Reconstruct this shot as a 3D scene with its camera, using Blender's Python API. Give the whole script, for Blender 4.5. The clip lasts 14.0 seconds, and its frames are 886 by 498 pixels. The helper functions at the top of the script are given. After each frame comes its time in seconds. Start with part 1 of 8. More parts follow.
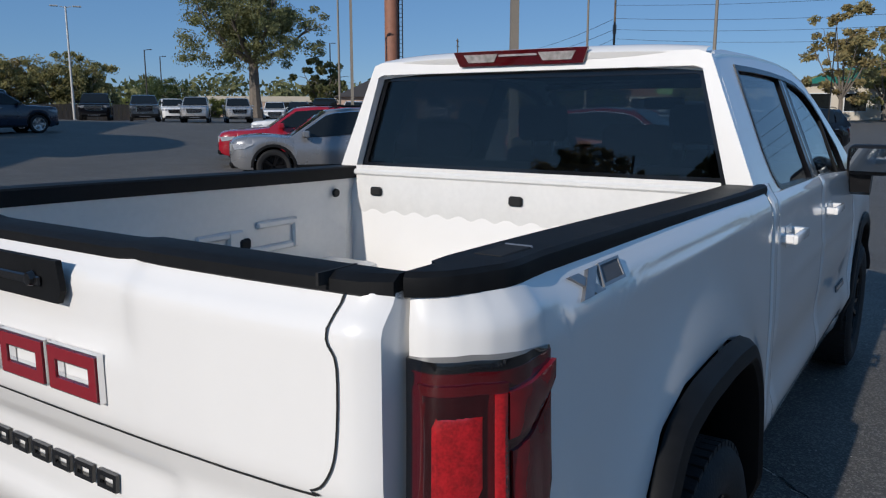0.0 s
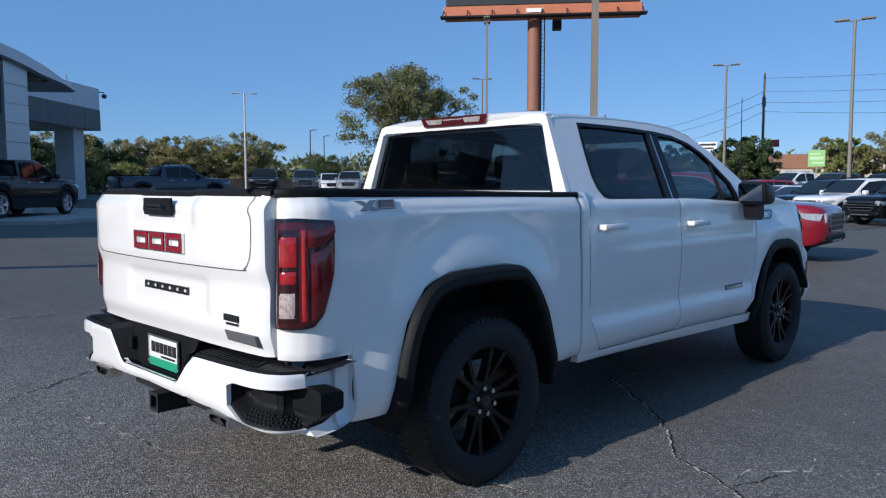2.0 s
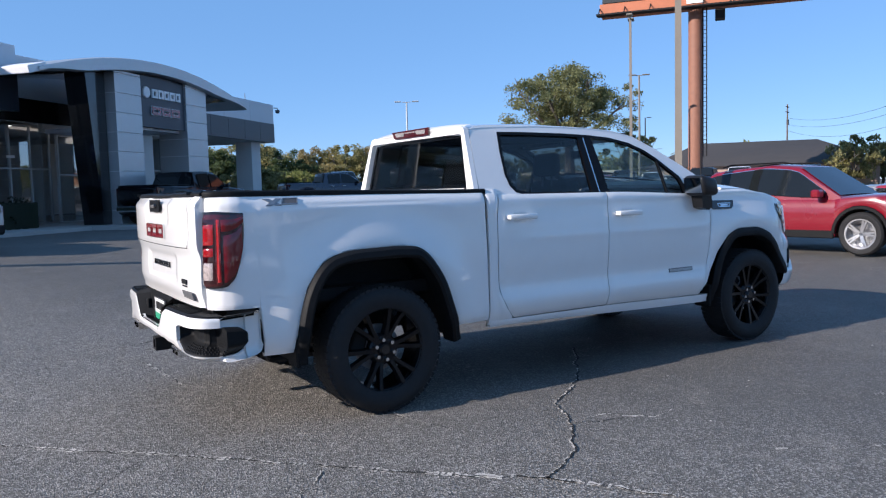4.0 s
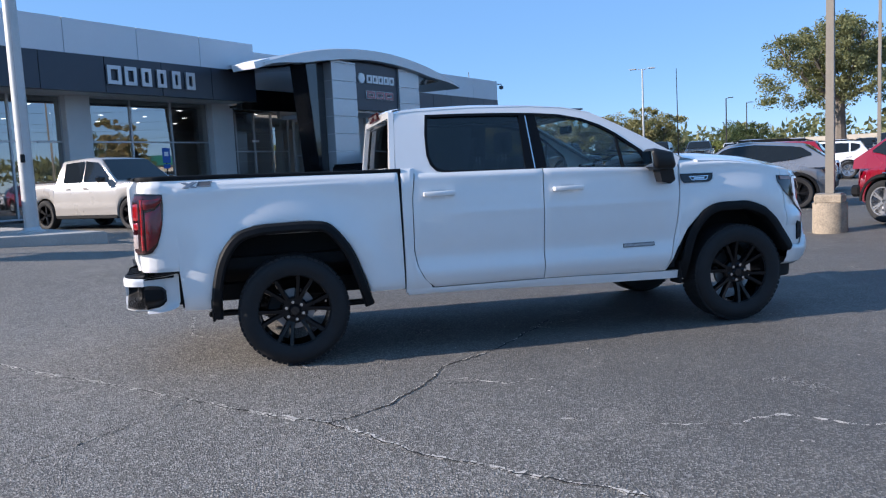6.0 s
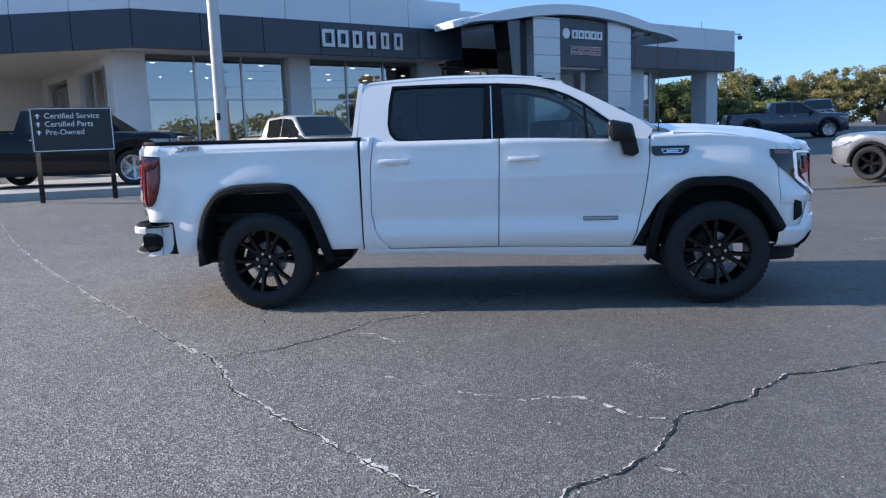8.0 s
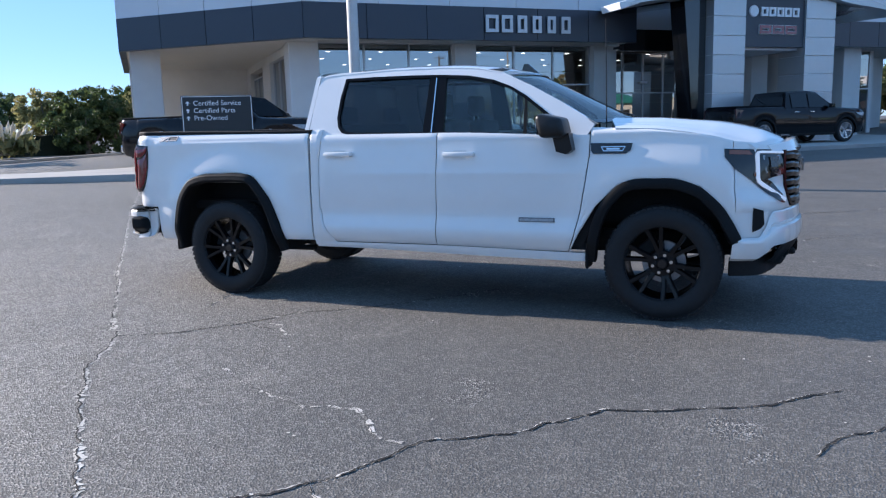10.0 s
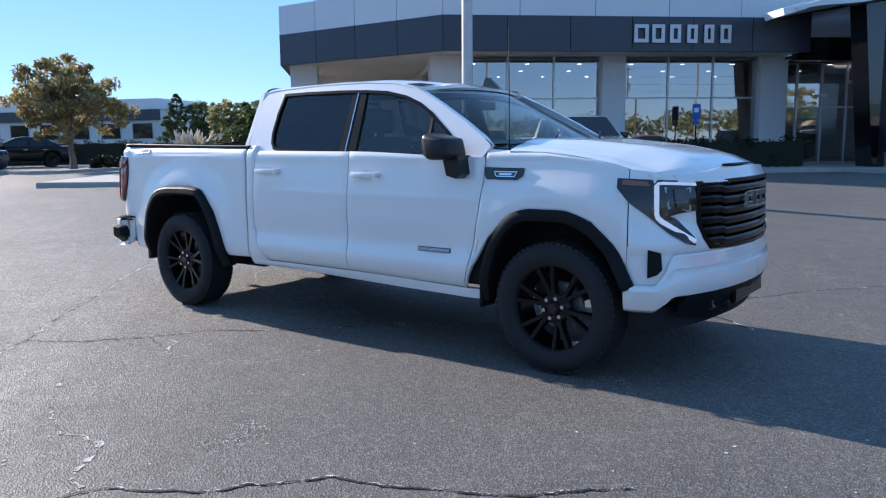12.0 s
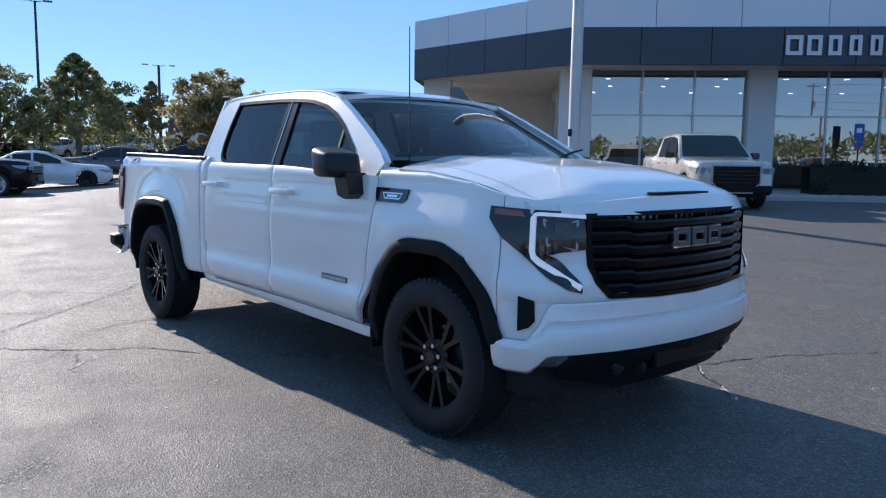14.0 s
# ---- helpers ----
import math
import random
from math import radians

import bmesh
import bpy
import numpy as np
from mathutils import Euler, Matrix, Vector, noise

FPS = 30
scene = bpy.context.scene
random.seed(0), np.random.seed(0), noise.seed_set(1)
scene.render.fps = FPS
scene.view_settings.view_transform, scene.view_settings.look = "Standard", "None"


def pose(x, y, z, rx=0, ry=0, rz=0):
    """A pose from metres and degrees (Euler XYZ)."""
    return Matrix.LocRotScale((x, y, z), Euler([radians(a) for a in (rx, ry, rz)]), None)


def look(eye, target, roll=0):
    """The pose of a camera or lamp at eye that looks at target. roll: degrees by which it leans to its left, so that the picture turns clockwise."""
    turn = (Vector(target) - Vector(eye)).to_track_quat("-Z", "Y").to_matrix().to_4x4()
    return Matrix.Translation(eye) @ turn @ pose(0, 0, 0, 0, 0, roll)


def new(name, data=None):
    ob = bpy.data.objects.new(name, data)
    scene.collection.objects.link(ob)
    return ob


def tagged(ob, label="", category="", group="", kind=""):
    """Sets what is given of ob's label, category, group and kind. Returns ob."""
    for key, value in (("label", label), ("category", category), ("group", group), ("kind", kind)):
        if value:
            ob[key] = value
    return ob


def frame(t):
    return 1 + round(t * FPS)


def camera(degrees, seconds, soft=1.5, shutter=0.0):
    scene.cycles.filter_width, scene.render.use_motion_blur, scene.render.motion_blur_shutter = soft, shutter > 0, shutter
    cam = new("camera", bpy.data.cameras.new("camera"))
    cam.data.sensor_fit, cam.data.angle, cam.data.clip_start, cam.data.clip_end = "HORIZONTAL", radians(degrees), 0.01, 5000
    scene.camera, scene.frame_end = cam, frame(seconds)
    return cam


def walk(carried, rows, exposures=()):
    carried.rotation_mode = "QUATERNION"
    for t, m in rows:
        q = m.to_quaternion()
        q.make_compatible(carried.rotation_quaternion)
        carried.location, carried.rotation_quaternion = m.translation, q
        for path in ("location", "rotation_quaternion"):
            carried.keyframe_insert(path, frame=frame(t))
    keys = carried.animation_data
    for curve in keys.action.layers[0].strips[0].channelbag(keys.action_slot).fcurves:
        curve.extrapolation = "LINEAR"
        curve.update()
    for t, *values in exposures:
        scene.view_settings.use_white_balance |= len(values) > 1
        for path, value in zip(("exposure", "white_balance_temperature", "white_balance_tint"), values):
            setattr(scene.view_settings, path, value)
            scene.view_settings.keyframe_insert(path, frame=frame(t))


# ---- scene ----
cam = camera(60.0, 14.0, soft=1.2)
PATH = [
    (0, (-1.937, -1.373, 1.692), (-0.287, -0.3, 1.337), 0.0),
    (0.5, (-2.24, -1.86, 1.614), (-0.665, -0.651, 1.377), 0.2),
    (1, (-2.438, -2.377, 1.55), (-0.921, -1.088, 1.36), 0.4),
    (1.5, (-2.676, -2.859, 1.509), (-1.203, -1.517, 1.338), 0.2),
    (2, (-2.82, -3.386, 1.477), (-1.393, -1.994, 1.314), -0.1),
    (2.5, (-2.965, -3.934, 1.434), (-1.594, -2.487, 1.272), -0.5),
    (2.7, (-2.985, -4.103, 1.449), (-1.64, -2.631, 1.288), -0.8),
    (4.8, (-1.558, -6.044, 1.429), (-0.722, -4.234, 1.266), -1.8),
    (5, (-1.352, -6.217, 1.412), (-0.582, -4.379, 1.245), -2.0),
    (5.5, (-0.8, -6.506, 1.417), (-0.186, -4.61, 1.238), -2.5),
    (6, (-0.216, -6.752, 1.406), (0.24, -4.815, 1.205), -2.8),
    (6.5, (0.369, -6.987, 1.414), (0.669, -5.022, 1.186), -2.9),
    (7, (0.98, -7.107, 1.413), (1.119, -5.128, 1.163), -2.7),
    (7.5, (1.566, -7.213, 1.421), (1.541, -5.232, 1.149), -2.3),
    (8, (2.159, -7.263, 1.426), (1.962, -5.294, 1.136), -2.1),
    (8.2, (2.394, -7.279, 1.426), (2.129, -5.319, 1.126), -2.0),
    (10.3, (4.596, -6.391, 1.435), (3.793, -4.585, 1.129), -1.4),
    (10.5, (4.778, -6.273, 1.456), (3.93, -4.487, 1.155), -1.2),
    (11, (5.21, -5.901, 1.444), (4.256, -4.167, 1.155), -0.9),
    (11.5, (5.636, -5.556, 1.452), (4.572, -3.886, 1.172), -0.7),
    (12, (5.963, -5.129, 1.448), (4.794, -3.53, 1.174), -0.6),
    (12.5, (6.275, -4.707, 1.451), (5.009, -3.181, 1.185), -0.5),
    (13, (6.462, -4.256, 1.444), (5.107, -2.808, 1.189), -0.1),
    (13.5, (6.632, -3.849, 1.445), (5.202, -2.473, 1.201), 0.2),
    (14, (6.731, -3.506, 1.455), (5.242, -2.192, 1.22), 0.8),
]
walk(cam, [(t, look(eye, target, roll)) for t, eye, target, roll in PATH],
     [(0.0, -0.14, 5800, 12), (0.7, 0.02, 5650, 12), (1.5, 0.16, 5550, 12), (2.7, 0.5, 5700, 15), (5.0, 0.90, 5850, 17), (7.5, 1.08, 5900, 17), (11.0, 1.21, 5850, 17), (14.0, 0.92, 5850, 17)])

# world, sun, exposure
SUN_DIR = Vector((-0.998, 0.06, 0.0)).normalized()   # towards the sun, on the plan
SUN_EL = radians(24.0)
world = bpy.data.worlds.new("sky")
scene.world = world
world.use_nodes = True
wn = world.node_tree.nodes
sky = wn.new("ShaderNodeTexSky")
sky.sky_type, sky.sun_disc = "NISHITA", False
sky.sun_elevation, sky.sun_rotation = SUN_EL, math.atan2(SUN_DIR.x, SUN_DIR.y)
sky.air_density, sky.dust_density, sky.ozone_density, sky.altitude = 0.9, 0.05, 2.8, 1600
wn["Background"].inputs["Strength"].default_value = 0.128
# clear dry air: the sky's own glow, evened out by a blue that is the same all round
even = wn.new("ShaderNodeMix")
even.data_type = "RGBA"
even.inputs[0].default_value = 0.72
even.inputs[7].default_value = (0.80, 1.75, 3.0, 1)
world.node_tree.links.new(sky.outputs[0], even.inputs[6])
world.node_tree.links.new(even.outputs[2], wn["Background"].inputs["Color"])
sun = new("sun", bpy.data.lights.new("sun", "SUN"))
sun.data.energy, sun.data.angle, sun.data.color = 4.1, radians(0.55), (1.0, 0.88, 0.71)
sun.matrix_world = look(tuple(SUN_DIR * 40 * math.cos(SUN_EL) + Vector((0, 0, 40 * math.sin(SUN_EL)))), (0, 0, 0))


# ---- materials ----
def mat(name, col, rough=0.5, metal=0.0, var=0.06, scale=6.0, bump=0.0, bscale=80.0, coat=0.0, spec=0.5, rand=0.0, col2=None, fine=40.0):
    """A surface with colour varied at two scales, fine relief and uneven gloss."""
    m = bpy.data.materials.new(name)
    m.use_nodes = True
    nt = m.node_tree
    b = nt.nodes["Principled BSDF"]
    L = nt.links.new
    tc = nt.nodes.new("ShaderNodeTexCoord")
    n1, n2 = nt.nodes.new("ShaderNodeTexNoise"), nt.nodes.new("ShaderNodeTexNoise")
    n1.inputs["Scale"].default_value, n1.inputs["Detail"].default_value = scale, 4
    n2.inputs["Scale"].default_value, n2.inputs["Detail"].default_value = fine, 3
    L(tc.outputs["Object"], n1.inputs["Vector"])
    L(tc.outputs["Object"], n2.inputs["Vector"])
    add = nt.nodes.new("ShaderNodeMath")
    add.operation = "ADD"
    L(n1.outputs[0], add.inputs[0])
    L(n2.outputs[0], add.inputs[1])
    ramp = nt.nodes.new("ShaderNodeMapRange")
    ramp.inputs[1].default_value, ramp.inputs[2].default_value = 0.7, 1.3
    L(add.outputs[0], ramp.inputs[0])
    mix = nt.nodes.new("ShaderNodeMix")
    mix.data_type = "RGBA"
    lo = tuple(c * (1 - var) for c in col)
    hi = tuple(min(1, c * (1 + var)) for c in (col2 or col))
    mix.inputs[6].default_value, mix.inputs[7].default_value = (*lo, 1), (*hi, 1)
    L(ramp.outputs[0], mix.inputs[0])
    out = mix.outputs[2]
    if rand:
        oi = nt.nodes.new("ShaderNodeObjectInfo")
        mr = nt.nodes.new("ShaderNodeMapRange")
        mr.inputs[3].default_value, mr.inputs[4].default_value = 1 - rand, 1 + rand
        L(oi.outputs["Random"], mr.inputs[0])
        mm = nt.nodes.new("ShaderNodeMix")
        mm.data_type, mm.blend_type = "RGBA", "MULTIPLY"
        mm.inputs[0].default_value = 1
        L(out, mm.inputs[6])
        L(mr.outputs[0], mm.inputs[7])
        out = mm.outputs[2]
    L(out, b.inputs["Base Color"])
    rr = nt.nodes.new("ShaderNodeMapRange")
    rr.inputs[3].default_value, rr.inputs[4].default_value = max(0.02, rough * 0.85), min(1, rough * 1.15)
    L(n1.outputs[0], rr.inputs[0])
    L(rr.outputs[0], b.inputs["Roughness"])
    b.inputs["Metallic"].default_value = metal
    b.inputs["Specular IOR Level"].default_value = spec
    if coat:
        b.inputs["Coat Weight"].default_value, b.inputs["Coat Roughness"].default_value = coat, 0.03
    if bump:
        nb, bn = nt.nodes.new("ShaderNodeTexNoise"), nt.nodes.new("ShaderNodeBump")
        nb.inputs["Scale"].default_value, nb.inputs["Detail"].default_value = bscale, 5
        bn.inputs["Strength"].default_value, bn.inputs["Distance"].default_value = bump, 0.01
        L(tc.outputs["Object"], nb.inputs["Vector"])
        L(nb.outputs[0], bn.inputs["Height"])
        L(bn.outputs[0], b.inputs["Normal"])
    return m


def glass(name, tint, gloss=0.0, rough=0.0):
    """A thin pane: tinted see-through, mirror gloss by Fresnel. gloss: coated glass reflects that much more."""
    m = bpy.data.materials.new(name)
    m.use_nodes = True
    nt = m.node_tree
    L = nt.links.new
    nt.nodes.remove(nt.nodes["Principled BSDF"])
    out = nt.nodes["Material Output"]
    tr, gl, mx = nt.nodes.new("ShaderNodeBsdfTransparent"), nt.nodes.new("ShaderNodeBsdfGlossy"), nt.nodes.new("ShaderNodeMixShader")
    tr.inputs[0].default_value = (*tint, 1)
    gl.inputs["Roughness"].default_value = rough
    fr, pw, mr = nt.nodes.new("ShaderNodeLayerWeight"), nt.nodes.new("ShaderNodeMath"), nt.nodes.new("ShaderNodeMapRange")
    fr.inputs[0].default_value = 0.5
    pw.operation = "POWER"
    pw.inputs[1].default_value = 5.0
    mr.inputs[3].default_value = gloss + 0.04
    L(fr.outputs["Facing"], pw.inputs[0])
    L(pw.outputs[0], mr.inputs[0])
    L(mr.outputs[0], mx.inputs[0])
    L(tr.outputs[0], mx.inputs[1])
    L(gl.outputs[0], mx.inputs[2])
    L(mx.outputs[0], out.inputs["Surface"])
    return m


def glow(name, col, strength):
    m = mat(name, col, 0.4)
    b = m.node_tree.nodes["Principled BSDF"]
    b.inputs["Emission Color"].default_value, b.inputs["Emission Strength"].default_value = (*col, 1), strength
    return m


def asphalt_mat():
    """Old sealed asphalt: fine stone speckle, large worn patches, pale dust."""
    m = bpy.data.materials.new("asphalt")
    m.use_nodes = True
    nt = m.node_tree
    b = nt.nodes["Principled BSDF"]
    L = nt.links.new
    geo = nt.nodes.new("ShaderNodeNewGeometry")

    def tex(kind, scale, **kw):
        n = nt.nodes.new(kind)
        n.inputs["Scale"].default_value = scale
        for k, v in kw.items():
            n.inputs[k].default_value = v
        L(geo.outputs["Position"], n.inputs["Vector"])
        return n

    def remap(sock, a, bb, c, d):
        r = nt.nodes.new("ShaderNodeMapRange")
        for i, v in enumerate((a, bb, c, d)):
            r.inputs[i + 1].default_value = v
        L(sock, r.inputs[0])
        return r.outputs[0]

    def mixc(f, a, bb):
        x = nt.nodes.new("ShaderNodeMix")
        x.data_type = "RGBA"
        for i, v in ((0, f), (6, a), (7, bb)):
            if isinstance(v, tuple):
                x.inputs[i].default_value = (*v, 1)
            else:
                L(v, x.inputs[i])
        return x.outputs[2]

    def calc(op, a, bb):
        n = nt.nodes.new("ShaderNodeMath")
        n.operation = op
        for q, v in enumerate((a, bb)):
            if isinstance(v, float):
                n.inputs[q].default_value = v
            else:
                L(v, n.inputs[q])
        return n.outputs[0]

    stone = tex("ShaderNodeTexVoronoi", 105)
    chip = nt.nodes.new("ShaderNodeSeparateColor")
    L(stone.outputs["Color"], chip.inputs[0])
    place = nt.nodes.new("ShaderNodeSeparateXYZ")
    L(geo.outputs["Position"], place.inputs[0])
    patch = tex("ShaderNodeTexNoise", 0.30, Detail=6, Roughness=0.62)
    worn = tex("ShaderNodeTexNoise", 1.3, Detail=8, Roughness=0.68)
    stain = tex("ShaderNodeTexNoise", 0.75, Detail=7, Roughness=0.6)
    mott = tex("ShaderNodeTexNoise", 7, Detail=7, Roughness=0.7)
    # the older, coarser lot to the west; a smoother sealed strip under and past the truck's nose
    edge = calc("ADD", calc("ADD", place.outputs[0], calc("MULTIPLY", place.outputs[1], 0.3)), calc("MULTIPLY", patch.outputs[0], 3.4))
    coarse = remap(edge, 1.2, 3.4, 1, 0.36)
    bare = calc("MAXIMUM", coarse, remap(worn.outputs[0], 0.56, 0.66, 0, 1))
    base = mixc(remap(patch.outputs[0], 0.36, 0.64, 0, 1), (0.104, 0.097, 0.086), (0.156, 0.145, 0.127))
    base = mixc(remap(stain.outputs[0], 0.52, 0.66, 0, 0.42), base, (0.076, 0.072, 0.066))
    base = mixc(remap(mott.outputs[0], 0.42, 0.70, 0.35, 0), base, (0.068, 0.064, 0.058))
    # dark seal, deepened for the shade falling there; coarse side paled as if sunlit
    base = mixc(remap(coarse, 0.36, 1.0, 0.5, 0.0), base, (0.072, 0.068, 0.062))
    base = mixc(remap(coarse, 0.5, 1.0, 0.0, 0.22), base, (0.255, 0.228, 0.192))
    scuff = tex("ShaderNodeTexNoise", 2.1, Detail=10, Roughness=0.72, Distortion=0.8)
    base = mixc(calc("MULTIPLY", remap(scuff.outputs[0], 0.56, 0.72, 0, 0.55), remap(coarse, 0.36, 1.0, 0.45, 1.0)), base, (0.36, 0.325, 0.28))
    dark = calc("MULTIPLY", remap(chip.outputs[1], 0.50, 0.72, 0, 0.62), bare)
    base = mixc(dark, base, (0.040, 0.037, 0.034))
    pale = calc("MULTIPLY", remap(chip.outputs[0], 0.60, 0.86, 0, 0.62), bare)
    base = mixc(pale, base, (0.50, 0.47, 0.42))
    L(base, b.inputs["Base Color"])
    L(remap(worn.outputs[0], 0.3, 0.7, 0.62, 0.82), b.inputs["Roughness"])
    b.inputs["Specular IOR Level"].default_value = 0.4
    bn = nt.nodes.new("ShaderNodeBump")
    bn.inputs["Distance"].default_value = 0.007
    L(remap(bare, 0, 1, 0.3, 1.0), bn.inputs["Strength"])
    L(stone.outputs["Distance"], bn.inputs["Height"])
    b2 = nt.nodes.new("ShaderNodeBump")
    b2.inputs["Strength"].default_value, b2.inputs["Distance"].default_value = 0.4, 0.02
    L(mott.outputs[0], b2.inputs["Height"])
    L(bn.outputs[0], b2.inputs["Normal"])
    L(b2.outputs[0], b.inputs["Normal"])
    return m


M_ASPHALT = asphalt_mat()
M_WHITE = mat("white_paint", (0.80, 0.785, 0.76), 0.30, coat=1.0, var=0.012, scale=2, fine=9)
# duller white of the bed inside, also the shade of the handle cups
M_DULLWHITE = mat("dull_white", (0.70, 0.69, 0.665), 0.42, coat=0.4, var=0.03, scale=5)
M_TRIM = mat("black_textured_plastic", (0.008, 0.0085, 0.0095), 0.55, var=0.2, scale=9, bump=0.10, bscale=500, spec=0.15)
M_GLOSSBLK = mat("gloss_black", (0.007, 0.007, 0.008), 0.12, coat=0.4, var=0.1)
M_GRILLE = mat("satin_black", (0.005, 0.005, 0.006), 0.22, var=0.1, spec=0.16)
M_DARK = mat("dark_underside", (0.006, 0.006, 0.0065), 0.8, var=0.4, scale=5)
M_RUBBER = mat("tyre_rubber", (0.008, 0.008, 0.009), 0.75, var=0.25, scale=14, bump=0.4, bscale=120)
M_RIM = mat("black_alloy", (0.006, 0.006, 0.007), 0.2, var=0.1, spec=0.3)
M_CHROME = mat("chrome", (0.75, 0.75, 0.76), 0.1, metal=1.0, var=0.03)
M_STEEL = mat("grey_steel", (0.32, 0.32, 0.33), 0.4, metal=0.8, var=0.12, scale=12)
M_REDLENS = mat("red_lens", (0.060, 0.0015, 0.003), 0.14, coat=0.8, var=0.15, scale=20)
M_REDDEEP = mat("deep_red_lens", (0.022, 0.001, 0.002), 0.10, coat=0.6, var=0.2, scale=14)
M_REDHOT = mat("red_reflector", (0.30, 0.005, 0.008), 0.15, coat=1.0, var=0.35, scale=60, fine=220)
M_REDBADGE = mat("red_enamel", (0.22, 0.010, 0.018), 0.2, coat=0.6, var=0.06)
M_REVERSE = mat("reverse_lens", (0.40, 0.33, 0.31), 0.15, coat=1.0, var=0.45, scale=50, fine=160)
M_LAMPGREY = mat("grey_lamp_lens", (0.30, 0.28, 0.27), 0.15, coat=1.0, var=0.3, scale=60)
M_MIRROR = mat("mirror_glass", (0.30, 0.315, 0.33), 0.03, metal=1.0, var=0.02)
M_REDSIDE = mat("red_side_lens", (0.16, 0.003, 0.006), 0.12, coat=0.8, var=0.2, scale=14)
M_MIRRORCASE = mat("satin_black_shell", (0.010, 0.010, 0.011), 0.35, var=0.1, spec=0.35)
M_PROJ = mat("projector_lens", (0.035, 0.028, 0.028), 0.15, coat=0.3, var=0.5, scale=40)
M_AMBER = mat("amber_reflector", (0.22, 0.05, 0.012), 0.2, coat=1.0)
M_DRL = glow("daylight_strip", (0.86, 0.88, 0.90), 0.10)
M_GLASS_D = glass("privacy_glass", (0.42, 0.44, 0.45), 0.02)
M_GLASS = glass("cab_glass", (0.84, 0.89, 0.88), 0.01)
M_GLASS_W = glass("windshield_glass", (0.66, 0.74, 0.73), 0.0)
M_SEAT = mat("black_cloth_seat", (0.025, 0.025, 0.027), 0.85, var=0.2, scale=12)
M_GREYTRIM = mat("grey_interior_trim", (0.10, 0.10, 0.105), 0.7, var=0.1)


# ---- building blocks ----
def link_mesh(name, bm, material, smooth=None):
    me = bpy.data.meshes.new(name)
    bm.normal_update()
    bm.to_mesh(me)
    bm.free()
    me.materials.append(material)
    if smooth:
        me.shade_smooth()
        if smooth is not True:
            me.set_sharp_from_angle(angle=radians(smooth))
    return me


def part(name, bm, material, parent, label="", smooth=35):
    ob = new(name, link_mesh(name, bm, material, smooth))
    ob.parent = parent
    if label:
        ob["label"] = label
    return ob


def solid(name, bm, material, label, category="", group="", kind="", smooth=35):
    return tagged(new(name, link_mesh(name, bm, material, smooth)), label, category, group, kind)


def thing(name, label, category, m=None, group="", kind=""):
    e = tagged(new(name), label, category, group, kind)
    e.empty_display_size = 0.2
    if m is not None:
        e.matrix_basis = m
    return e


def box(bm, x0, x1, y0, y1, z0, z1, bev=0.0, m=None, seg=1):
    vs = [bm.verts.new((x, y, z)) for x in (x0, x1) for y in (y0, y1) for z in (z0, z1)]
    fs = [bm.faces.new([vs[i] for i in f]) for f in ((0, 1, 3, 2), (4, 6, 7, 5), (0, 4, 5, 1), (2, 3, 7, 6), (0, 2, 6, 4), (1, 5, 7, 3))]
    if bev:
        es = list({e for f in fs for e in f.edges})
        r = bmesh.ops.bevel(bm, geom=es, offset=bev, segments=seg, affect="EDGES", profile=0.5)
        vs = list({v for f in r["faces"] for v in f.verts} | {v for v in vs if v.is_valid})
    if m is not None:
        for v in vs:
            v.co = m @ v.co
    return bm


def nbox(*a, **k):
    return box(bmesh.new(), *a, **k)


def tube(bm, pts, radii, n=10, cap=True):
    """A round bar along points."""
    pts = [Vector(p) for p in pts]
    if not hasattr(radii, "__len__"):
        radii = [radii] * len(pts)
    rings = []
    for i, p in enumerate(pts):
        d = (pts[min(i + 1, len(pts) - 1)] - pts[max(i - 1, 0)]).normalized()
        a = d.orthogonal().normalized() if abs(d.z) < 0.99 else Vector((1, 0, 0))
        b = d.cross(a).normalized()
        a = b.cross(d).normalized()
        rings.append([bm.verts.new(p + (a * math.cos(t) + b * math.sin(t)) * radii[i]) for t in (2 * math.pi * k / n for k in range(n))])
    for r0, r1 in zip(rings, rings[1:]):
        for k in range(n):
            bm.faces.new((r0[k], r0[(k + 1) % n], r1[(k + 1) % n], r1[k]))
    if cap:
        bm.faces.new(rings[0][::-1])
        bm.faces.new(rings[-1])
    return bm


def lathe(bm, prof, n=32, axis="y", c=(0, 0, 0)):
    """A turned body; prof: (radius, place along the axis)."""
    rings = []
    for r, h in prof:
        ring = []
        for k in range(n):
            t = 2 * math.pi * k / n
            a, b = r * math.cos(t), r * math.sin(t)
            p = {"y": (a, h, b), "z": (a, b, h), "x": (h, a, b)}[axis]
            ring.append(bm.verts.new((p[0] + c[0], p[1] + c[1], p[2] + c[2])))
        rings.append(ring)
    for r0, r1 in zip(rings, rings[1:]):
        for k in range(n):
            bm.faces.new((r0[k], r0[(k + 1) % n], r1[(k + 1) % n], r1[k]))
    bmesh.ops.remove_doubles(bm, verts=bm.verts, dist=1e-5)
    bmesh.ops.recalc_face_normals(bm, faces=bm.faces)
    return bm


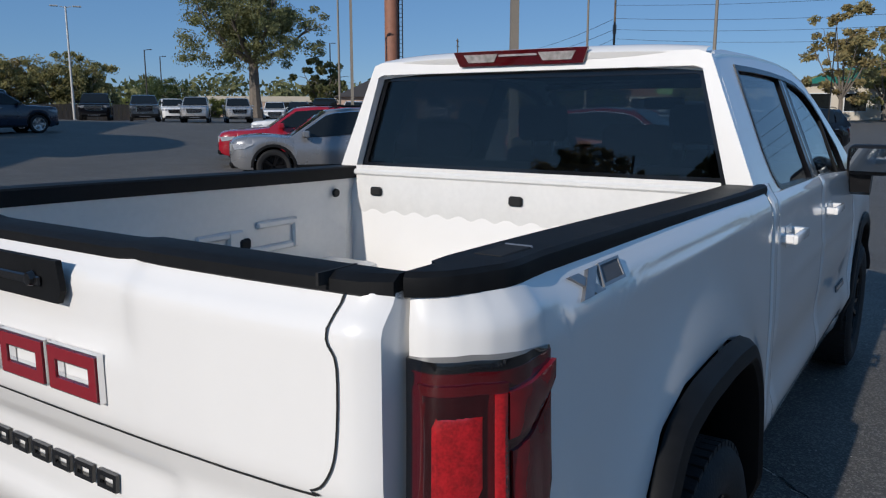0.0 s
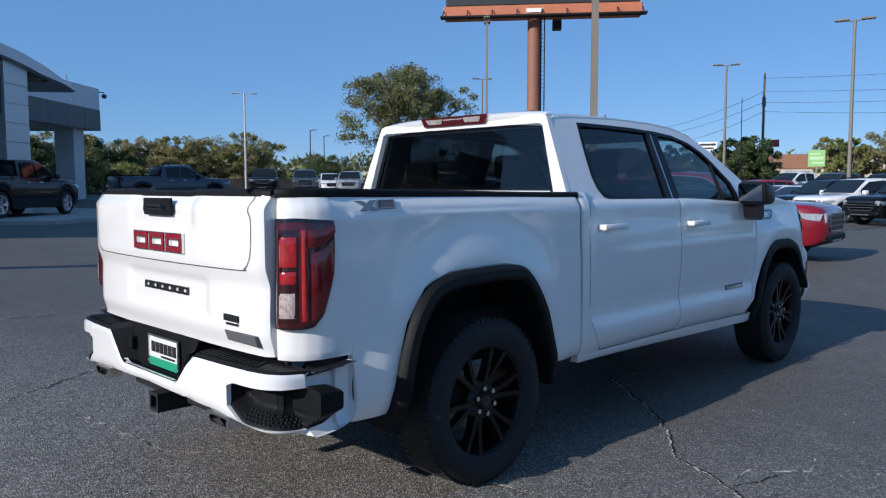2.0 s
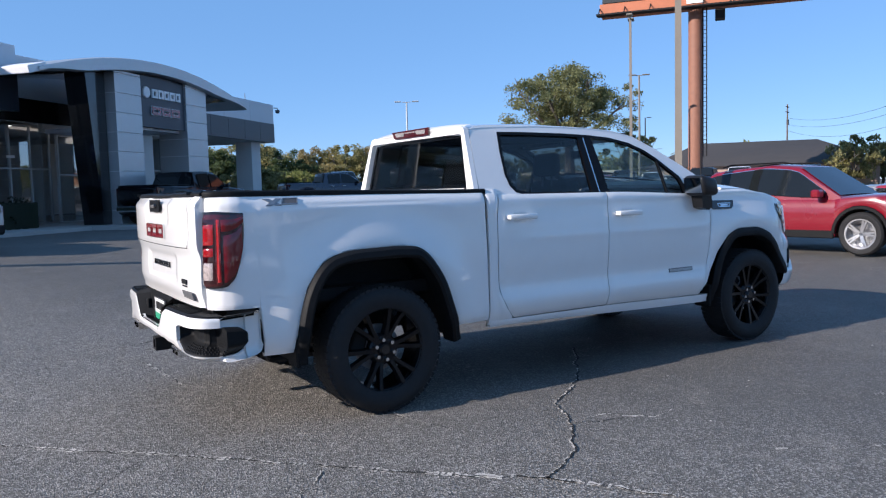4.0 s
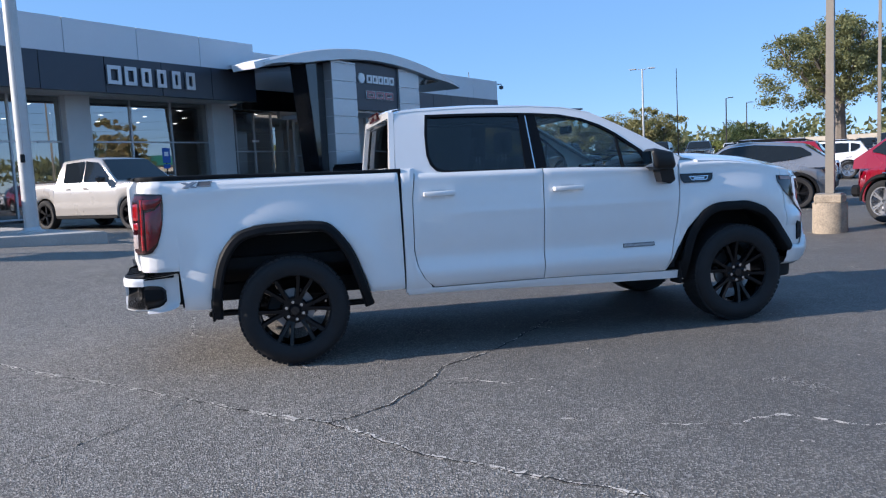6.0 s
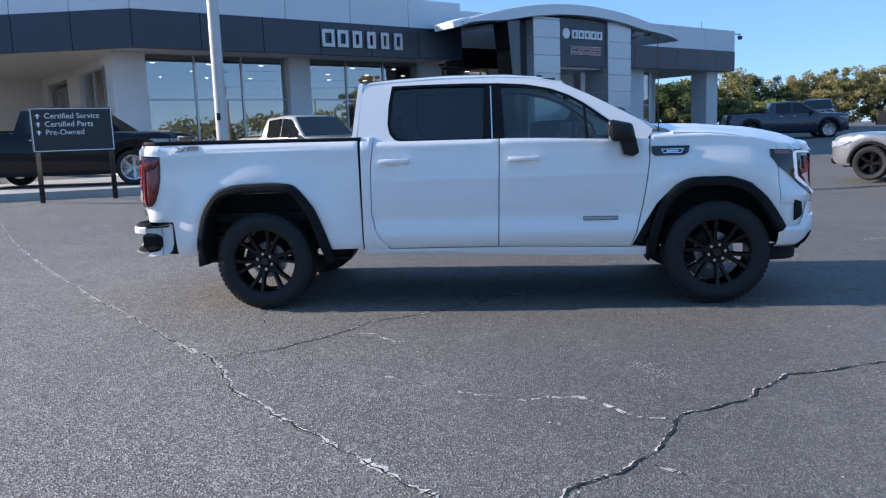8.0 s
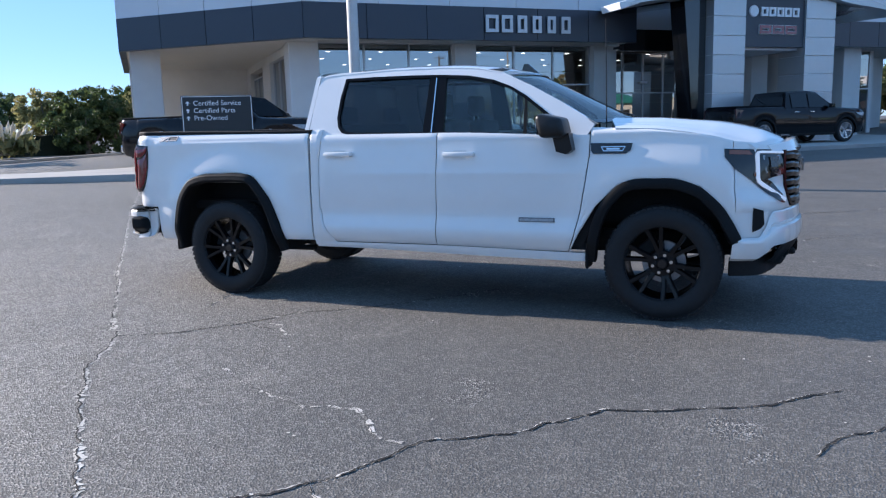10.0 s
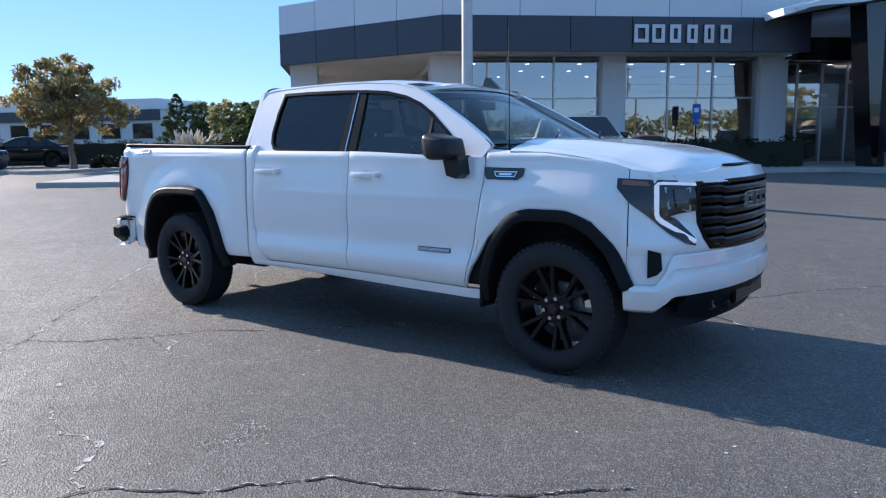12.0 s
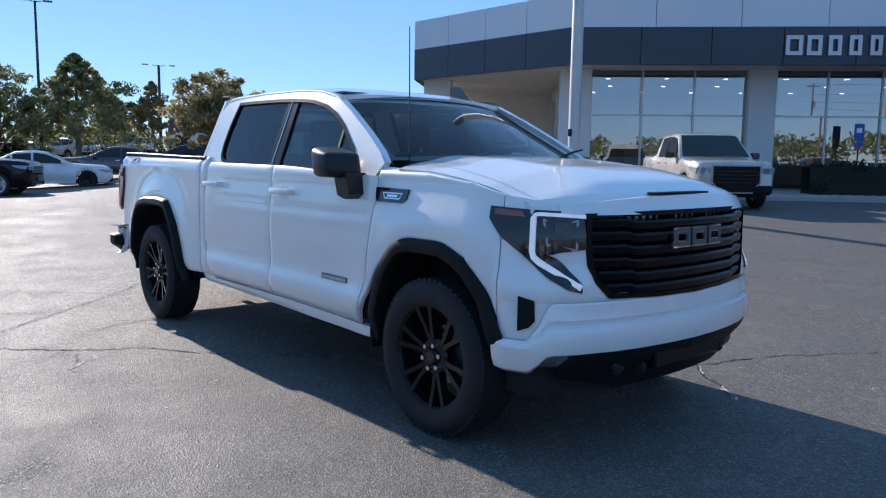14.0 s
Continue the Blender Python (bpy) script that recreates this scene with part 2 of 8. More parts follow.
def sheet(bm, fn, nu, nv, thick=None):
    """A grid fn(u, v) -> place. thick: fn2(u, v) gives the inner side, and the rim is closed."""
    g = [[bm.verts.new(fn(i / nu, j / nv)) for j in range(nv + 1)] for i in range(nu + 1)]
    for i in range(nu):
        for j in range(nv):
            bm.faces.new((g[i][j], g[i + 1][j], g[i + 1][j + 1], g[i][j + 1]))
    if thick:
        rim = [(i, 0) for i in range(nu)] + [(nu, j) for j in range(nv)] + [(i, nv) for i in range(nu, 0, -1)] + [(0, j) for j in range(nv, 0, -1)]
        inner = [bm.verts.new(thick(i / nu, j / nv)) for i, j in rim]
        for k, (i, j) in enumerate(rim):
            i2, j2 = rim[(k + 1) % len(rim)]
            bm.faces.new((g[i][j], inner[k], inner[(k + 1) % len(rim)], g[i2][j2]))
    return bm


def prism(bm, pts, to3, depth):
    """A flat outline, in (a, b), laid by to3(a, b, d) at d = 0 and d = depth and closed between."""
    a = [bm.verts.new(to3(u, v, 0.0)) for u, v in pts]
    b = [bm.verts.new(to3(u, v, depth)) for u, v in pts]
    bm.faces.new(a)
    bm.faces.new(b[::-1])
    for k in range(len(pts)):
        j = (k + 1) % len(pts)
        bm.faces.new((a[j], a[k], b[k], b[j]))
    bmesh.ops.recalc_face_normals(bm, faces=bm.faces)
    return bm


def S(a, b, v):
    t = min(1, max(0, (v - a) / (b - a)))
    return t * t * (3 - 2 * t)


def lerp(a, b, t):
    return a + (b - a) * t


def table(pairs):
    """A smooth function through (x, y) pairs."""
    xs, ys = [p[0] for p in pairs], [p[1] for p in pairs]

    def f(x):
        if x <= xs[0]:
            return ys[0]
        for i in range(len(xs) - 1):
            if x <= xs[i + 1]:
                t = (x - xs[i]) / (xs[i + 1] - xs[i])
                return ys[i] + (ys[i + 1] - ys[i]) * t
        return ys[-1]
    return f


# ---- the lie of the land ----
B_ANG = math.atan2(0.681, 0.732)
B_AX, B_OUT, B_ORG = Vector((0.732, 0.681, 0)), Vector((0.681, -0.732, 0)), Vector((-12.80, 13.76, 0))
B_MAT = Matrix.Translation(B_ORG) @ Matrix.Rotation(B_ANG, 4, "Z")     # facade: x along it, -y outwards


def bq(x, y):
    return 0.681 * x - 0.732 * y + 18.8


def gz(x, y):
    """Height of the ground."""
    q = bq(x, y)
    z = 0.38 * S(16, 7, q) * S(-22, -12, x) * (1 - S(20, 45, x))
    z += 0.5 * S(-9, -17, x) * S(2, 12, y)
    z += 0.15 * S(8, 13, x) * S(-5, 1, y) * (1 - S(24, 36, x))
    z += 0.75 * S(38, 85, x + y) + 0.9 * S(-38, -62, x) * S(6, 20, y)
    return z


def on(x, y, turn=0.0, lift=0.0):
    """A pose standing on the ground."""
    return pose(x, y, gz(x, y) + lift, 0, 0, turn)


def ground_sheet():
    near = np.arange(-36, 46.1, 1.5)
    far = np.array([52, 60, 70, 85, 105, 140, 200, 320, 600, 1500.0])
    xs = np.concatenate([-far[::-1], near, far])
    ys = np.concatenate([-far[::-1], near, far])
    bm = bmesh.new()
    g = [[bm.verts.new((x, y, gz(x, y))) for y in ys] for x in xs]
    for i in range(len(xs) - 1):
        for j in range(len(ys) - 1):
            bm.faces.new((g[i][j], g[i + 1][j], g[i + 1][j + 1], g[i][j + 1]))
    return solid("ground", bm, M_ASPHALT, "dark worn asphalt parking lot with cracks", "ground", kind="structure", smooth=True)


ground_sheet()


# ---- the white pickup ----
HUB_R, HUB_F, HUB_Z = 0.0, 3.764, 0.42
FRONT_PLAN = [(4.0, -1.0), (4.1, -0.997), (4.2, -0.978), (4.32, -0.93), (4.43, -0.865), (4.53, -0.74), (4.605, -0.60), (4.645, -0.4), (4.668, -0.2), (4.676, 0.0)]
REAR_PLAN = [(-0.86, -1.0), (-0.93, -1.0), (-0.99, -0.985), (-1.04, -0.955), (-1.072, -0.915), (-1.086, -0.885), (-1.092, -0.858)]


def arc_table(pts):
    out, s = [0.0], 0.0
    for a, b in zip(pts, pts[1:]):
        s += math.dist(a, b)
        out.append(s)
    return out


FRONT_S, REAR_S = arc_table(FRONT_PLAN), arc_table(REAR_PLAN)


def along(pts, ss, d):
    for i in range(len(ss) - 1):
        if d <= ss[i + 1] or i == len(ss) - 2:
            t = (d - ss[i]) / (ss[i + 1] - ss[i])
            return (lerp(pts[i][0], pts[i + 1][0], t), lerp(pts[i][1], pts[i + 1][1], t))


def smooth_along(pts, ss, d):
    a, b = along(pts, ss, max(0, d - 0.03)), along(pts, ss, d + 0.03)
    return ((a[0] + b[0]) / 2, (a[1] + b[1]) / 2)


def plan(s):
    """Place and outward normal on the plan outline at s: metres along the flank, and round its corners."""
    def p(v):
        if v > 4.0:
            return smooth_along(FRONT_PLAN, FRONT_S, v - 4.0)
        if v < -0.86:
            return smooth_along(REAR_PLAN, REAR_S, -0.86 - v)
        return (v, -1.0)
    a, b = p(s - 0.01), p(s + 0.01)
    d = Vector((b[0] - a[0], b[1] - a[1], 0)).normalized()
    c = p(s)
    return Vector((c[0], c[1], 0)), Vector((d.y, -d.x, 0))


def width(s, z):
    """How far the flank stands in or out of its plan line."""
    w = -0.012 * S(0.95, 1.3, z) - 0.05 * S(0.62, 0.42, z) ** 1.5
    if s < 0.95:
        w -= 0.010 * S(1.355, 1.372, z) * S(-0.95, -0.80, s) + 0.042 * lerp(S(1.385, 1.45, z), S(1.375, 1.45, z), S(-0.98, -0.75, s)) * lerp(0.2, 1.0, S(-1.17, -1.0, s))
    elif s < 3.2:
        w -= 0.010 * S(1.14, 1.33, z) + 0.034 * S(1.345, 1.44, z)
    else:
        w -= 0.030 * S(1.10, 1.34, z) + 0.05 * S(1.355, 1.42, z) ** 1.3
        w += 0.042 * S(0.98, 0.86, z) * S(4.18, 4.28, s) * S(4.78, 4.52, s)
    for hx in (HUB_R, HUB_F):
        r = math.hypot(s - hx, (z - HUB_Z) * 0.95)
        w += (0.028 if hx == HUB_R else 0.015) * math.exp(-((r - 0.66) / 0.13) ** 2)
    if 0.95 < s < 3.2:
        w += 0.012 * math.exp(-((z - 0.62) / 0.07) ** 2) - 0.012 * math.exp(-((z - 0.76) / 0.1) ** 2)
        w += 0.0045 * math.exp(-((z - 1.075) / 0.03) ** 2) * S(1.0, 1.5, s)
    return w


def skin(s, z, off=0.0):
    p, n = plan(s)
    q = p + n * (width(s, z) + off)
    return Vector((q.x, q.y, z))


def mirror_bm(bm):
    c = bm.copy()
    for v in c.verts:
        v.co.y = -v.co.y
    bmesh.ops.reverse_faces(c, faces=c.faces)
    return c


def both(name, make, material, parent, label="", smooth=35):
    """The right-hand part and its mirror on the other flank."""
    bm = make()
    other = mirror_bm(bm)
    a = part(name, bm, material, parent, label, smooth)
    b = part(name, other, material, parent, label, smooth)
    return a, b


def panel(s0, s1, zb, zt, nu, nv, off=0.0, thick=0.03, zref=1.0):
    """A body panel on the flank: its ends s0(z), s1(z), its lower and upper edges zb(s), zt(s)."""
    def at(u, v, o):
        s = lerp(s0(zref), s1(zref), u)
        z = lerp(zb(s), zt(s), v)
        s = lerp(s0(z), s1(z), u)
        return skin(s, z, o)
    bm = bmesh.new()

    def face(u, v):
        e = min(u, 1 - u) * nu
        f = min(v, 1 - v) * nv
        return at(u, v, off - (0.006 if e < 0.5 or f < 0.5 else 0.0))
    sheet(bm, face, nu, nv, lambda u, v: at(u, v, off - thick))
    bmesh.ops.recalc_face_normals(bm, faces=bm.faces)
    return bm


def k(v):
    return lambda *_: v


ARCH_R = table([(-0.60, 0.40), (-0.585, 0.62), (-0.52, 0.86), (-0.40, 1.02), (-0.24, 1.075), (0.16, 1.085), (0.31, 1.05), (0.46, 0.86), (0.55, 0.62), (0.60, 0.44)])
ARCH_F = table([(3.205, 0.42), (3.235, 0.62), (3.31, 0.83), (3.44, 0.98), (3.56, 1.03), (3.86, 1.03), (4.02, 0.97), (4.17, 0.83), (4.27, 0.66), (4.31, 0.60)])
ARCH_PTS_R = [(-0.60, 0.40), (-0.585, 0.62), (-0.52, 0.86), (-0.40, 1.02), (-0.24, 1.075), (-0.05, 1.085), (0.16, 1.085), (0.31, 1.05), (0.46, 0.86), (0.55, 0.62), (0.61, 0.42)]
ARCH_PTS_F = [(3.205, 0.42), (3.235, 0.62), (3.31, 0.83), (3.44, 0.98), (3.56, 1.03), (3.72, 1.036), (3.86, 1.03), (4.02, 0.97), (4.17, 0.83), (4.262, 0.66), (4.285, 0.61)]


def bed_top(s):
    return lerp(1.456, 1.430, S(-1.1, 0.9, s))


def spline(pts, n=6):
    """Points of a smooth curve through pts."""
    out = []
    P = [Vector((*p, 0)) for p in pts]
    P = [2 * P[0] - P[1]] + P + [2 * P[-1] - P[-2]]
    for i in range(1, len(P) - 2):
        for j in range(n):
            t = j / n
            a, b, c, d = P[i - 1], P[i], P[i + 1], P[i + 2]
            q = 0.5 * ((2 * b) + (c - a) * t + (2 * a - 5 * b + 4 * c - d) * t * t + (3 * b - a - 3 * c + d) * t ** 3)
            out.append((q.x, q.y))
    out.append(pts[-1])
    return out


def flare(pts, hub, proud=1.0):
    """The black wheel-arch moulding."""
    bm = bmesh.new()
    curve = spline(pts, 5)
    rings = []
    for i, (x, z) in enumerate(curve):
        a, b = curve[max(0, i - 1)], curve[min(len(curve) - 1, i + 1)]
        n = Vector((-(b[1] - a[1]), b[0] - a[0], 0)).normalized()
        if n.y * (HUB_Z + 0.05 - z) + n.x * (hub - x) < 0:
            n = -n
        ring = []
        for d, o in ((0.0, 0.004), (0.004, 0.022), (0.020, 0.036), (0.055, 0.042), (0.072, 0.034), (0.078, 0.01), (0.070, -0.10)):
            ring.append(bm.verts.new(skin(x + n.x * d, z + n.y * d, o * (proud if o > 0 else 1) - width(x + n.x * d, z + n.y * d) + width(x, z))))
        rings.append(ring)
    for r0, r1 in zip(rings, rings[1:]):
        for j in range(len(r0) - 1):
            bm.faces.new((r0[j], r0[j + 1], r1[j + 1], r1[j]))
    for r in (rings[0], rings[-1]):
        bm.faces.new(r)
    bmesh.ops.recalc_face_normals(bm, faces=bm.faces)
    return bm


def liner(pts, hub):
    """The dark wheel well behind the arch."""
    bm = bmesh.new()
    curve = spline(pts, 4)
    rows = []
    for y in (-0.95, -0.60):
        rows.append([bm.verts.new((hub + (x - hub) * 0.97, y, HUB_Z + (z - HUB_Z) * 0.985)) for x, z in curve])
    for i in range(len(curve) - 1):
        bm.faces.new((rows[0][i], rows[0][i + 1], rows[1][i + 1], rows[1][i]))
    upper = [v for v in rows[1] if v.co.z > 0.66]
    bm.faces.new(upper)
    return bm


def tyre_bm(R=0.418, w=0.275, tread=False):
    bm = bmesh.new()
    h = w / 2
    prof = [(0.262, -h + 0.035), (0.275, -h + 0.012), (0.31, -h - 0.003), (0.35, -h - 0.006), (0.385, -h + 0.006), (R - 0.012, -h + 0.03), (R - 0.004, -h + 0.07), (R - 0.004, 0),
            (R - 0.004, h - 0.07), (R - 0.012, h - 0.03), (0.385, h - 0.006), (0.31, h), (0.262, h - 0.035)]
    if not tread:
        lathe(bm, prof, 56)
    else:
        for n in range(60):
            a = 2 * math.pi * n / 60
            m = Matrix.Rotation(-a, 4, "Y")
            for y0, y1, r0, da in ((-h + 0.022, -h + 0.07, R - 0.03, 0), (h - 0.07, h - 0.022, R - 0.03, 0.5), (-0.065, -0.01, R - 0.02, 0.25), (0.01, 0.065, R - 0.02, 0.75)):
                box(bm, r0, R - 0.003, y0, y1, -0.016, 0.016, m=m @ Matrix.Rotation(-da * 2 * math.pi / 60, 4, "Y"))
    return bm


def rim_bm():
    """Barrel and six split spokes; the face looks to -y."""
    bm = bmesh.new()
    lathe(bm, [(0.262, -0.115), (0.268, -0.125), (0.258, -0.127), (0.246, -0.112), (0.238, -0.05), (0.232, 0.09), (0.25, 0.12), (0.262, 0.12)], 48)
    hub = bmesh.new()
    lathe(hub, [(0.0, -0.108), (0.034, -0.108), (0.040, -0.100), (0.044, -0.088), (0.084, -0.088), (0.094, -0.075), (0.094, -0.03), (0.0, -0.03)], 24)
    tmp = bpy.data.meshes.new("hub_tmp")
    hub.to_mesh(tmp)
    hub.free()
    bm.from_mesh(tmp)
    bpy.data.meshes.remove(tmp)
    for n in range(6):
        for side in (-1, 1):
            a0 = 2 * math.pi * n / 6 + math.pi / 6
            a_in, a_out = a0 + side * 0.12, a0 + side * 0.20
            pts = []
            for r, a, yy, hw, dd in ((0.075, a_in, -0.086, 0.022, 0.045), (0.15, lerp(a_in, a_out, 0.45), -0.098, 0.018, 0.04), (0.252, a_out, -0.116, 0.021, 0.035)):
                c, t = Vector((r * math.cos(a), yy, r * math.sin(a))), Vector((-math.sin(a), 0, math.cos(a)))
                pts.append([bm.verts.new(c + t * u + Vector((0, v, 0))) for u, v in ((-hw, dd), (-hw * 0.6, 0), (hw * 0.6, 0), (hw, dd))])
            for p0, p1 in zip(pts, pts[1:]):
                for j in range(4):
                    bm.faces.new((p0[j], p0[(j + 1) % 4], p1[(j + 1) % 4], p1[j]))
    for v in bm.verts:
        v.co.x *= 1.085
        v.co.z *= 1.085
    bmesh.ops.recalc_face_normals(bm, faces=bm.faces)
    return bm


def wheel(parent, x, y, side):
    w = new("wheel")
    w.parent = parent
    w.matrix_basis = pose(x, y, HUB_Z, 0, 20 if x < 1 else 47, 0 if side < 0 else 180)
    w["label"] = "black alloy wheel with off-road tyre"
    part("tyre", tyre_bm(), M_RUBBER, w, "black all-terrain tyre")
    tagged(part("tread", tyre_bm(tread=True), M_RUBBER, w), kind="stuff")
    part("rim", rim_bm(), M_RIM, w, "gloss black alloy rim with six split spokes")
    part("hub_cap", lathe(bmesh.new(), [(0.0, -0.114), (0.03, -0.113), (0.034, -0.106), (0.034, -0.10)], 20), M_GLOSSBLK, w)
    for n in range(6):
        a = 2 * math.pi * n / 6
        bm = tube(bmesh.new(), [(0.066 * math.cos(a), -0.113, 0.066 * math.sin(a)), (0.066 * math.cos(a), -0.085, 0.066 * math.sin(a))], [0.012, 0.014], 8)
        part("wheel_nut", bm, M_CHROME, w)
    part("brake_disc", lathe(bmesh.new(), [(0.0, 0.0), (0.155, 0.0), (0.155, 0.03), (0.0, 0.03)], 32), M_STEEL, w)
    part("caliper", nbox(-0.20, -0.10, -0.02, 0.06, -0.07, 0.07, 0.01), M_DARK, w)
    return w


def tumble(z):
    """Half width of the cab above the belt."""
    return 0.940 - (z - 1.40) * 0.40 - 0.10 * max(0, z - 1.80) ** 1.0


def cabside(x, z, off=0.0):
    return Vector((x, -(tumble(z) + off), z))


DLO = [(1.125, 1.862), (1.10, 1.70), (1.095, 1.54), (1.115, 1.46), (1.16, 1.41), (1.24, 1.392), (1.60, 1.382), (2.00, 1.372), (2.50, 1.353), (2.93, 1.335), (2.965, 1.352), (2.968, 1.42), (2.93, 1.505), (2.72, 1.662),
       (2.60, 1.732), (2.45, 1.790), (2.25, 1.832), (2.03, 1.850), (1.75, 1.860), (1.40, 1.864)]


def inset(poly, d):
    """The outline drawn in by d."""
    n = len(poly)
    area = sum(poly[i][0] * poly[(i + 1) % n][1] - poly[(i + 1) % n][0] * poly[i][1] for i in range(n))
    sgn = 1 if area > 0 else -1
    out = []
    for i in range(n):
        a, b, c = Vector(poly[i - 1]), Vector(poly[i]), Vector(poly[(i + 1) % n])
        e1, e2 = (b - a).normalized(), (c - b).normalized()
        nn = Vector((-(e1.y + e2.y), e1.x + e2.x)).normalized() * sgn
        f = 1 / max(0.5, math.sqrt((1 + e1.dot(e2)) / 2))
        out.append((b.x + nn.x * d * f, b.y + nn.y * d * f))
    return out


def ring_bm(outer, inner, to3, depth):
    """A flat frame between two outlines of equal count, with thickness."""
    bm = bmesh.new()
    n = len(outer)
    o, i = [bm.verts.new(to3(x, z, 0)) for x, z in outer], [bm.verts.new(to3(x, z, 0)) for x, z in inner]
    o2, i2 = [bm.verts.new(to3(x, z, -depth)) for x, z in outer], [bm.verts.new(to3(x, z, -depth)) for x, z in inner]
    for a in range(n):
        b = (a + 1) % n
        bm.faces.new((o[a], o[b], i[b], i[a]))
        bm.faces.new((o[b], o[a], o2[a], o2[b]))
        bm.faces.new((i[a], i[b], i2[b], i2[a]))
        bm.faces.new((o2[a], i2[a], i2[b], o2[b]))
    bmesh.ops.recalc_face_normals(bm, faces=bm.faces)
    return bm


def fill_hole(outer, holes, to3, depth):
    """A plate with openings."""
    bm = bmesh.new()
    loops = []
    for loop in [outer] + holes:
        vs = [bm.verts.new((x, z, 0)) for x, z in loop]
        es = [bm.edges.new((vs[i], vs[(i + 1) % len(vs)])) for i in range(len(vs))]
        loops.append(vs)
    bmesh.ops.triangle_fill(bm, use_beauty=True, edges=bm.edges[:])
    r = bmesh.ops.extrude_face_region(bm, geom=bm.faces[:])
    back = {v for v in r["geom"] if isinstance(v, bmesh.types.BMVert)}
    for v in bm.verts:
        v.co = to3(v.co.x, v.co.y, -depth if v in back else 0.0)
    bmesh.ops.recalc_face_normals(bm, faces=bm.faces)
    return bm


def glyph_blocks(bm, x0, x1, z0, z1, n, to3, depth, gap=0.18, slant=0.0):
    """A row of n plain raised blocks, standing for a maker's mark."""
    w = (x1 - x0) / n
    for i in range(n):
        a, b = x0 + i * w + gap * w / 2, x0 + (i + 1) * w - gap * w / 2
        prism(bm, [(a, z0), (b, z0), (b + slant, z1), (a + slant, z1)], to3, depth)
    return bm


def glyph_rings(bm, x0, x1, z0, z1, n, to3, depth, stroke, gap=0.18):
    """A row of n plain raised frames, standing for a maker's mark."""
    w = (x1 - x0) / n
    for i in range(n):
        a, b = x0 + i * w + gap * w / 2, x0 + (i + 1) * w - gap * w / 2
        for p, q, r, t in ((a, a + stroke, z0, z1), (b - stroke, b, z0, z1), (a + stroke, b - stroke, z1 - stroke, z1), (a + stroke, b - stroke, z0, z0 + stroke)):
            prism(bm, [(p, r), (q, r), (q, t), (p, t)], to3, depth)
    return bm


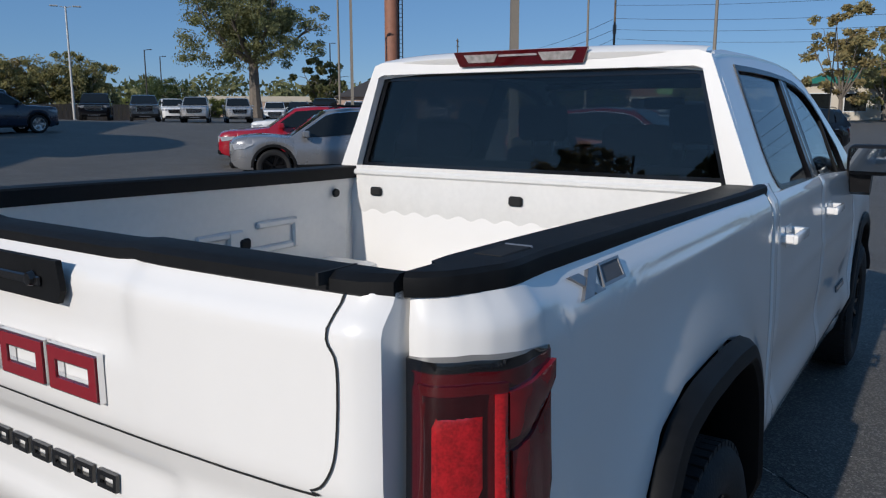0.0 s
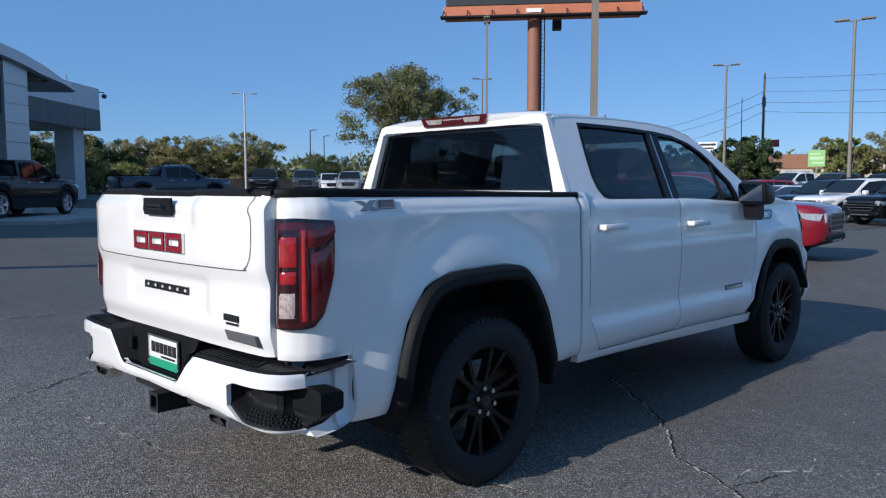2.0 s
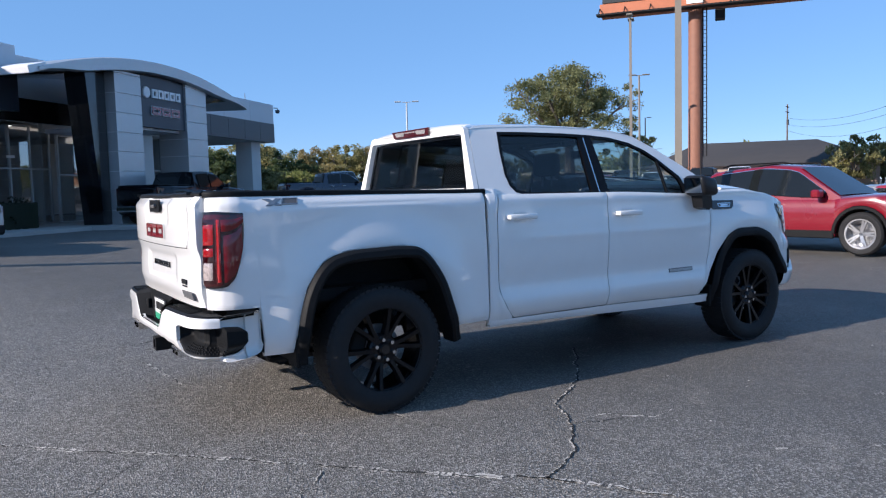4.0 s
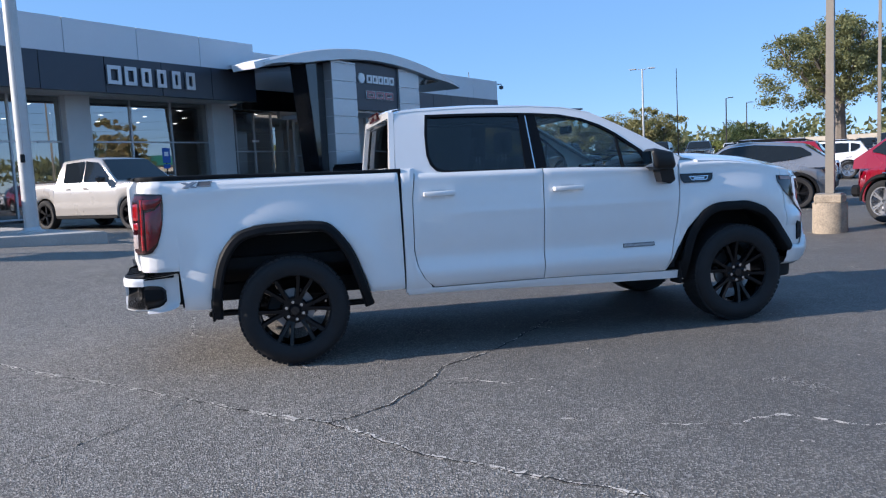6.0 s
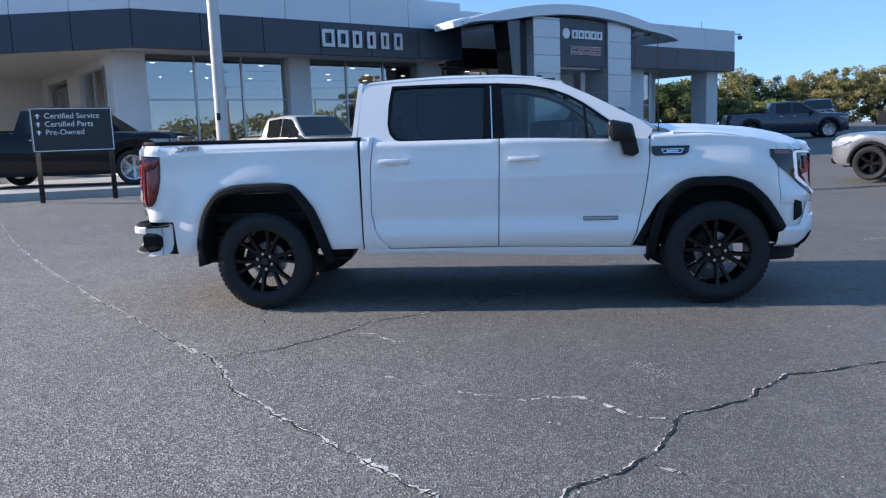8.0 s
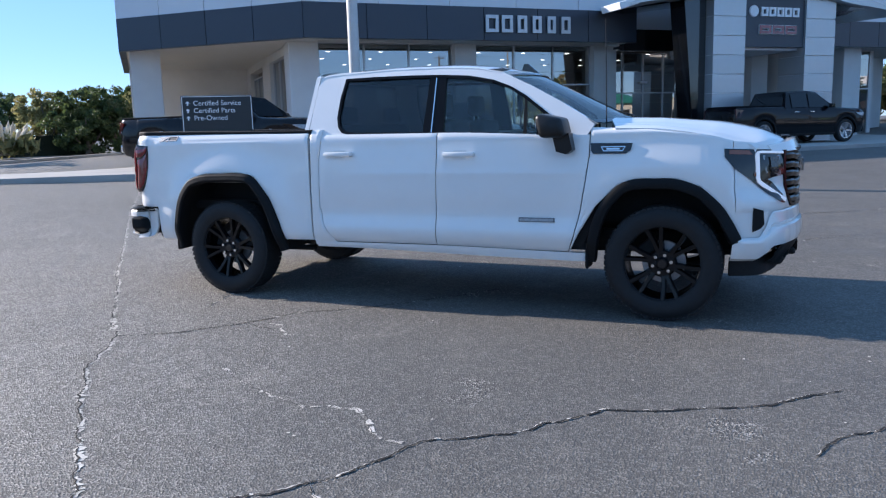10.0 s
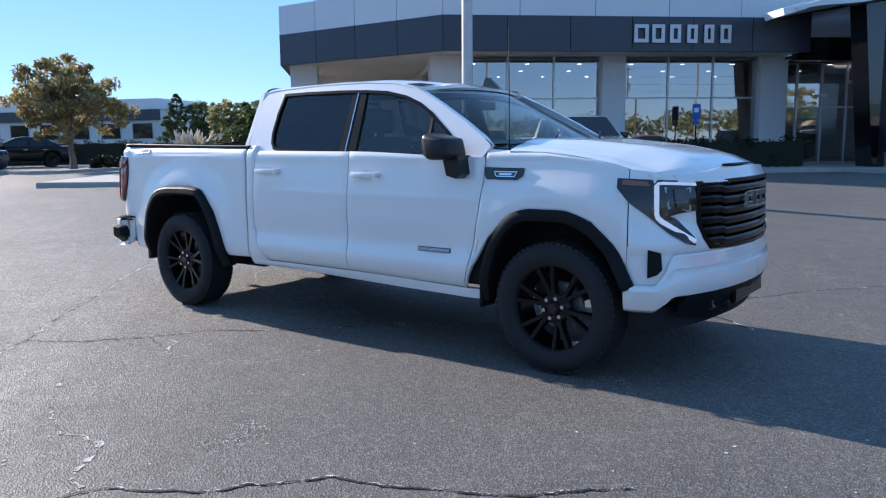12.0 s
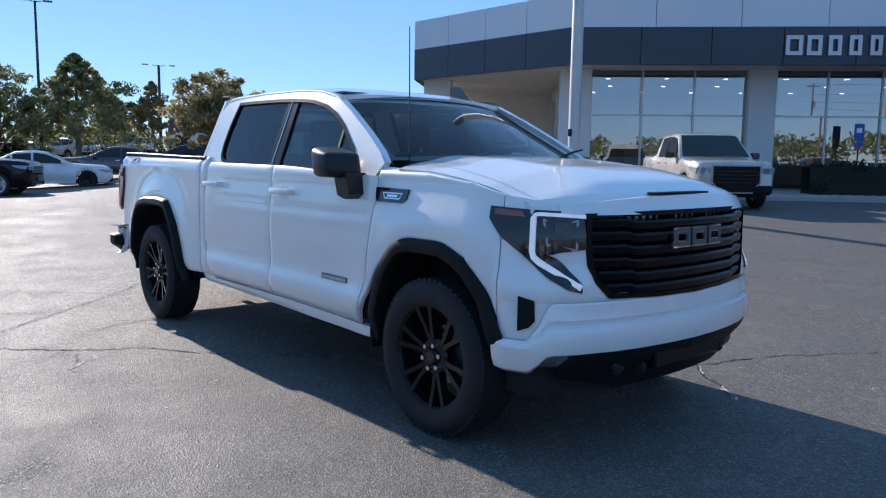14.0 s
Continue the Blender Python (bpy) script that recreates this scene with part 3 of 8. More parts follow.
def build_truck():
    T = thing("pickup_truck", "clean white crew-cab pickup truck with black wheels, parked on asphalt", "pickup truck", pose(0, 0.0745, 0, 0, 0, -0.75) @ Matrix.Diagonal((1, 0.985, 1, 1)))
    # flank panels
    bed = both("bedside", lambda: panel(k(-0.86 - REAR_S[-1] + 0.01), lambda z: 0.857 - 0.012 * (z - 0.5), lambda s: max(lerp(0.775, 0.475, S(-0.80, -0.79, s)) + 0.035 * S(0.50, 0.62, s), ARCH_R(s) if -0.60 < s < 0.60 else 0), bed_top, 110, 40), M_WHITE, T)
    for b in bed:
        b["label"] = "glossy white bedside panel"
    rear_edge = table([(0.50, 1.10), (0.56, 1.03), (0.66, 0.975), (0.80, 0.948), (1.2, 0.955), (1.42, 0.985)])
    both("rear_door", lambda: panel(rear_edge, lambda z: 2.020 - 0.01 * (1.4 - z) + 0.018 * (z - 1.0), k(0.505), lambda s: 1.392 + (1.9 - s) * 0.008, 32, 44, zref=0.8), M_WHITE, T, "white rear door")
    front_edge = table([(0.48, 3.075), (0.60, 3.12), (0.80, 3.17), (1.0, 3.205), (1.2, 3.232), (1.40, 3.235)])
    both("front_door", lambda: panel(lambda z: 2.028 - 0.01 * (1.4 - z) + 0.018 * (z - 1.0), front_edge, lambda s: lerp(0.503, 0.485, S(2, 3.1, s)), lambda s: lerp(1.392, 1.352, S(2.0, 3.2, s)), 34, 44, zref=0.8), M_WHITE, T, "white front door")
    both("cab_corner", lambda: panel(k(0.869), lambda z: rear_edge(z) - 0.007, k(0.47), k(1.44), 8, 18, zref=1.0), M_WHITE, T)
    # dark strip sunk in the bed-to-cab gap, standing for the shade in it
    both("bed_gap_shade", lambda: panel(k(0.845), k(0.892), k(0.50), k(1.405), 2, 12, off=-0.028, thick=0.01), M_DARK, T)
    both("rocker_panel", lambda: panel(k(0.885), k(3.222), lambda s: lerp(0.452, 0.412, S(0.9, 3.1, s)), lambda s: lerp(0.498, 0.478, S(2.0, 3.1, s)), 24, 3, off=0.004, thick=0.06), M_WHITE, T)
    fender_top = table([(3.2, 1.405), (3.6, 1.385), (4.0, 1.34), (4.25, 1.285), (4.45, 1.25)])
    both("front_fender", lambda: panel(lambda z: front_edge(z) + 0.008, k(4.235), lambda s: max(0.44 if s < 3.3 else 0.5, ARCH_F(s) if s > 3.205 else 0.0), fender_top, 72, 36), M_WHITE, T, "white front fender")
    # nose between fender and grille
    c_end = 4.0 + FRONT_S[-1]
    grille_edge = table([(0.80, c_end - 0.575), (0.815, c_end - 0.61), (0.885, c_end - 0.68), (0.97, c_end - 0.715), (1.22, c_end - 0.725)])
    both("front_fascia", lambda: panel(lambda z: 4.241, grille_edge, lambda s: 0.80, lambda s: lerp(1.283, 1.225, S(4.24, 4.7, s)), 28, 24, zref=1.2), M_WHITE, T)

    def bumper_strip():
        bm = bmesh.new()
        prof = [(0.80, 0.0), (0.79, 0.006), (0.745, 0.010), (0.722, 0.014), (0.708, 0.004), (0.698, 0.004), (0.688, 0.026), (0.66, 0.034), (0.60, 0.036), (0.565, 0.030), (0.555, 0.01)]
        prof2 = [(0.622, 0.0), (0.620, 0.004), (0.618, 0.008), (0.616, 0.014), (0.614, 0.018), (0.610, 0.024), (0.604, 0.030), (0.590, 0.034), (0.52, 0.036), (0.475, 0.032), (0.455, 0.0)]

        def fn(u, v):
            s = lerp(4.222, c_end, u)
            i = min(int(v * (len(prof) - 1) + 1e-6), len(prof) - 2)
            t = v * (len(prof) - 1) - i
            f = S(4.385, 4.50, s)
            a, b = (lerp(prof2[i][c], prof2[i + 1][c], t) for c in (0, 1)), (lerp(prof[i][c], prof[i + 1][c], t) for c in (0, 1))
            a, b = tuple(a), tuple(b)
            z = lerp(a[0], b[0], f)
            return skin(s, z, lerp(a[1], b[1], f))
        sheet(bm, fn, 64, len(prof) - 1)
        return bm
    both("front_bumper", bumper_strip, M_WHITE, T, "white front bumper", 25)
    both("fascia_filler", lambda: panel(k(4.236), k(c_end), k(0.58), k(0.84), 30, 4, off=-0.008), M_WHITE, T)

    def valance():
        bm = bmesh.new()

        def fn(u, v):
            s = lerp(4.52, c_end, u)
            z = lerp(lerp(0.56, 0.575, S(4.5, 4.7, s)), lerp(0.42, 0.355, S(4.5, 5.0, s)), v)
            if s < 4.60:
                z = lerp(lerp(0.50, 0.43, v), z, S(4.50, 4.60, s))
            return skin(s, z, 0.020 + 0.02 * math.sin(v * 3.14) - 0.05 * v)
        return sheet(bm, fn, 30, 6)
    both("lower_valance", valance, M_TRIM, T, "black lower bumper valance")
    both("air_dam", lambda: panel(k(4.25), k(c_end), k(0.335), k(0.47), 24, 3, off=-0.06), M_DARK, T)
    for sg in (-1, 1):
        part("fog_light", lathe(bmesh.new(), [(0.0, 0.03), (0.045, 0.03), (0.055, 0.0), (0.065, 0.01), (0.065, -0.06)], 20, "x", (4.575, sg * 0.50, 0.485)), M_GLOSSBLK, T)
        part("tow_hook", nbox(4.56, 4.655, sg * 0.36 - 0.02, sg * 0.36 + 0.02, 0.425, 0.475, 0.012), M_DARK, T)
    part("lower_grille", nbox(4.60, 4.672, -0.3, 0.3, 0.44, 0.53, 0.01), M_GRILLE, T)
    # side vents in the bumper corners
    both("bumper_vent", lambda: prism(bmesh.new(), [(4.35, 0.83), (4.42, 0.81), (4.425, 0.715), (4.40, 0.685), (4.35, 0.665)], lambda s, z, d: skin(s, z, 0.006 - d), 0.03), M_TRIM, T)

    # grille
    g_out = [(-0.715, 1.212), (-0.718, 1.09), (-0.708, 0.97), (-0.67, 0.885), (-0.60, 0.813), (-0.3, 0.802), (0, 0.798), (0.3, 0.802), (0.60, 0.813), (0.67, 0.885), (0.708, 0.97), (0.718, 1.09), (0.715, 1.212), (0.35, 1.220), (0, 1.222), (-0.35, 1.220)]

    def nose_x(y):
        d = c_end - 4.0
        lo, hi = 0.0, d
        for _ in range(30):
            mid = (lo + hi) / 2
            if smooth_along(FRONT_PLAN, FRONT_S, mid)[1] < -abs(y):
                lo = mid
            else:
                hi = mid
        return smooth_along(FRONT_PLAN, FRONT_S, lo)[0]

    def g3(y, z, d):
        return Vector((nose_x(y) + d - 0.05 * (z - 0.8) * 0.4, y, z))
    G = new("grille")
    G.parent = T
    G["label"] = "gloss black grille with horizontal bars"
    part("frame", ring_bm(g_out, inset(g_out, 0.022), lambda y, z, d: g3(y, z, d + 0.012), 0.08), M_GRILLE, G)
    bm = bmesh.new()
    sheet(bm, lambda u, v: g3(lerp(-0.69, 0.69, u), lerp(0.81, 1.21, v), -0.07), 20, 2)
    part("mesh_backing", bm, M_DARK, G)
    for i in range(6):
        z = 0.855 + i * 0.062
        hw = 0.688 if z > 0.96 else lerp(0.60, 0.678, (z - 0.83) / 0.13)
        bm = bmesh.new()

        def bar(u, v, z=z, hw=hw):
            y = lerp(-hw, hw, u)
            dip = 0.012 if abs(y) < 0.47 else 0.0
            a = v * 5
            prof = [(0.026, -0.05), (0.024, 0.0), (0.012, 0.010), (-0.018, 0.004), (-0.026, -0.02), (-0.024, -0.05)]
            p = prof[int(round(a))]
            return g3(y, z + p[0] - dip, p[1] - (0.0 if abs(y) < 0.49 else 0.006))
        sheet(bm, bar, 36, 5)
        part("grille_bar", bm, M_GRILLE, G, smooth=30)
    bm = bmesh.new()
    for n in range(26):
        y = lerp(-0.62, 0.62, n / 25)
        box(bm, nose_x(y) - 0.06, nose_x(y) - 0.045, y - 0.004, y + 0.004, 0.84, 1.2)
    part("grille_ribs", bm, M_DARK, G)
    E1 = new("front_emblem")
    E1.parent = T
    E1["label"] = "chrome-edged dark emblem of three frames"
    for i in range(3):
        y0 = -0.225 + i * 0.15
        mark = part("emblem_frame", glyph_rings(bmesh.new(), y0, y0 + 0.15, 1.035, 1.135, 1, lambda y, z, d: g3(y, z, 0.018 + d), 0.012, 0.034, 0.08), M_CHROME, E1)
        part("emblem_face", glyph_rings(bmesh.new(), y0 + 0.006, y0 + 0.144, 1.042, 1.128, 1, lambda y, z, d: g3(y, z, 0.0305 + d), 0.003, 0.021, 0.08), M_GREYTRIM, mark)

    # headlights
    def hl3(s, z, d):
        return skin(s, z, 0.004 + d)
    yh = c_end - 0.735

    def lens_bm():
        bm = bmesh.new()
        top = table([(4.165, 1.236), (4.30, 1.229), (4.52, 1.221), (yh, 1.214)])
        low = table([(4.165, 1.185), (4.24, 1.095), (4.36, 1.01), (4.47, 1.015), (4.52, 1.03), (yh, 1.045)])
        sheet(bm, lambda u, v: hl3(lerp(4.17, yh, u), lerp(low(lerp(4.17, yh, u)), top(lerp(4.17, yh, u)), v), 0.004), 18, 5, lambda u, v: hl3(lerp(4.17, yh, u), lerp(low(lerp(4.17, yh, u)), top(lerp(4.17, yh, u)), v), -0.03))
        low2 = table([(4.34, 1.025), (4.47, 0.915), (4.56, 0.862), (yh - 0.02, 0.846)])
        top2 = table([(4.34, 1.035), (4.47, 1.02), (4.52, 1.0), (yh - 0.02, 0.888)])
        sheet(bm, lambda u, v: hl3(lerp(4.34, yh - 0.02, u), lerp(low2(lerp(4.34, yh - 0.02, u)), top2(lerp(4.34, yh - 0.02, u)), v), 0.004), 12, 4, lambda u, v: hl3(lerp(4.34, yh - 0.02, u), lerp(low2(lerp(4.34, yh - 0.02, u)), top2(lerp(4.34, yh - 0.02, u)), v), -0.03))
        return bm
    for sg in (-1, 1):
        H = new("headlight")
        H.parent = T
        H["label"] = "dark headlight with white C-shaped light strip"

        def flip(bm, sg=sg):
            return bm if sg < 0 else mirror_bm(bm)
        part("lens", flip(lens_bm()), M_GLOSSBLK, H)
        bm = bmesh.new()
        strip = [(yh - 0.005, 1.196), (4.55, 1.201), (4.435, 1.206), (4.405, 1.204), (4.396, 1.188), (4.396, 1.035), (4.404, 1.008), (4.43, 0.985), (yh - 0.03, 0.872)]
        prev = None
        for i, (s, z) in enumerate(strip):
            a, b = strip[max(0, i - 1)], strip[min(len(strip) - 1, i + 1)]
            d = Vector((b[0] - a[0], b[1] - a[1])).normalized()
            n = Vector((-d.y, d.x)) * (0.015 if i > 3 else 0.009)
            row = [bm.verts.new(hl3(s + n.x * q, z + n.y * q, o)) for q, o in ((-1, 0.006), (-0.8, 0.017), (0.8, 0.017), (1, 0.006))]
            if prev:
                for j in range(3):
                    bm.faces.new((prev[j], prev[j + 1], row[j + 1], row[j]))
            prev = row
        bmesh.ops.recalc_face_normals(bm, faces=bm.faces)
        part("light_strip", flip(bm), M_DRL, H, "white light strip")
        part("projector", flip(prism(bmesh.new(), [(4.495, 1.17), (4.58, 1.17), (4.57, 1.10), (4.50, 1.10)], lambda s, z, d: hl3(s, z, 0.006 + d), 0.008)), M_PROJ, H)
        part("lamp_module", flip(ring_bm([(4.44, 1.185), (yh - 0.035, 1.180), (yh - 0.04, 1.035), (4.46, 1.06)], [(4.452, 1.175), (yh - 0.047, 1.170), (yh - 0.052, 1.048), (4.47, 1.072)], lambda s, z, d: hl3(s, z, 0.006 + d), 0.008)), M_STEEL, H)
        part("lower_projector", flip(prism(bmesh.new(), [(4.505, 1.09), (4.575, 1.085), (4.57, 1.055), (4.51, 1.066)], lambda s, z, d: hl3(s, z, 0.006 + d), 0.008)), M_PROJ, H)
        part("corner_reflector", flip(prism(bmesh.new(), [(4.20, 1.226), (4.34, 1.218), (4.36, 1.19), (4.20, 1.198)], lambda s, z, d: hl3(s, z, 0.007 + d), 0.004)), M_AMBER, H)
        part("side_reflector", flip(prism(bmesh.new(), [(4.37, 1.07), (4.40, 1.07), (4.40, 1.03), (4.365, 1.05)], lambda s, z, d: hl3(s, z, 0.007 + d), 0.004)), M_AMBER, H)

    # hood
    def hood_fn(u, v):
        y = lerp(-1, 1, v)
        x_front = table([(0, 4.60), (0.5, 4.575), (0.8, 4.50), (1.0, 4.36)])(abs(y))
        x_back = table([(0, 3.30), (0.6, 3.33), (1.0, 3.42)])(abs(y))
        x = lerp(x_back, x_front, u)
        hw = lerp(0.945, 0.885, S(3.4, 4.6, x))
        yy = y * hw
        z = table([(3.3, 1.455), (3.7, 1.440), (4.1, 1.400), (4.4, 1.345), (4.52, 1.300), (4.60, 1.250)])(x)
        z += 0.022 * S(0.68, 0.42, abs(yy)) * S(4.6, 4.2, x)
        z -= lerp(0.055, 0.100, S(3.75, 4.4, x)) * abs(y) ** 4
        if u > 0.985:
            z -= 0.02
        return Vector((x, yy, z))
    bm = bmesh.new()
    sheet(bm, hood_fn, 36, 30, lambda u, v: hood_fn(u, v) + Vector((0, 0, -0.065)))
    bmesh.ops.recalc_face_normals(bm, faces=bm.faces)
    part("hood", bm, M_WHITE, T, "white hood with raised centre", 25)
    bm = bmesh.new()

    def lip(u, v):
        y = lerp(-0.80, 0.80, u)
        x = nose_x(y) - 0.005 - 0.02 * v
        return Vector((x - 0.015 * v, y, lerp(1.204, lerp(1.29, 1.25, abs(y / 0.8) ** 2), v)))
    sheet(bm, lip, 30, 4, lambda u, v: lip(u, v) + Vector((-0.05, 0, 0)))
    part("grille_header", bm, M_WHITE, T)
    bm = bmesh.new()
    box(bm, 4.535, 4.60, -0.24, 0.24, 1.292, 1.302, 0.004)
    part("hood_inlet", bm, M_TRIM, T, "black hood edge inlet")

    # cab upper: side frames, roof, glass
    outer = [(0.838, 1.42), (0.850, 1.60), (0.868, 1.80), (0.884, 1.872), (0.93, 1.900), (1.05, 1.912), (1.5, 1.918), (2.0, 1.912), (2.3, 1.892), (2.52, 1.845), (2.75, 1.735), (3.0, 1.60), (3.19, 1.487), (3.265, 1.425), (3.22, 1.352), (3.0, 1.356), (2.03, 1.388), (1.3, 1.394), (0.98, 1.40), (0.884, 1.405)]
    both("cab_side_frame", lambda: fill_hole(outer, [DLO], lambda x, z, d: cabside(x, z, d), 0.05), M_WHITE, T, "", 30)
    both("window_trim", lambda: ring_bm(DLO, inset(DLO, 0.022), lambda x, z, d: cabside(x, z, d + 0.004), 0.04), M_GRILLE, T, "black window surround")
    both("b_pillar", lambda: prism(bmesh.new(), [(1.895, 1.375), (2.075, 1.368), (2.065, 1.60), (2.045, 1.845), (1.905, 1.852)], lambda x, z, d: cabside(x, z, 0.001 - d), 0.03), M_GRILLE, T, "black door pillar")
    both("pillar_strip", lambda: prism(bmesh.new(), [(1.968, 1.375), (1.978, 1.375), (1.966, 1.85), (1.956, 1.85)], lambda x, z, d: cabside(x, z, 0.004 - d), 0.01), M_CHROME, T)
    rp = [(1.125, 1.845), (1.118, 1.54), (1.16, 1.43), (1.25, 1.408), (1.90, 1.39), (1.91, 1.838)]
    fp = [(2.06, 1.386), (2.93, 1.352), (2.945, 1.42), (2.905, 1.50), (2.71, 1.645), (2.59, 1.715), (2.44, 1.773), (2.25, 1.815), (2.045, 1.833)]
    both("rear_side_window", lambda: prism(bmesh.new(), rp, lambda x, z, d: cabside(x, z, -0.012 - d), 0.004), M_GLASS_D, T, "dark privacy glass")
    both("front_side_window", lambda: prism(bmesh.new(), fp, lambda x, z, d: cabside(x, z, -0.012 - d), 0.004), M_GLASS, T)
    both("quarter_bar", lambda: prism(bmesh.new(), [(2.73, 1.355), (2.755, 1.355), (2.735, 1.64), (2.715, 1.65)], lambda x, z, d: cabside(x, z, -0.004 - d), 0.02), M_TRIM, T)

    def roof_fn(u, v):
        y = lerp(-1, 1, v)
        x = lerp(0.865, 2.50, u) + (0.10 * (1 - y * y) * u)
        zc = table([(0.86, 1.900), (0.93, 1.930), (1.1, 1.952), (1.6, 1.965), (2.1, 1.950), (2.4, 1.915), (2.62, 1.865)])(x)
        ze = table([(0.86, 1.875), (0.98, 1.893), (1.5, 1.912), (2.0, 1.908), (2.3, 1.886), (2.52, 1.84), (2.62, 1.80)])(x)
        a = abs(y)
        hw = tumble(ze) + 0.004
        z = lerp(zc, ze, a ** 3.2)
        return Vector((x, y * hw, z))
    bm = bmesh.new()
    sheet(bm, roof_fn, 26, 36, lambda u, v: roof_fn(u, v) + Vector((0, 0, -0.05)))
    bmesh.ops.recalc_face_normals(bm, faces=bm.faces)
    part("roof", bm, M_WHITE, T, "white cab roof", 30)
    bm = bmesh.new()

    def spoiler(u, v):
        y = lerp(-0.72, 0.72, u)
        p = [(0.90, 1.935), (0.845, 1.925), (0.82, 1.905), (0.835, 1.875), (0.88, 1.845)]
        i = int(round(v * 4))
        e = 0.03 * abs(y / 0.72) ** 4
        return Vector((p[i][0] + e, y, p[i][1] - e * 0.6))
    sheet(bm, spoiler, 24, 4)
    part("roof_spoiler", bm, M_WHITE, T, "white rear roof lip")
    B = new("brake_light")
    B.parent = T
    B["label"] = "red high brake light with clear ends"
    part("lens", prism(bmesh.new(), [(-0.30, 1.925), (0.30, 1.925), (0.275, 1.868), (-0.275, 1.868)], lambda y, z, d: Vector((0.816 + (1.925 - z) * 0.2 - d, y, z)), 0.012), M_REDLENS, B)
    for y in (-0.17, 0.17):
        part("cargo_lamp", prism(bmesh.new(), [(y - 0.08, 1.913), (y + 0.08, 1.913), (y + 0.06, 1.882), (y - 0.06, 1.882)], lambda y, z, d: Vector((0.803 + (1.925 - z) * 0.2 - d, y, z)), 0.003), M_LAMPGREY, B)
    part("stop_strip", nbox(0.803, 0.812, -0.085, 0.085, 1.902, 1.91), M_LAMPGREY, B)

    # cab back wall with its window
    def back(y, z, d):
        return Vector((0.83 + 0.09 * max(0, z - 1.40) - d, y, z))
    wall = [(-0.955, 0.55), (0.955, 0.55), (0.955, 1.38), (0.925, 1.44), (0.745, 1.885), (0.70, 1.90), (-0.70, 1.90), (-0.745, 1.885), (-0.925, 1.44), (-0.955, 1.38)]
    rwin = [(-0.835, 1.435), (0.835, 1.435), (0.72, 1.836), (0.69, 1.846), (-0.69, 1.846), (-0.72, 1.836)]
    part("cab_back", fill_hole(wall, [rwin], lambda y, z, d: back(y, z, -d if d else 0) if d else back(y, z, 0), 0.04), M_WHITE, T)
    part("rear_window", prism(bmesh.new(), rwin, lambda y, z, d: back(y, z, -0.012 - d), 0.004), M_GLASS_D, T, "dark tinted rear window")
    part("rear_window_frit", ring_bm(rwin, inset(rwin, 0.025), lambda y, z, d: back(y, z, d - 0.004), 0.008), M_GLOSSBLK, T)

    # windshield, pillars, cowl
    def ws(u, v):
        y = lerp(-1, 1, u)
        zt = 1.862 - 0.03 * y * y
        zb = 1.452 - 0.03 * y * y
        z = lerp(zb, zt, v)
        xb, xt = 3.44 - 0.22 * y * y, 2.60 - 0.13 * y * y
        return Vector((lerp(xb, xt, v), y * lerp(0.865, 0.715, v), z))
    bm = bmesh.new()
    sheet(bm, ws, 20, 10)
    part("windshield", bm, M_GLASS_W, T, "laminated windshield glass", True)
    bm = bmesh.new()
    for (u0, u1, v0, v1) in ((0, 1, 0.955, 1.0), (0, 0.03, 0, 1), (0.97, 1, 0, 1), (0, 1, 0, 0.06)):
        sheet(bm, lambda u, v: ws(lerp(u0, u1, u), lerp(v0, v1, v)) + Vector((0.004, 0, 0.006)), 20, 8)
    part("windshield_frit", bm, M_GLOSSBLK, T)
    bm = bmesh.new()
    sheet(bm, lambda u, v: Vector((lerp(3.46 - 0.22 * lerp(-1, 1, u) ** 2, 3.28, v), lerp(-0.87, 0.87, u), 1.43 + 0.01 * v)), 16, 3)
    part("cowl", bm, M_TRIM, T)
    for y0 in (-0.30, 0.42):
        bm = bmesh.new()
        tube(bm, [(3.40, y0, 1.462), (3.27, y0 + 0.28, 1.505), (3.15, y0 + 0.55, 1.53)], [0.012, 0.009, 0.006], 6)
        part("wiper", bm, M_TRIM, T)
    both("a_pillar", lambda: sheet(bmesh.new(), lambda u, v: (lambda a, b: a.lerp(b, v))(ws(0, u) + Vector((0.006, 0, 0.006)), cabside(lerp(3.30, 2.50, u), lerp(1.425, 1.852, u), 0.0)), 12, 3), M_WHITE, T)
    part("roof_antenna", prism(bmesh.new(), [(2.33, 1.905), (2.53, 1.868), (2.40, 1.985), (2.36, 1.985)], lambda x, z, d: Vector((x, 0.38 + d, z)), 0.04), M_GLOSSBLK, T, "black shark-fin antenna")

    # mirrors
    def mirror_head():
        bm = bmesh.new()
        box(bm, 2.878, 3.075, -1.195, -0.965, 1.337, 1.510, 0.040, seg=3)
        for v in bm.verts:
            v.co.x += 0.07 * (v.co.y + 1.215) + (0.02 if v.co.z < 1.40 else 0)
            if v.co.x > 3.02:
                v.co.z -= 0.03 * S(1.42, 1.53, v.co.z)
        return bm
    both("mirror_head", mirror_head, M_MIRRORCASE, T, "black door mirror housing")
    both("mirror_arm", lambda: prism(bmesh.new(), [(2.985, 1.365), (3.11, 1.365), (3.135, 1.245), (3.09, 1.215), (3.015, 1.235)], lambda x, z, d: Vector((x, -1.085 + d - 0.05 * (z - 1.22), z)), 0.15), M_MIRRORCASE, T)
    both("mirror_glass", lambda: prism(bmesh.new(), [(-1.17, 1.362), (-0.985, 1.362), (-0.985, 1.488), (-1.17, 1.488)], lambda y, z, d: Vector((2.880 + 0.07 * (y + 1.215) + (0.018 if z < 1.42 else 0.0) - d, y, z)), 0.008), M_MIRROR, T, "mirror glass")

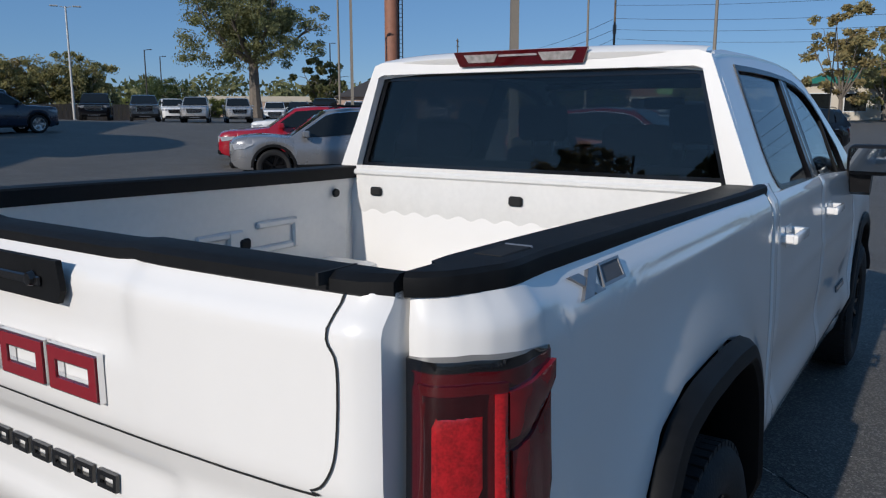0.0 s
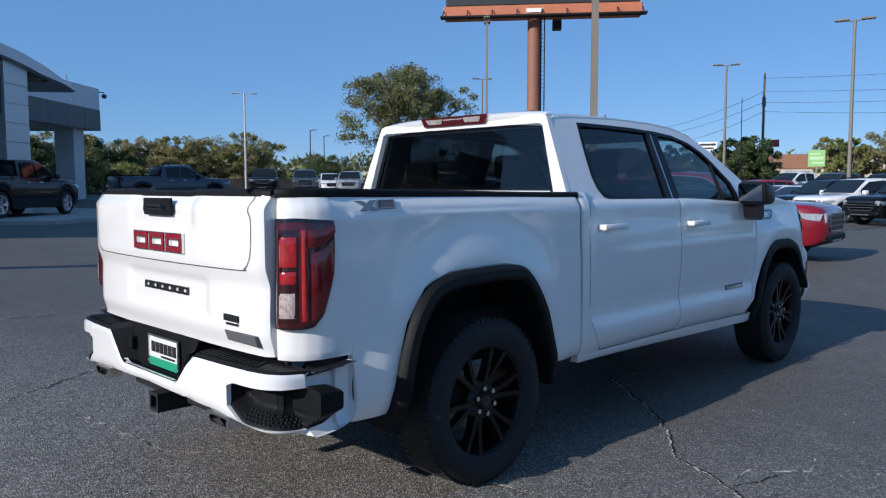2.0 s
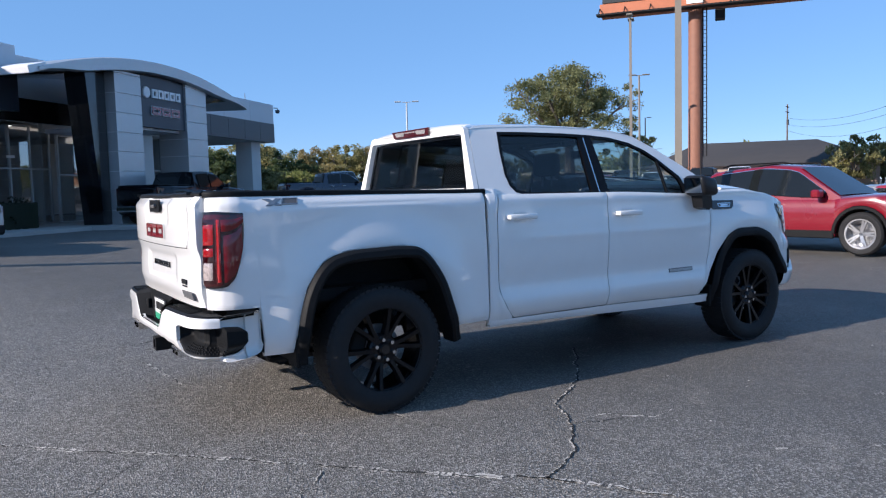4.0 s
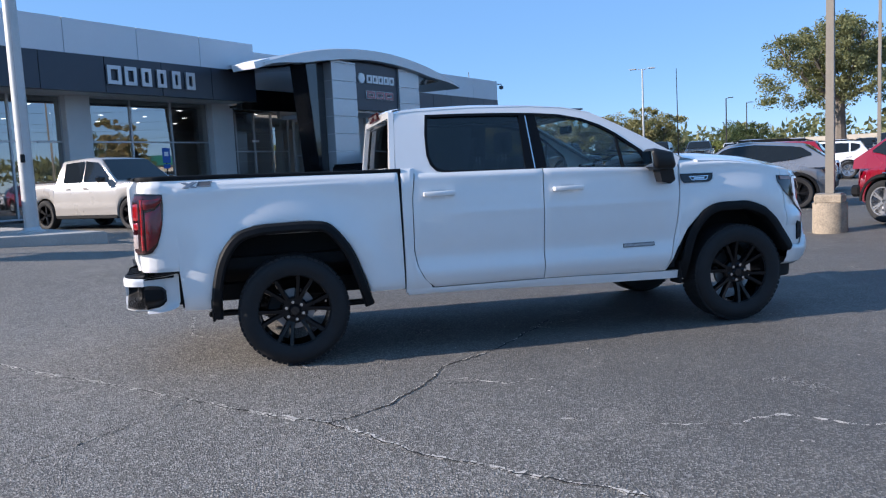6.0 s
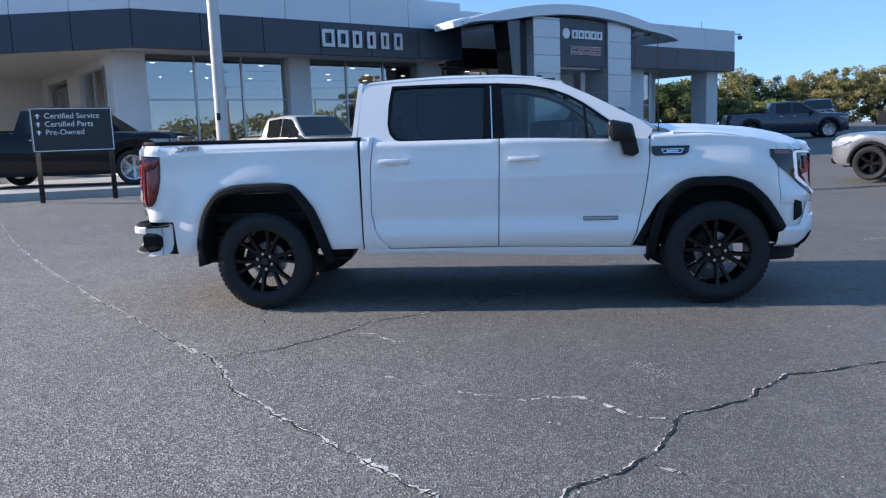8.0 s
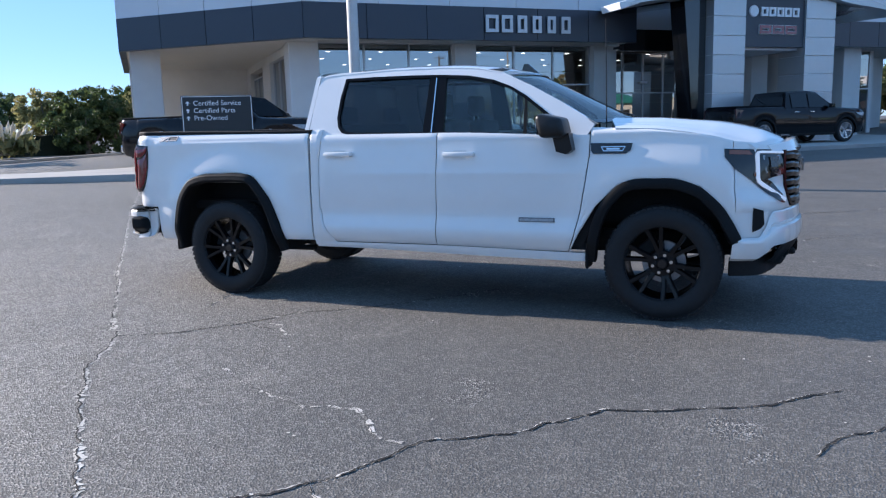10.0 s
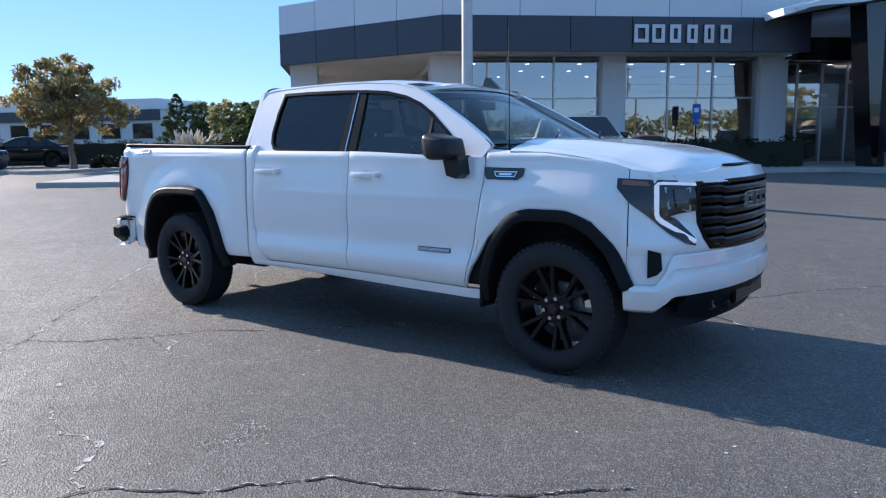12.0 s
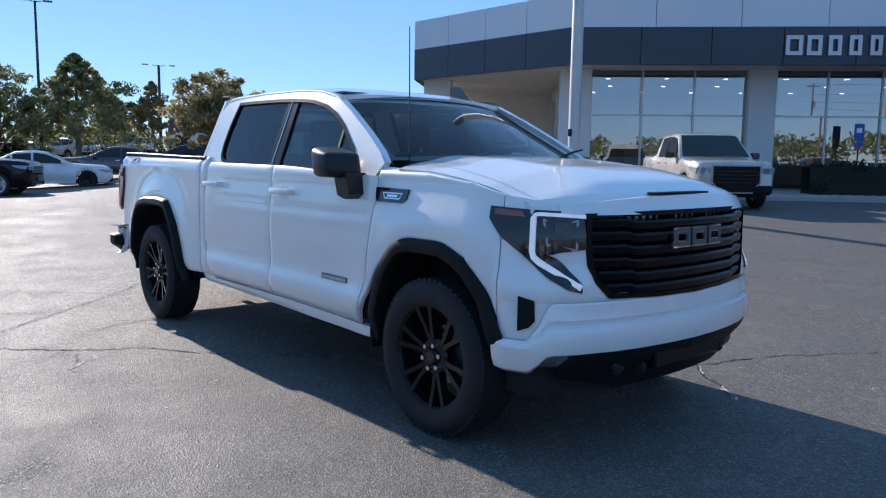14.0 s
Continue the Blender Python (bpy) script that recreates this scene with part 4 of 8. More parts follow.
    # handles
    def handle(x, z):
        def mk():
            bm = bmesh.new()
            box(bm, x - 0.125, x + 0.125, -1.042, -1.020, z - 0.018, z + 0.020, 0.010, seg=2)
            box(bm, x - 0.125, x - 0.085, -1.03, -0.97, z - 0.016, z + 0.018, 0.006)
            box(bm, x + 0.085, x + 0.125, -1.03, -0.97, z - 0.016, z + 0.018, 0.006)
            return bm
        return mk
    both("rear_door_handle", handle(1.155, 1.235), M_WHITE, T, "white pull handle")
    both("front_door_handle", handle(2.225, 1.222), M_WHITE, T, "white pull handle")
    # no hollow behind the handles: a flat duller patch stands for its shade
    for x, z in ((1.155, 1.235), (2.225, 1.222)):
        both("handle_cup_shade", lambda: prism(bmesh.new(), [(x - 0.06, z - 0.04), (x + 0.05, z - 0.04), (x + 0.06, z + 0.035), (x - 0.05, z + 0.035)], lambda s, zz, d: skin(s, zz, 0.002 - d), 0.01), M_DULLWHITE, T)

    # fender vent and badges
    both("fender_vent", lambda: prism(bmesh.new(), [(3.245, 1.290), (3.545, 1.286), (3.535, 1.235), (3.50, 1.212), (3.27, 1.212), (3.25, 1.235)], lambda s, z, d: skin(s, z, 0.010 - d), 0.02), M_GLOSSBLK, T, "gloss black fender vent")
    both("vent_badge", lambda: ring_bm([(3.32, 1.265), (3.50, 1.265), (3.48, 1.23), (3.34, 1.23)], inset([(3.32, 1.265), (3.50, 1.265), (3.48, 1.23), (3.34, 1.23)], 0.006), lambda s, z, d: skin(s, z, 0.014 + d), 0.006), M_CHROME, T)
    both("vent_badge_bar", lambda: prism(bmesh.new(), [(3.36, 1.253), (3.46, 1.253), (3.455, 1.241), (3.365, 1.241)], lambda s, z, d: skin(s, z, 0.014 - d), 0.006), M_CHROME, T)
    both("door_badge", lambda: prism(bmesh.new(), [(2.70, 0.706), (2.98, 0.706), (2.98, 0.738), (2.70, 0.738)], lambda s, z, d: skin(s, z, 0.007 - d), 0.012), M_GREYTRIM, T, "narrow grey badge bar")
    both("door_badge_inlay", lambda: prism(bmesh.new(), [(2.707, 0.712), (2.973, 0.712), (2.973, 0.732), (2.707, 0.732)], lambda s, z, d: skin(s, z, 0.009 - d), 0.004), M_LAMPGREY, T)
    c0, ex, ez = skin(-0.645, 1.395), (skin(-0.545, 1.395) - skin(-0.745, 1.395)).normalized(), (skin(-0.645, 1.415) - skin(-0.645, 1.375)).normalized()
    en = ez.cross(ex).normalized()
    en = en if en.y < 0 else -en

    def flat(a, b, d):
        return c0 + ex * a * 1.08 + ez * b + en * (0.004 - d)

    def cross():
        bm = bmesh.new()
        prism(bm, [(-0.10, 0.023), (-0.065, 0.023), (0.005, -0.023), (-0.032, -0.023)], flat, 0.012)
        prism(bm, [(-0.09, -0.024), (-0.052, -0.024), (0.010, 0.024), (-0.027, 0.024)], lambda a, b, d: flat(a, b, d - 0.002), 0.012)
        return bm
    both("bed_badge", cross, M_STEEL, T, "metal crossed badge")
    both("bed_badge_block", lambda: prism(bmesh.new(), [(0.004, -0.012), (0.092, -0.012), (0.098, 0.022), (0.016, 0.022)], flat, 0.012), M_GREYTRIM, T)
    both("badge_block_edge", lambda: ring_bm([(0.000, -0.018), (0.096, -0.018), (0.104, 0.026), (0.014, 0.026)], [(0.006, -0.012), (0.091, -0.012), (0.097, 0.021), (0.018, 0.021)], lambda a, b, d: flat(a, b, -d - 0.002), 0.006), M_STEEL, T)

    # flares, wells, wheels
    both("rear_arch_flare", lambda: flare(ARCH_PTS_R, HUB_R, 1.3), M_TRIM, T, "black plastic wheel-arch flare")
    both("front_arch_flare", lambda: flare(ARCH_PTS_F, HUB_F, 0.5), M_TRIM, T, "black plastic wheel-arch flare")
    both("rear_wheel_well", lambda: liner(ARCH_PTS_R, HUB_R), M_DARK, T)
    both("front_wheel_well", lambda: liner(ARCH_PTS_F, HUB_F), M_DARK, T)
    both("mud_flap", lambda: nbox(-0.60, -0.575, -1.02, -0.86, 0.38, 0.56, 0.01), M_TRIM, T)
    both("front_mud_flap", lambda: nbox(3.21, 3.235, -0.995, -0.82, 0.36, 0.56, 0.01), M_TRIM, T)
    for x, y in ((HUB_R, 0.925), (HUB_F, 0.885)):
        wheel(T, x, -y, -1)
        wheel(T, x, y, 1)

    # bed: floor, inner walls, rails, wheel houses, bulkhead
    bm = bmesh.new()
    box(bm, -1.10, 0.80, -0.58, 0.58, 0.83, 0.88)
    for sg in (-1, 1):
        box(bm, 0.62, 0.80, sg * 0.70 - 0.12, sg * 0.70 + 0.12, 0.83, 0.88)
        box(bm, -1.10, -0.63, sg * 0.70 - 0.12, sg * 0.70 + 0.12, 0.83, 0.88)
    for n in range(12):
        y = lerp(-0.54, 0.54, n / 11)
        box(bm, -1.09, 0.79, y - 0.03, y + 0.03, 0.88, 0.893, 0.005)
    part("bed_floor", bm, M_DULLWHITE, T)

    def bed_wall():
        bm = bmesh.new()

        def f(u, v):
            x = lerp(-0.985, 0.80, u)
            z = lerp(1.02 if -0.66 < x < 0.66 else 0.88, 1.43, v)
            y = -0.865 + 0.03 * S(1.30, 1.43, z)
            if 0.62 < x < 0.80:
                y += 0.06 * S(0.62, 0.80, x) * S(1.45, 1.2, z)
            return Vector((x, y, z))
        sheet(bm, f, 20, 10)
        return bm
    both("bed_inner_wall", bed_wall, M_DULLWHITE, T)
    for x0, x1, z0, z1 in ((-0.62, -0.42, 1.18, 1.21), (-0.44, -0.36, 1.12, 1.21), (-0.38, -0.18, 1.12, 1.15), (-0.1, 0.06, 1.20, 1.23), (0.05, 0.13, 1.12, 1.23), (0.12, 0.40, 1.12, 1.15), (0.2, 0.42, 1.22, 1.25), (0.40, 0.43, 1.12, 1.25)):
        both("wall_rib", lambda: nbox(x0, x1, -0.87, -0.848, z0, z1, 0.008), M_DULLWHITE, T)
    both("wheel_house", lambda: nbox(-0.64, 0.64, -0.87, -0.57, 0.99, 1.05, 0.03, seg=2), M_DULLWHITE, T)
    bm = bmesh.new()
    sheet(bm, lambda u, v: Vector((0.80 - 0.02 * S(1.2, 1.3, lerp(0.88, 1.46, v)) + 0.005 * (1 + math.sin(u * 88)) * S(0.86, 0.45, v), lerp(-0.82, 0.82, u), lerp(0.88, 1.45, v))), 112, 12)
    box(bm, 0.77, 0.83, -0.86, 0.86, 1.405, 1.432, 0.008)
    part("bed_bulkhead", bm, M_DULLWHITE, T, "white ribbed front wall of the bed")
    for x, y, z in ((0.772, -0.02, 1.335), (0.772, 0.70, 1.335), (0.772, -0.70, 1.335)):
        part("tie_down_plug", nbox(x - 0.008, x + 0.01, y - 0.032, y + 0.032, z - 0.02, z + 0.02, 0.008), M_DARK, T)
    both("wall_tie_down", lambda: nbox(0.10, 0.16, -0.862, -0.84, 1.15, 1.195, 0.01), M_DARK, T)
    both("corner_plug", lambda: lathe(bmesh.new(), [(0, 0.012), (0.017, 0.012), (0.02, 0.0)], 14, "y", (0.66, -0.845, 1.33)), M_DARK, T)

    def rail():
        bm = bmesh.new()
        s_rear = -0.86 - REAR_S[-1] + 0.004
        outs = [lerp(-0.86, s_rear, n / 14) for n in range(14, -1, -1)] + [lerp(-0.86, 0.872, n / 30) for n in range(1, 31)]
        rows = []
        for s in outs:
            p, n = plan(s)
            zt = bed_top(s)
            w = width(s, zt)
            o = [p + n * (w + d) for d in (0.008, 0.011, 0.009, 0.0)]
            t = S(-0.92, s_rear, s)
            i = Vector((max(o[0].x, lerp(-0.985, -0.995, t)), lerp(-0.835, -0.856, t), 0))
            j = i + Vector((0.012 if t > 0 else 0.0, 0.008 if t < 1 else 0.0, 0))
            rows.append([bm.verts.new((q.x, q.y, zt + h)) for q, h in zip(o + [i, j, j], (-0.022, -0.004, 0.007, 0.014, 0.014, 0.008, -0.04))])
        for a, b in zip(rows, rows[1:]):
            for m in range(6):
                bm.faces.new((a[m], a[m + 1], b[m + 1], b[m]))
        bm.faces.new(rows[0])
        bm.faces.new(rows[-1])
        bmesh.ops.remove_doubles(bm, verts=bm.verts, dist=1e-5)
        bmesh.ops.recalc_face_normals(bm, faces=bm.faces)
        return bm
    both("bed_rail_cap", rail, M_TRIM, T, "black plastic bed rail cap")
    both("rail_pocket", lambda: nbox(-0.90, -0.80, -0.915, -0.862, bed_top(-0.75) + 0.006, bed_top(-0.75) + 0.017, 0.002), M_DARK, T, "dark stake pocket in the rail cap")
    both("pocket_lip", lambda: nbox(-0.80, -0.794, -0.915, -0.862, bed_top(-0.75) + 0.008, bed_top(-0.75) + 0.0185, 0.002), M_STEEL, T)

    # tailgate
    TG = new("tailgate")
    TG.parent = T
    TG["label"] = "white split tailgate with recessed handle"

    def tg_x(z):
        return -1.148 - 0.022 * S(1.06, 1.16, z) - 0.004 * S(1.05, 0.95, z) + 0.018 * S(0.88, 0.79, z)

    def gate(u, v):
        y, z = lerp(-0.852, 0.852, u), lerp(0.785, 1.442, v)
        x = tg_x(z)
        if z > 1.39:
            x += 0.035 * S(1.385, 1.442, z)
        dent = S(0.44, 0.38, abs(y)) * S(0.895, 0.93, z) * S(1.09, 1.05, z)
        x += 0.011 * dent
        x += 0.012 * S(0.36, 0.30, abs(y)) * S(1.25, 1.31, z)
        x += 0.024 * (abs(y) / 0.84) ** 4 + 0.022 * S(0.815, 0.857, abs(y)) ** 1.6
        return Vector((x, y, z))
    bm = bmesh.new()
    sheet(bm, gate, 64, 44, lambda u, v: gate(u, v) + Vector((0.09, 0, 0)))
    bmesh.ops.recalc_face_normals(bm, faces=bm.faces)
    part("gate_skin", bm, M_WHITE, TG, "", 40)
    part("gate_inner", nbox(-1.09, -1.06, -0.83, 0.83, 0.80, 1.45), M_DULLWHITE, TG)
    bm = bmesh.new()
    path = [(-0.785, 1.442), (-0.778, 1.38), (-0.795, 1.34), (-0.79, 1.22), (-0.77, 1.165), (-0.74, 1.143), (-0.69, 1.135), (0, 1.13), (0.69, 1.135), (0.74, 1.143), (0.77, 1.165), (0.79, 1.22), (0.795, 1.34), (0.778, 1.38), (0.785, 1.442)]
    prev = None
    for i, (y, z) in enumerate(spline(path, 4)):
        c = gate((y + 0.852) / 1.704, (z - 0.785) / 0.657)
        q = spline(path, 4)
        a, b = q[max(0, i - 1)], q[min(len(q) - 1, i + 1)]
        d = Vector((b[0] - a[0], b[1] - a[1])).normalized() * 0.002
        row = [bm.verts.new((c.x - 0.003, y - d.y, z + d.x)), bm.verts.new((c.x - 0.003, y + d.y, z - d.x))]
        if prev:
            bm.faces.new((prev[0], prev[1], row[1], row[0]))
        prev = row
    part("split_line", bm, M_DARK, TG)
    bm = bmesh.new()
    rows = []
    for n in range(41):
        u = n / 40
        g = gate(u, 1.0)
        dip = 0.006 * S(0.30, 0.24, abs(g.y))
        rows.append([bm.verts.new((x, g.y, z - dip)) for x, z in ((g.x + 0.004, 1.432), (g.x - 0.006, 1.440), (g.x - 0.005, 1.458), (g.x + 0.010, 1.468), (-1.062, 1.468), (-1.052, 1.456), (-1.052, 1.425))])
    for a, b in zip(rows, rows[1:]):
        for m in range(6):
            bm.faces.new((a[m], a[m + 1], b[m + 1], b[m]))
    bm.faces.new(rows[0])
    bm.faces.new(rows[-1])
    bmesh.ops.recalc_face_normals(bm, faces=bm.faces)
    part("gate_cap", bm, M_TRIM, TG, "black plastic tailgate cap")
    for y in (-0.755, 0.755):
        part("cap_joint", nbox(-1.145, -1.06, y - 0.0025, y + 0.0025, 1.45, 1.4688), M_DARK, TG)
    part("gate_handle", prism(bmesh.new(), [(-0.135, 1.345), (0.135, 1.345), (0.15, 1.37), (0.14, 1.425), (-0.14, 1.425), (-0.15, 1.37)], lambda y, z, d: Vector((-1.168 - d, y, z)), 0.012), M_TRIM, TG, "black handle with camera")
    part("gate_camera", lathe(bmesh.new(), [(0, -0.012), (0.012, -0.01), (0.016, 0.0)], 14, "x", (-1.183, -0.06, 1.385)), M_GLOSSBLK, TG)
    part("handle_grip", nbox(-1.187, -1.179, -0.09, 0.09, 1.372, 1.392, 0.003), M_GLOSSBLK, TG)
    for i in range(3):
        y0 = -0.262 + i * 0.1747
        mark = part("emblem_frame", glyph_rings(bmesh.new(), y0, y0 + 0.1747, 1.178, 1.268, 1, lambda y, z, d: Vector((tg_x(z) - 0.002 - d, y, z)), 0.012, 0.031, 0.08), M_CHROME, TG, "chrome edge of the maker's mark")
        part("emblem_face", glyph_rings(bmesh.new(), y0 + 0.004, y0 + 0.1707, 1.182, 1.264, 1, lambda y, z, d: Vector((tg_x(z) - 0.0135 - d, y, z)), 0.004, 0.023, 0.08), M_REDBADGE, mark, "dark red enamel")
    for i in range(6):
        y0 = -0.235 + i * 0.0783
        part("model_mark_block", glyph_rings(bmesh.new(), y0, y0 + 0.0783, 0.985, 1.020, 1, lambda y, z, d: Vector((tg_x(z) + 0.008 - d, y, z)), 0.008, 0.010, 0.22), M_GLOSSBLK, TG, "dark chrome block")
    part("trim_mark", prism(bmesh.new(), [(-0.815, 0.828), (-0.575, 0.828), (-0.565, 0.871), (-0.805, 0.871)], lambda y, z, d: Vector((tg_x(z) + 0.014 - d, y, z)), 0.016), M_GREYTRIM, TG, "grey badge bar")
    bm = bmesh.new()
    glyph_blocks(bm, -0.675, -0.555, 0.912, 0.940, 6, lambda y, z, d: Vector((tg_x(z) + 0.006 - d, y, z)), 0.0065, 0.25)
    glyph_blocks(bm, -0.67, -0.575, 0.896, 0.905, 9, lambda y, z, d: Vector((tg_x(z) + 0.006 - d, y, z)), 0.0065, 0.3)
    part("dealer_sticker", bm, M_DARK, TG)

    # tail lights
    def tail3(s, z, d):
        return skin(s, z, d + 0.022 * S(-1.155, -1.10, s) * S(-0.92, -1.02, s))
    s_in, s_out = -0.86 - REAR_S[-1] + 0.008, -0.872
    t_top = table([(-1.22, 1.345), (-1.05, 1.352), (-0.87, 1.338)])
    t_bot = table([(-1.22, 0.905), (-1.03, 0.908), (-0.985, 0.918), (-0.943, 0.965), (-0.913, 1.05), (-0.889, 1.15), (-0.872, 1.28)])

    def tl(s0, s1, f0, f1, off, thick, nu=12, nv=12):
        def at(u, v, o):
            s = lerp(s0, s1, u)
            b, t = t_bot(s), t_top(s)
            return tail3(s, lerp(lerp(b, t, f0), lerp(b, t, f1), v), o)
        bm = bmesh.new()
        sheet(bm, lambda u, v: at(u, v, off - (0.004 if min(u, 1 - u) < 0.01 or min(v, 1 - v) < 0.01 else 0)), nu, nv, lambda u, v: at(u, v, off - thick))
        bmesh.ops.recalc_face_normals(bm, faces=bm.faces)
        return bm
    for sg in (-1, 1):
        L_ = new("tail_light")
        L_.parent = T
        L_["label"] = "red wraparound tail light with clear reverse lamp"

        def fl(bm, sg=sg):
            return bm if sg < 0 else mirror_bm(bm)
        part("housing", fl(tl(s_in, s_in + 0.99 * (s_out - s_in), 0, 1, 0.008, 0.05, 30, 24)), M_GLOSSBLK, L_)
        w = s_out - s_in
        part("outer_lens", fl(tl(s_in + 0.04 * w, s_in + 0.97 * w, 0.02, 0.965, 0.012, 0.045, 20, 16)), M_REDLENS, L_, "deep red lens")
        part("column_frame", fl(tl(s_in + 0.08 * w, s_in + 0.50 * w, 0.04, 0.93, 0.021, 0.02, 12, 14)), M_REDLENS, L_)
        part("inner_lens", fl(tl(s_in + 0.11 * w, s_in + 0.41 * w, 0.06, 0.90, 0.024, 0.02)), M_REDDEEP, L_)
        part("stop_reflector", fl(tl(s_in + 0.15 * w, s_in + 0.38 * w, 0.56, 0.84, 0.027, 0.01, 8, 8)), M_REDHOT, L_, "bright red reflector")
        part("turn_reflector", fl(tl(s_in + 0.16 * w, s_in + 0.37 * w, 0.41, 0.53, 0.027, 0.01, 6, 6)), M_REDHOT, L_, "bright red reflector")
        part("reverse_lamp", fl(tl(s_in + 0.15 * w, s_in + 0.355 * w, 0.11, 0.345, 0.027, 0.01, 6, 6)), M_REVERSE, L_, "clear reverse lamp")
        part("column_edge", fl(tl(s_in + 0.44 * w, s_in + 0.49 * w, 0.08, 0.90, 0.025, 0.012, 3, 12)), M_REDHOT, L_)
        part("side_bar", fl(tl(s_in + 0.50 * w, s_in + 0.94 * w, 0.74, 0.90, 0.024, 0.012, 8, 4)), M_REDSIDE, L_)
        part("side_lens", fl(tl(s_in + 0.53 * w, s_in + 0.91 * w, 0.06, 0.69, 0.020, 0.012, 8, 8)), M_REDSIDE, L_)

    # rear bumper
    RB = new("rear_bumper")
    RB.parent = T
    RB["label"] = "white step bumper with black pads"
    R_PLAN = [(-0.800, -0.992), (-0.95, -1.010), (-1.09, -1.012), (-1.175, -0.97), (-1.212, -0.88), (-1.226, -0.72), (-1.242, -0.45), (-1.25, -0.2), (-1.25, 0.0)]
    R_S = arc_table(R_PLAN)

    def bump(u, z, o=0.0):
        d = u * R_S[-1]
        a, b = smooth_along(R_PLAN, R_S, max(0.0, d - 0.01)), smooth_along(R_PLAN, R_S, min(R_S[-1], d + 0.01))
        t = Vector((b[0] - a[0], b[1] - a[1], 0)).normalized()
        n = Vector((t.y, -t.x, 0))
        if n.x > 0:
            n = -n
        c = smooth_along(R_PLAN, R_S, d)
        return Vector((c[0], c[1], z)) + n * o
    zt_b = table([(0, 0.752), (0.08, 0.748), (0.2, 0.740), (0.35, 0.750), (1, 0.752)])
    zl_b = table([(0, 0.560), (0.02, 0.522), (0.05, 0.504), (0.09, 0.492), (0.14, 0.486), (0.3, 0.492), (0.55, 0.530), (1, 0.548)])
    pk0, pk1 = 0.082, 0.475
    pk_top = table([(0.082, 0.640), (0.092, 0.664), (0.115, 0.676), (0.16, 0.682), (0.44, 0.690), (0.475, 0.672)])
    pk_low = table([(0.082, 0.572), (0.095, 0.545), (0.12, 0.528), (0.20, 0.514), (0.41, 0.530), (0.475, 0.588)])
    rim_top = table([(0.0, 0.756), (0.02, 0.762), (0.05, 0.754), (0.12, 0.745), (0.2, 0.742), (0.35, 0.750), (0.665, 0.752), (0.69, 0.742), (0.785, 0.618), (0.81, 0.608), (1, 0.608)])

    def lip(z, u):
        """Rounding of the shell's lower and upper edges."""
        return -lerp(0.022, 0.05, S(0.1, 0.3, u)) * S(zl_b(u) + 0.03, zl_b(u), z) ** 2 + 0.008 * S(zl_b(u), zl_b(u) + 0.06, z) - 0.016 * S(rim_top(u) - 0.02, rim_top(u), z) ** 2

    def bumper_shell():
        bm = bmesh.new()
        for (u0, u1, lo, hi, nu, nv) in ((0.0, pk0, zl_b, rim_top, 10, 12), (pk0, pk1, pk_top, rim_top, 26, 5), (pk0, pk1, zl_b, pk_low, 26, 5), (pk1, 1.0, zl_b, rim_top, 40, 12)):
            def fn(u, v, o=0.0):
                uu = lerp(u0, u1, u)
                z = lerp(lo(uu), hi(uu), v)
                return bump(uu, z, lip(z, uu) + o)
            sheet(bm, fn, nu, nv, lambda u, v: fn(u, v, -0.022))
        bmesh.ops.recalc_face_normals(bm, faces=bm.faces)
        return bm
    both("bumper_shell", bumper_shell, M_WHITE, RB, "", 40)

    def pocket():
        bm = bmesh.new()

        def fn(u, v):
            uu = lerp(pk0 - 0.004, pk1 + 0.004, u)
            z = lerp(pk_low(uu) - 0.004, pk_top(uu) + 0.004, v)
            e = min(u, 1 - u, 0.5)
            d = -0.085 * S(0.0, 0.035, e) * S(0.0, 0.45, v) * S(1.0, 0.93, v) - 0.006
            return bump(uu, z, d)
        sheet(bm, fn, 40, 20)
        for r in range(4):
            for n in range(15):
                c = fn(lerp(0.22, 0.84, (n + 0.5 * (r % 2)) / 14.5), 0.10 + 0.055 * r)
                lathe(bm, [(0.0, 0.006), (0.004, 0.006), (0.006, 0.0)], 6, "z", c)
        return bm
    both("bumper_seam", lambda: nbox(-0.801, -0.791, -0.992, -0.90, 0.50, 0.765, 0.003), M_DARK, RB)
    both("step_pocket", pocket, M_TRIM, RB, "black corner step pocket", 60)

    def step_pad():
        bm = bmesh.new()
        prof = [(-0.004, -0.016), (-0.006, 0.004), (-0.014, 0.010), (-0.05, 0.012), (-0.10, 0.013), (-0.15, 0.016)]

        def fn(u, v):
            uu = lerp(0.035, 0.672, u)
            o, h = prof[int(round(v * 5))]
            o *= lerp(0.55, 1.0, S(0.15, 0.32, uu))
            return bump(uu, zt_b(uu) + h, o)
        sheet(bm, fn, 60, 5)
        return bm
    pads = both("step_pad", step_pad, M_TRIM, RB, "black ribbed step pad")
    for n in range(17):
        uu = lerp(0.36, 0.66, n / 16)
        z = zt_b(uu) + 0.013
        rib = tube(bmesh.new(), [bump(uu, z, -0.022), bump(uu + 0.012, z + 0.002, -0.105)], 0.0065, 4)
        other = mirror_bm(rib)
        part("rib", rib, M_TRIM, pads[0])
        part("rib", other, M_TRIM, pads[1])
    bm = bmesh.new()
    mouth = [(-0.452, 0.772), (-0.422, 0.756), (-0.304, 0.630), (-0.27, 0.612), (0.27, 0.612), (0.304, 0.630), (0.422, 0.756), (0.452, 0.772)]
    throat = [(-0.36, 0.80), (-0.34, 0.77), (-0.285, 0.605), (-0.26, 0.590), (0.26, 0.590), (0.285, 0.605), (0.34, 0.77), (0.36, 0.80)]
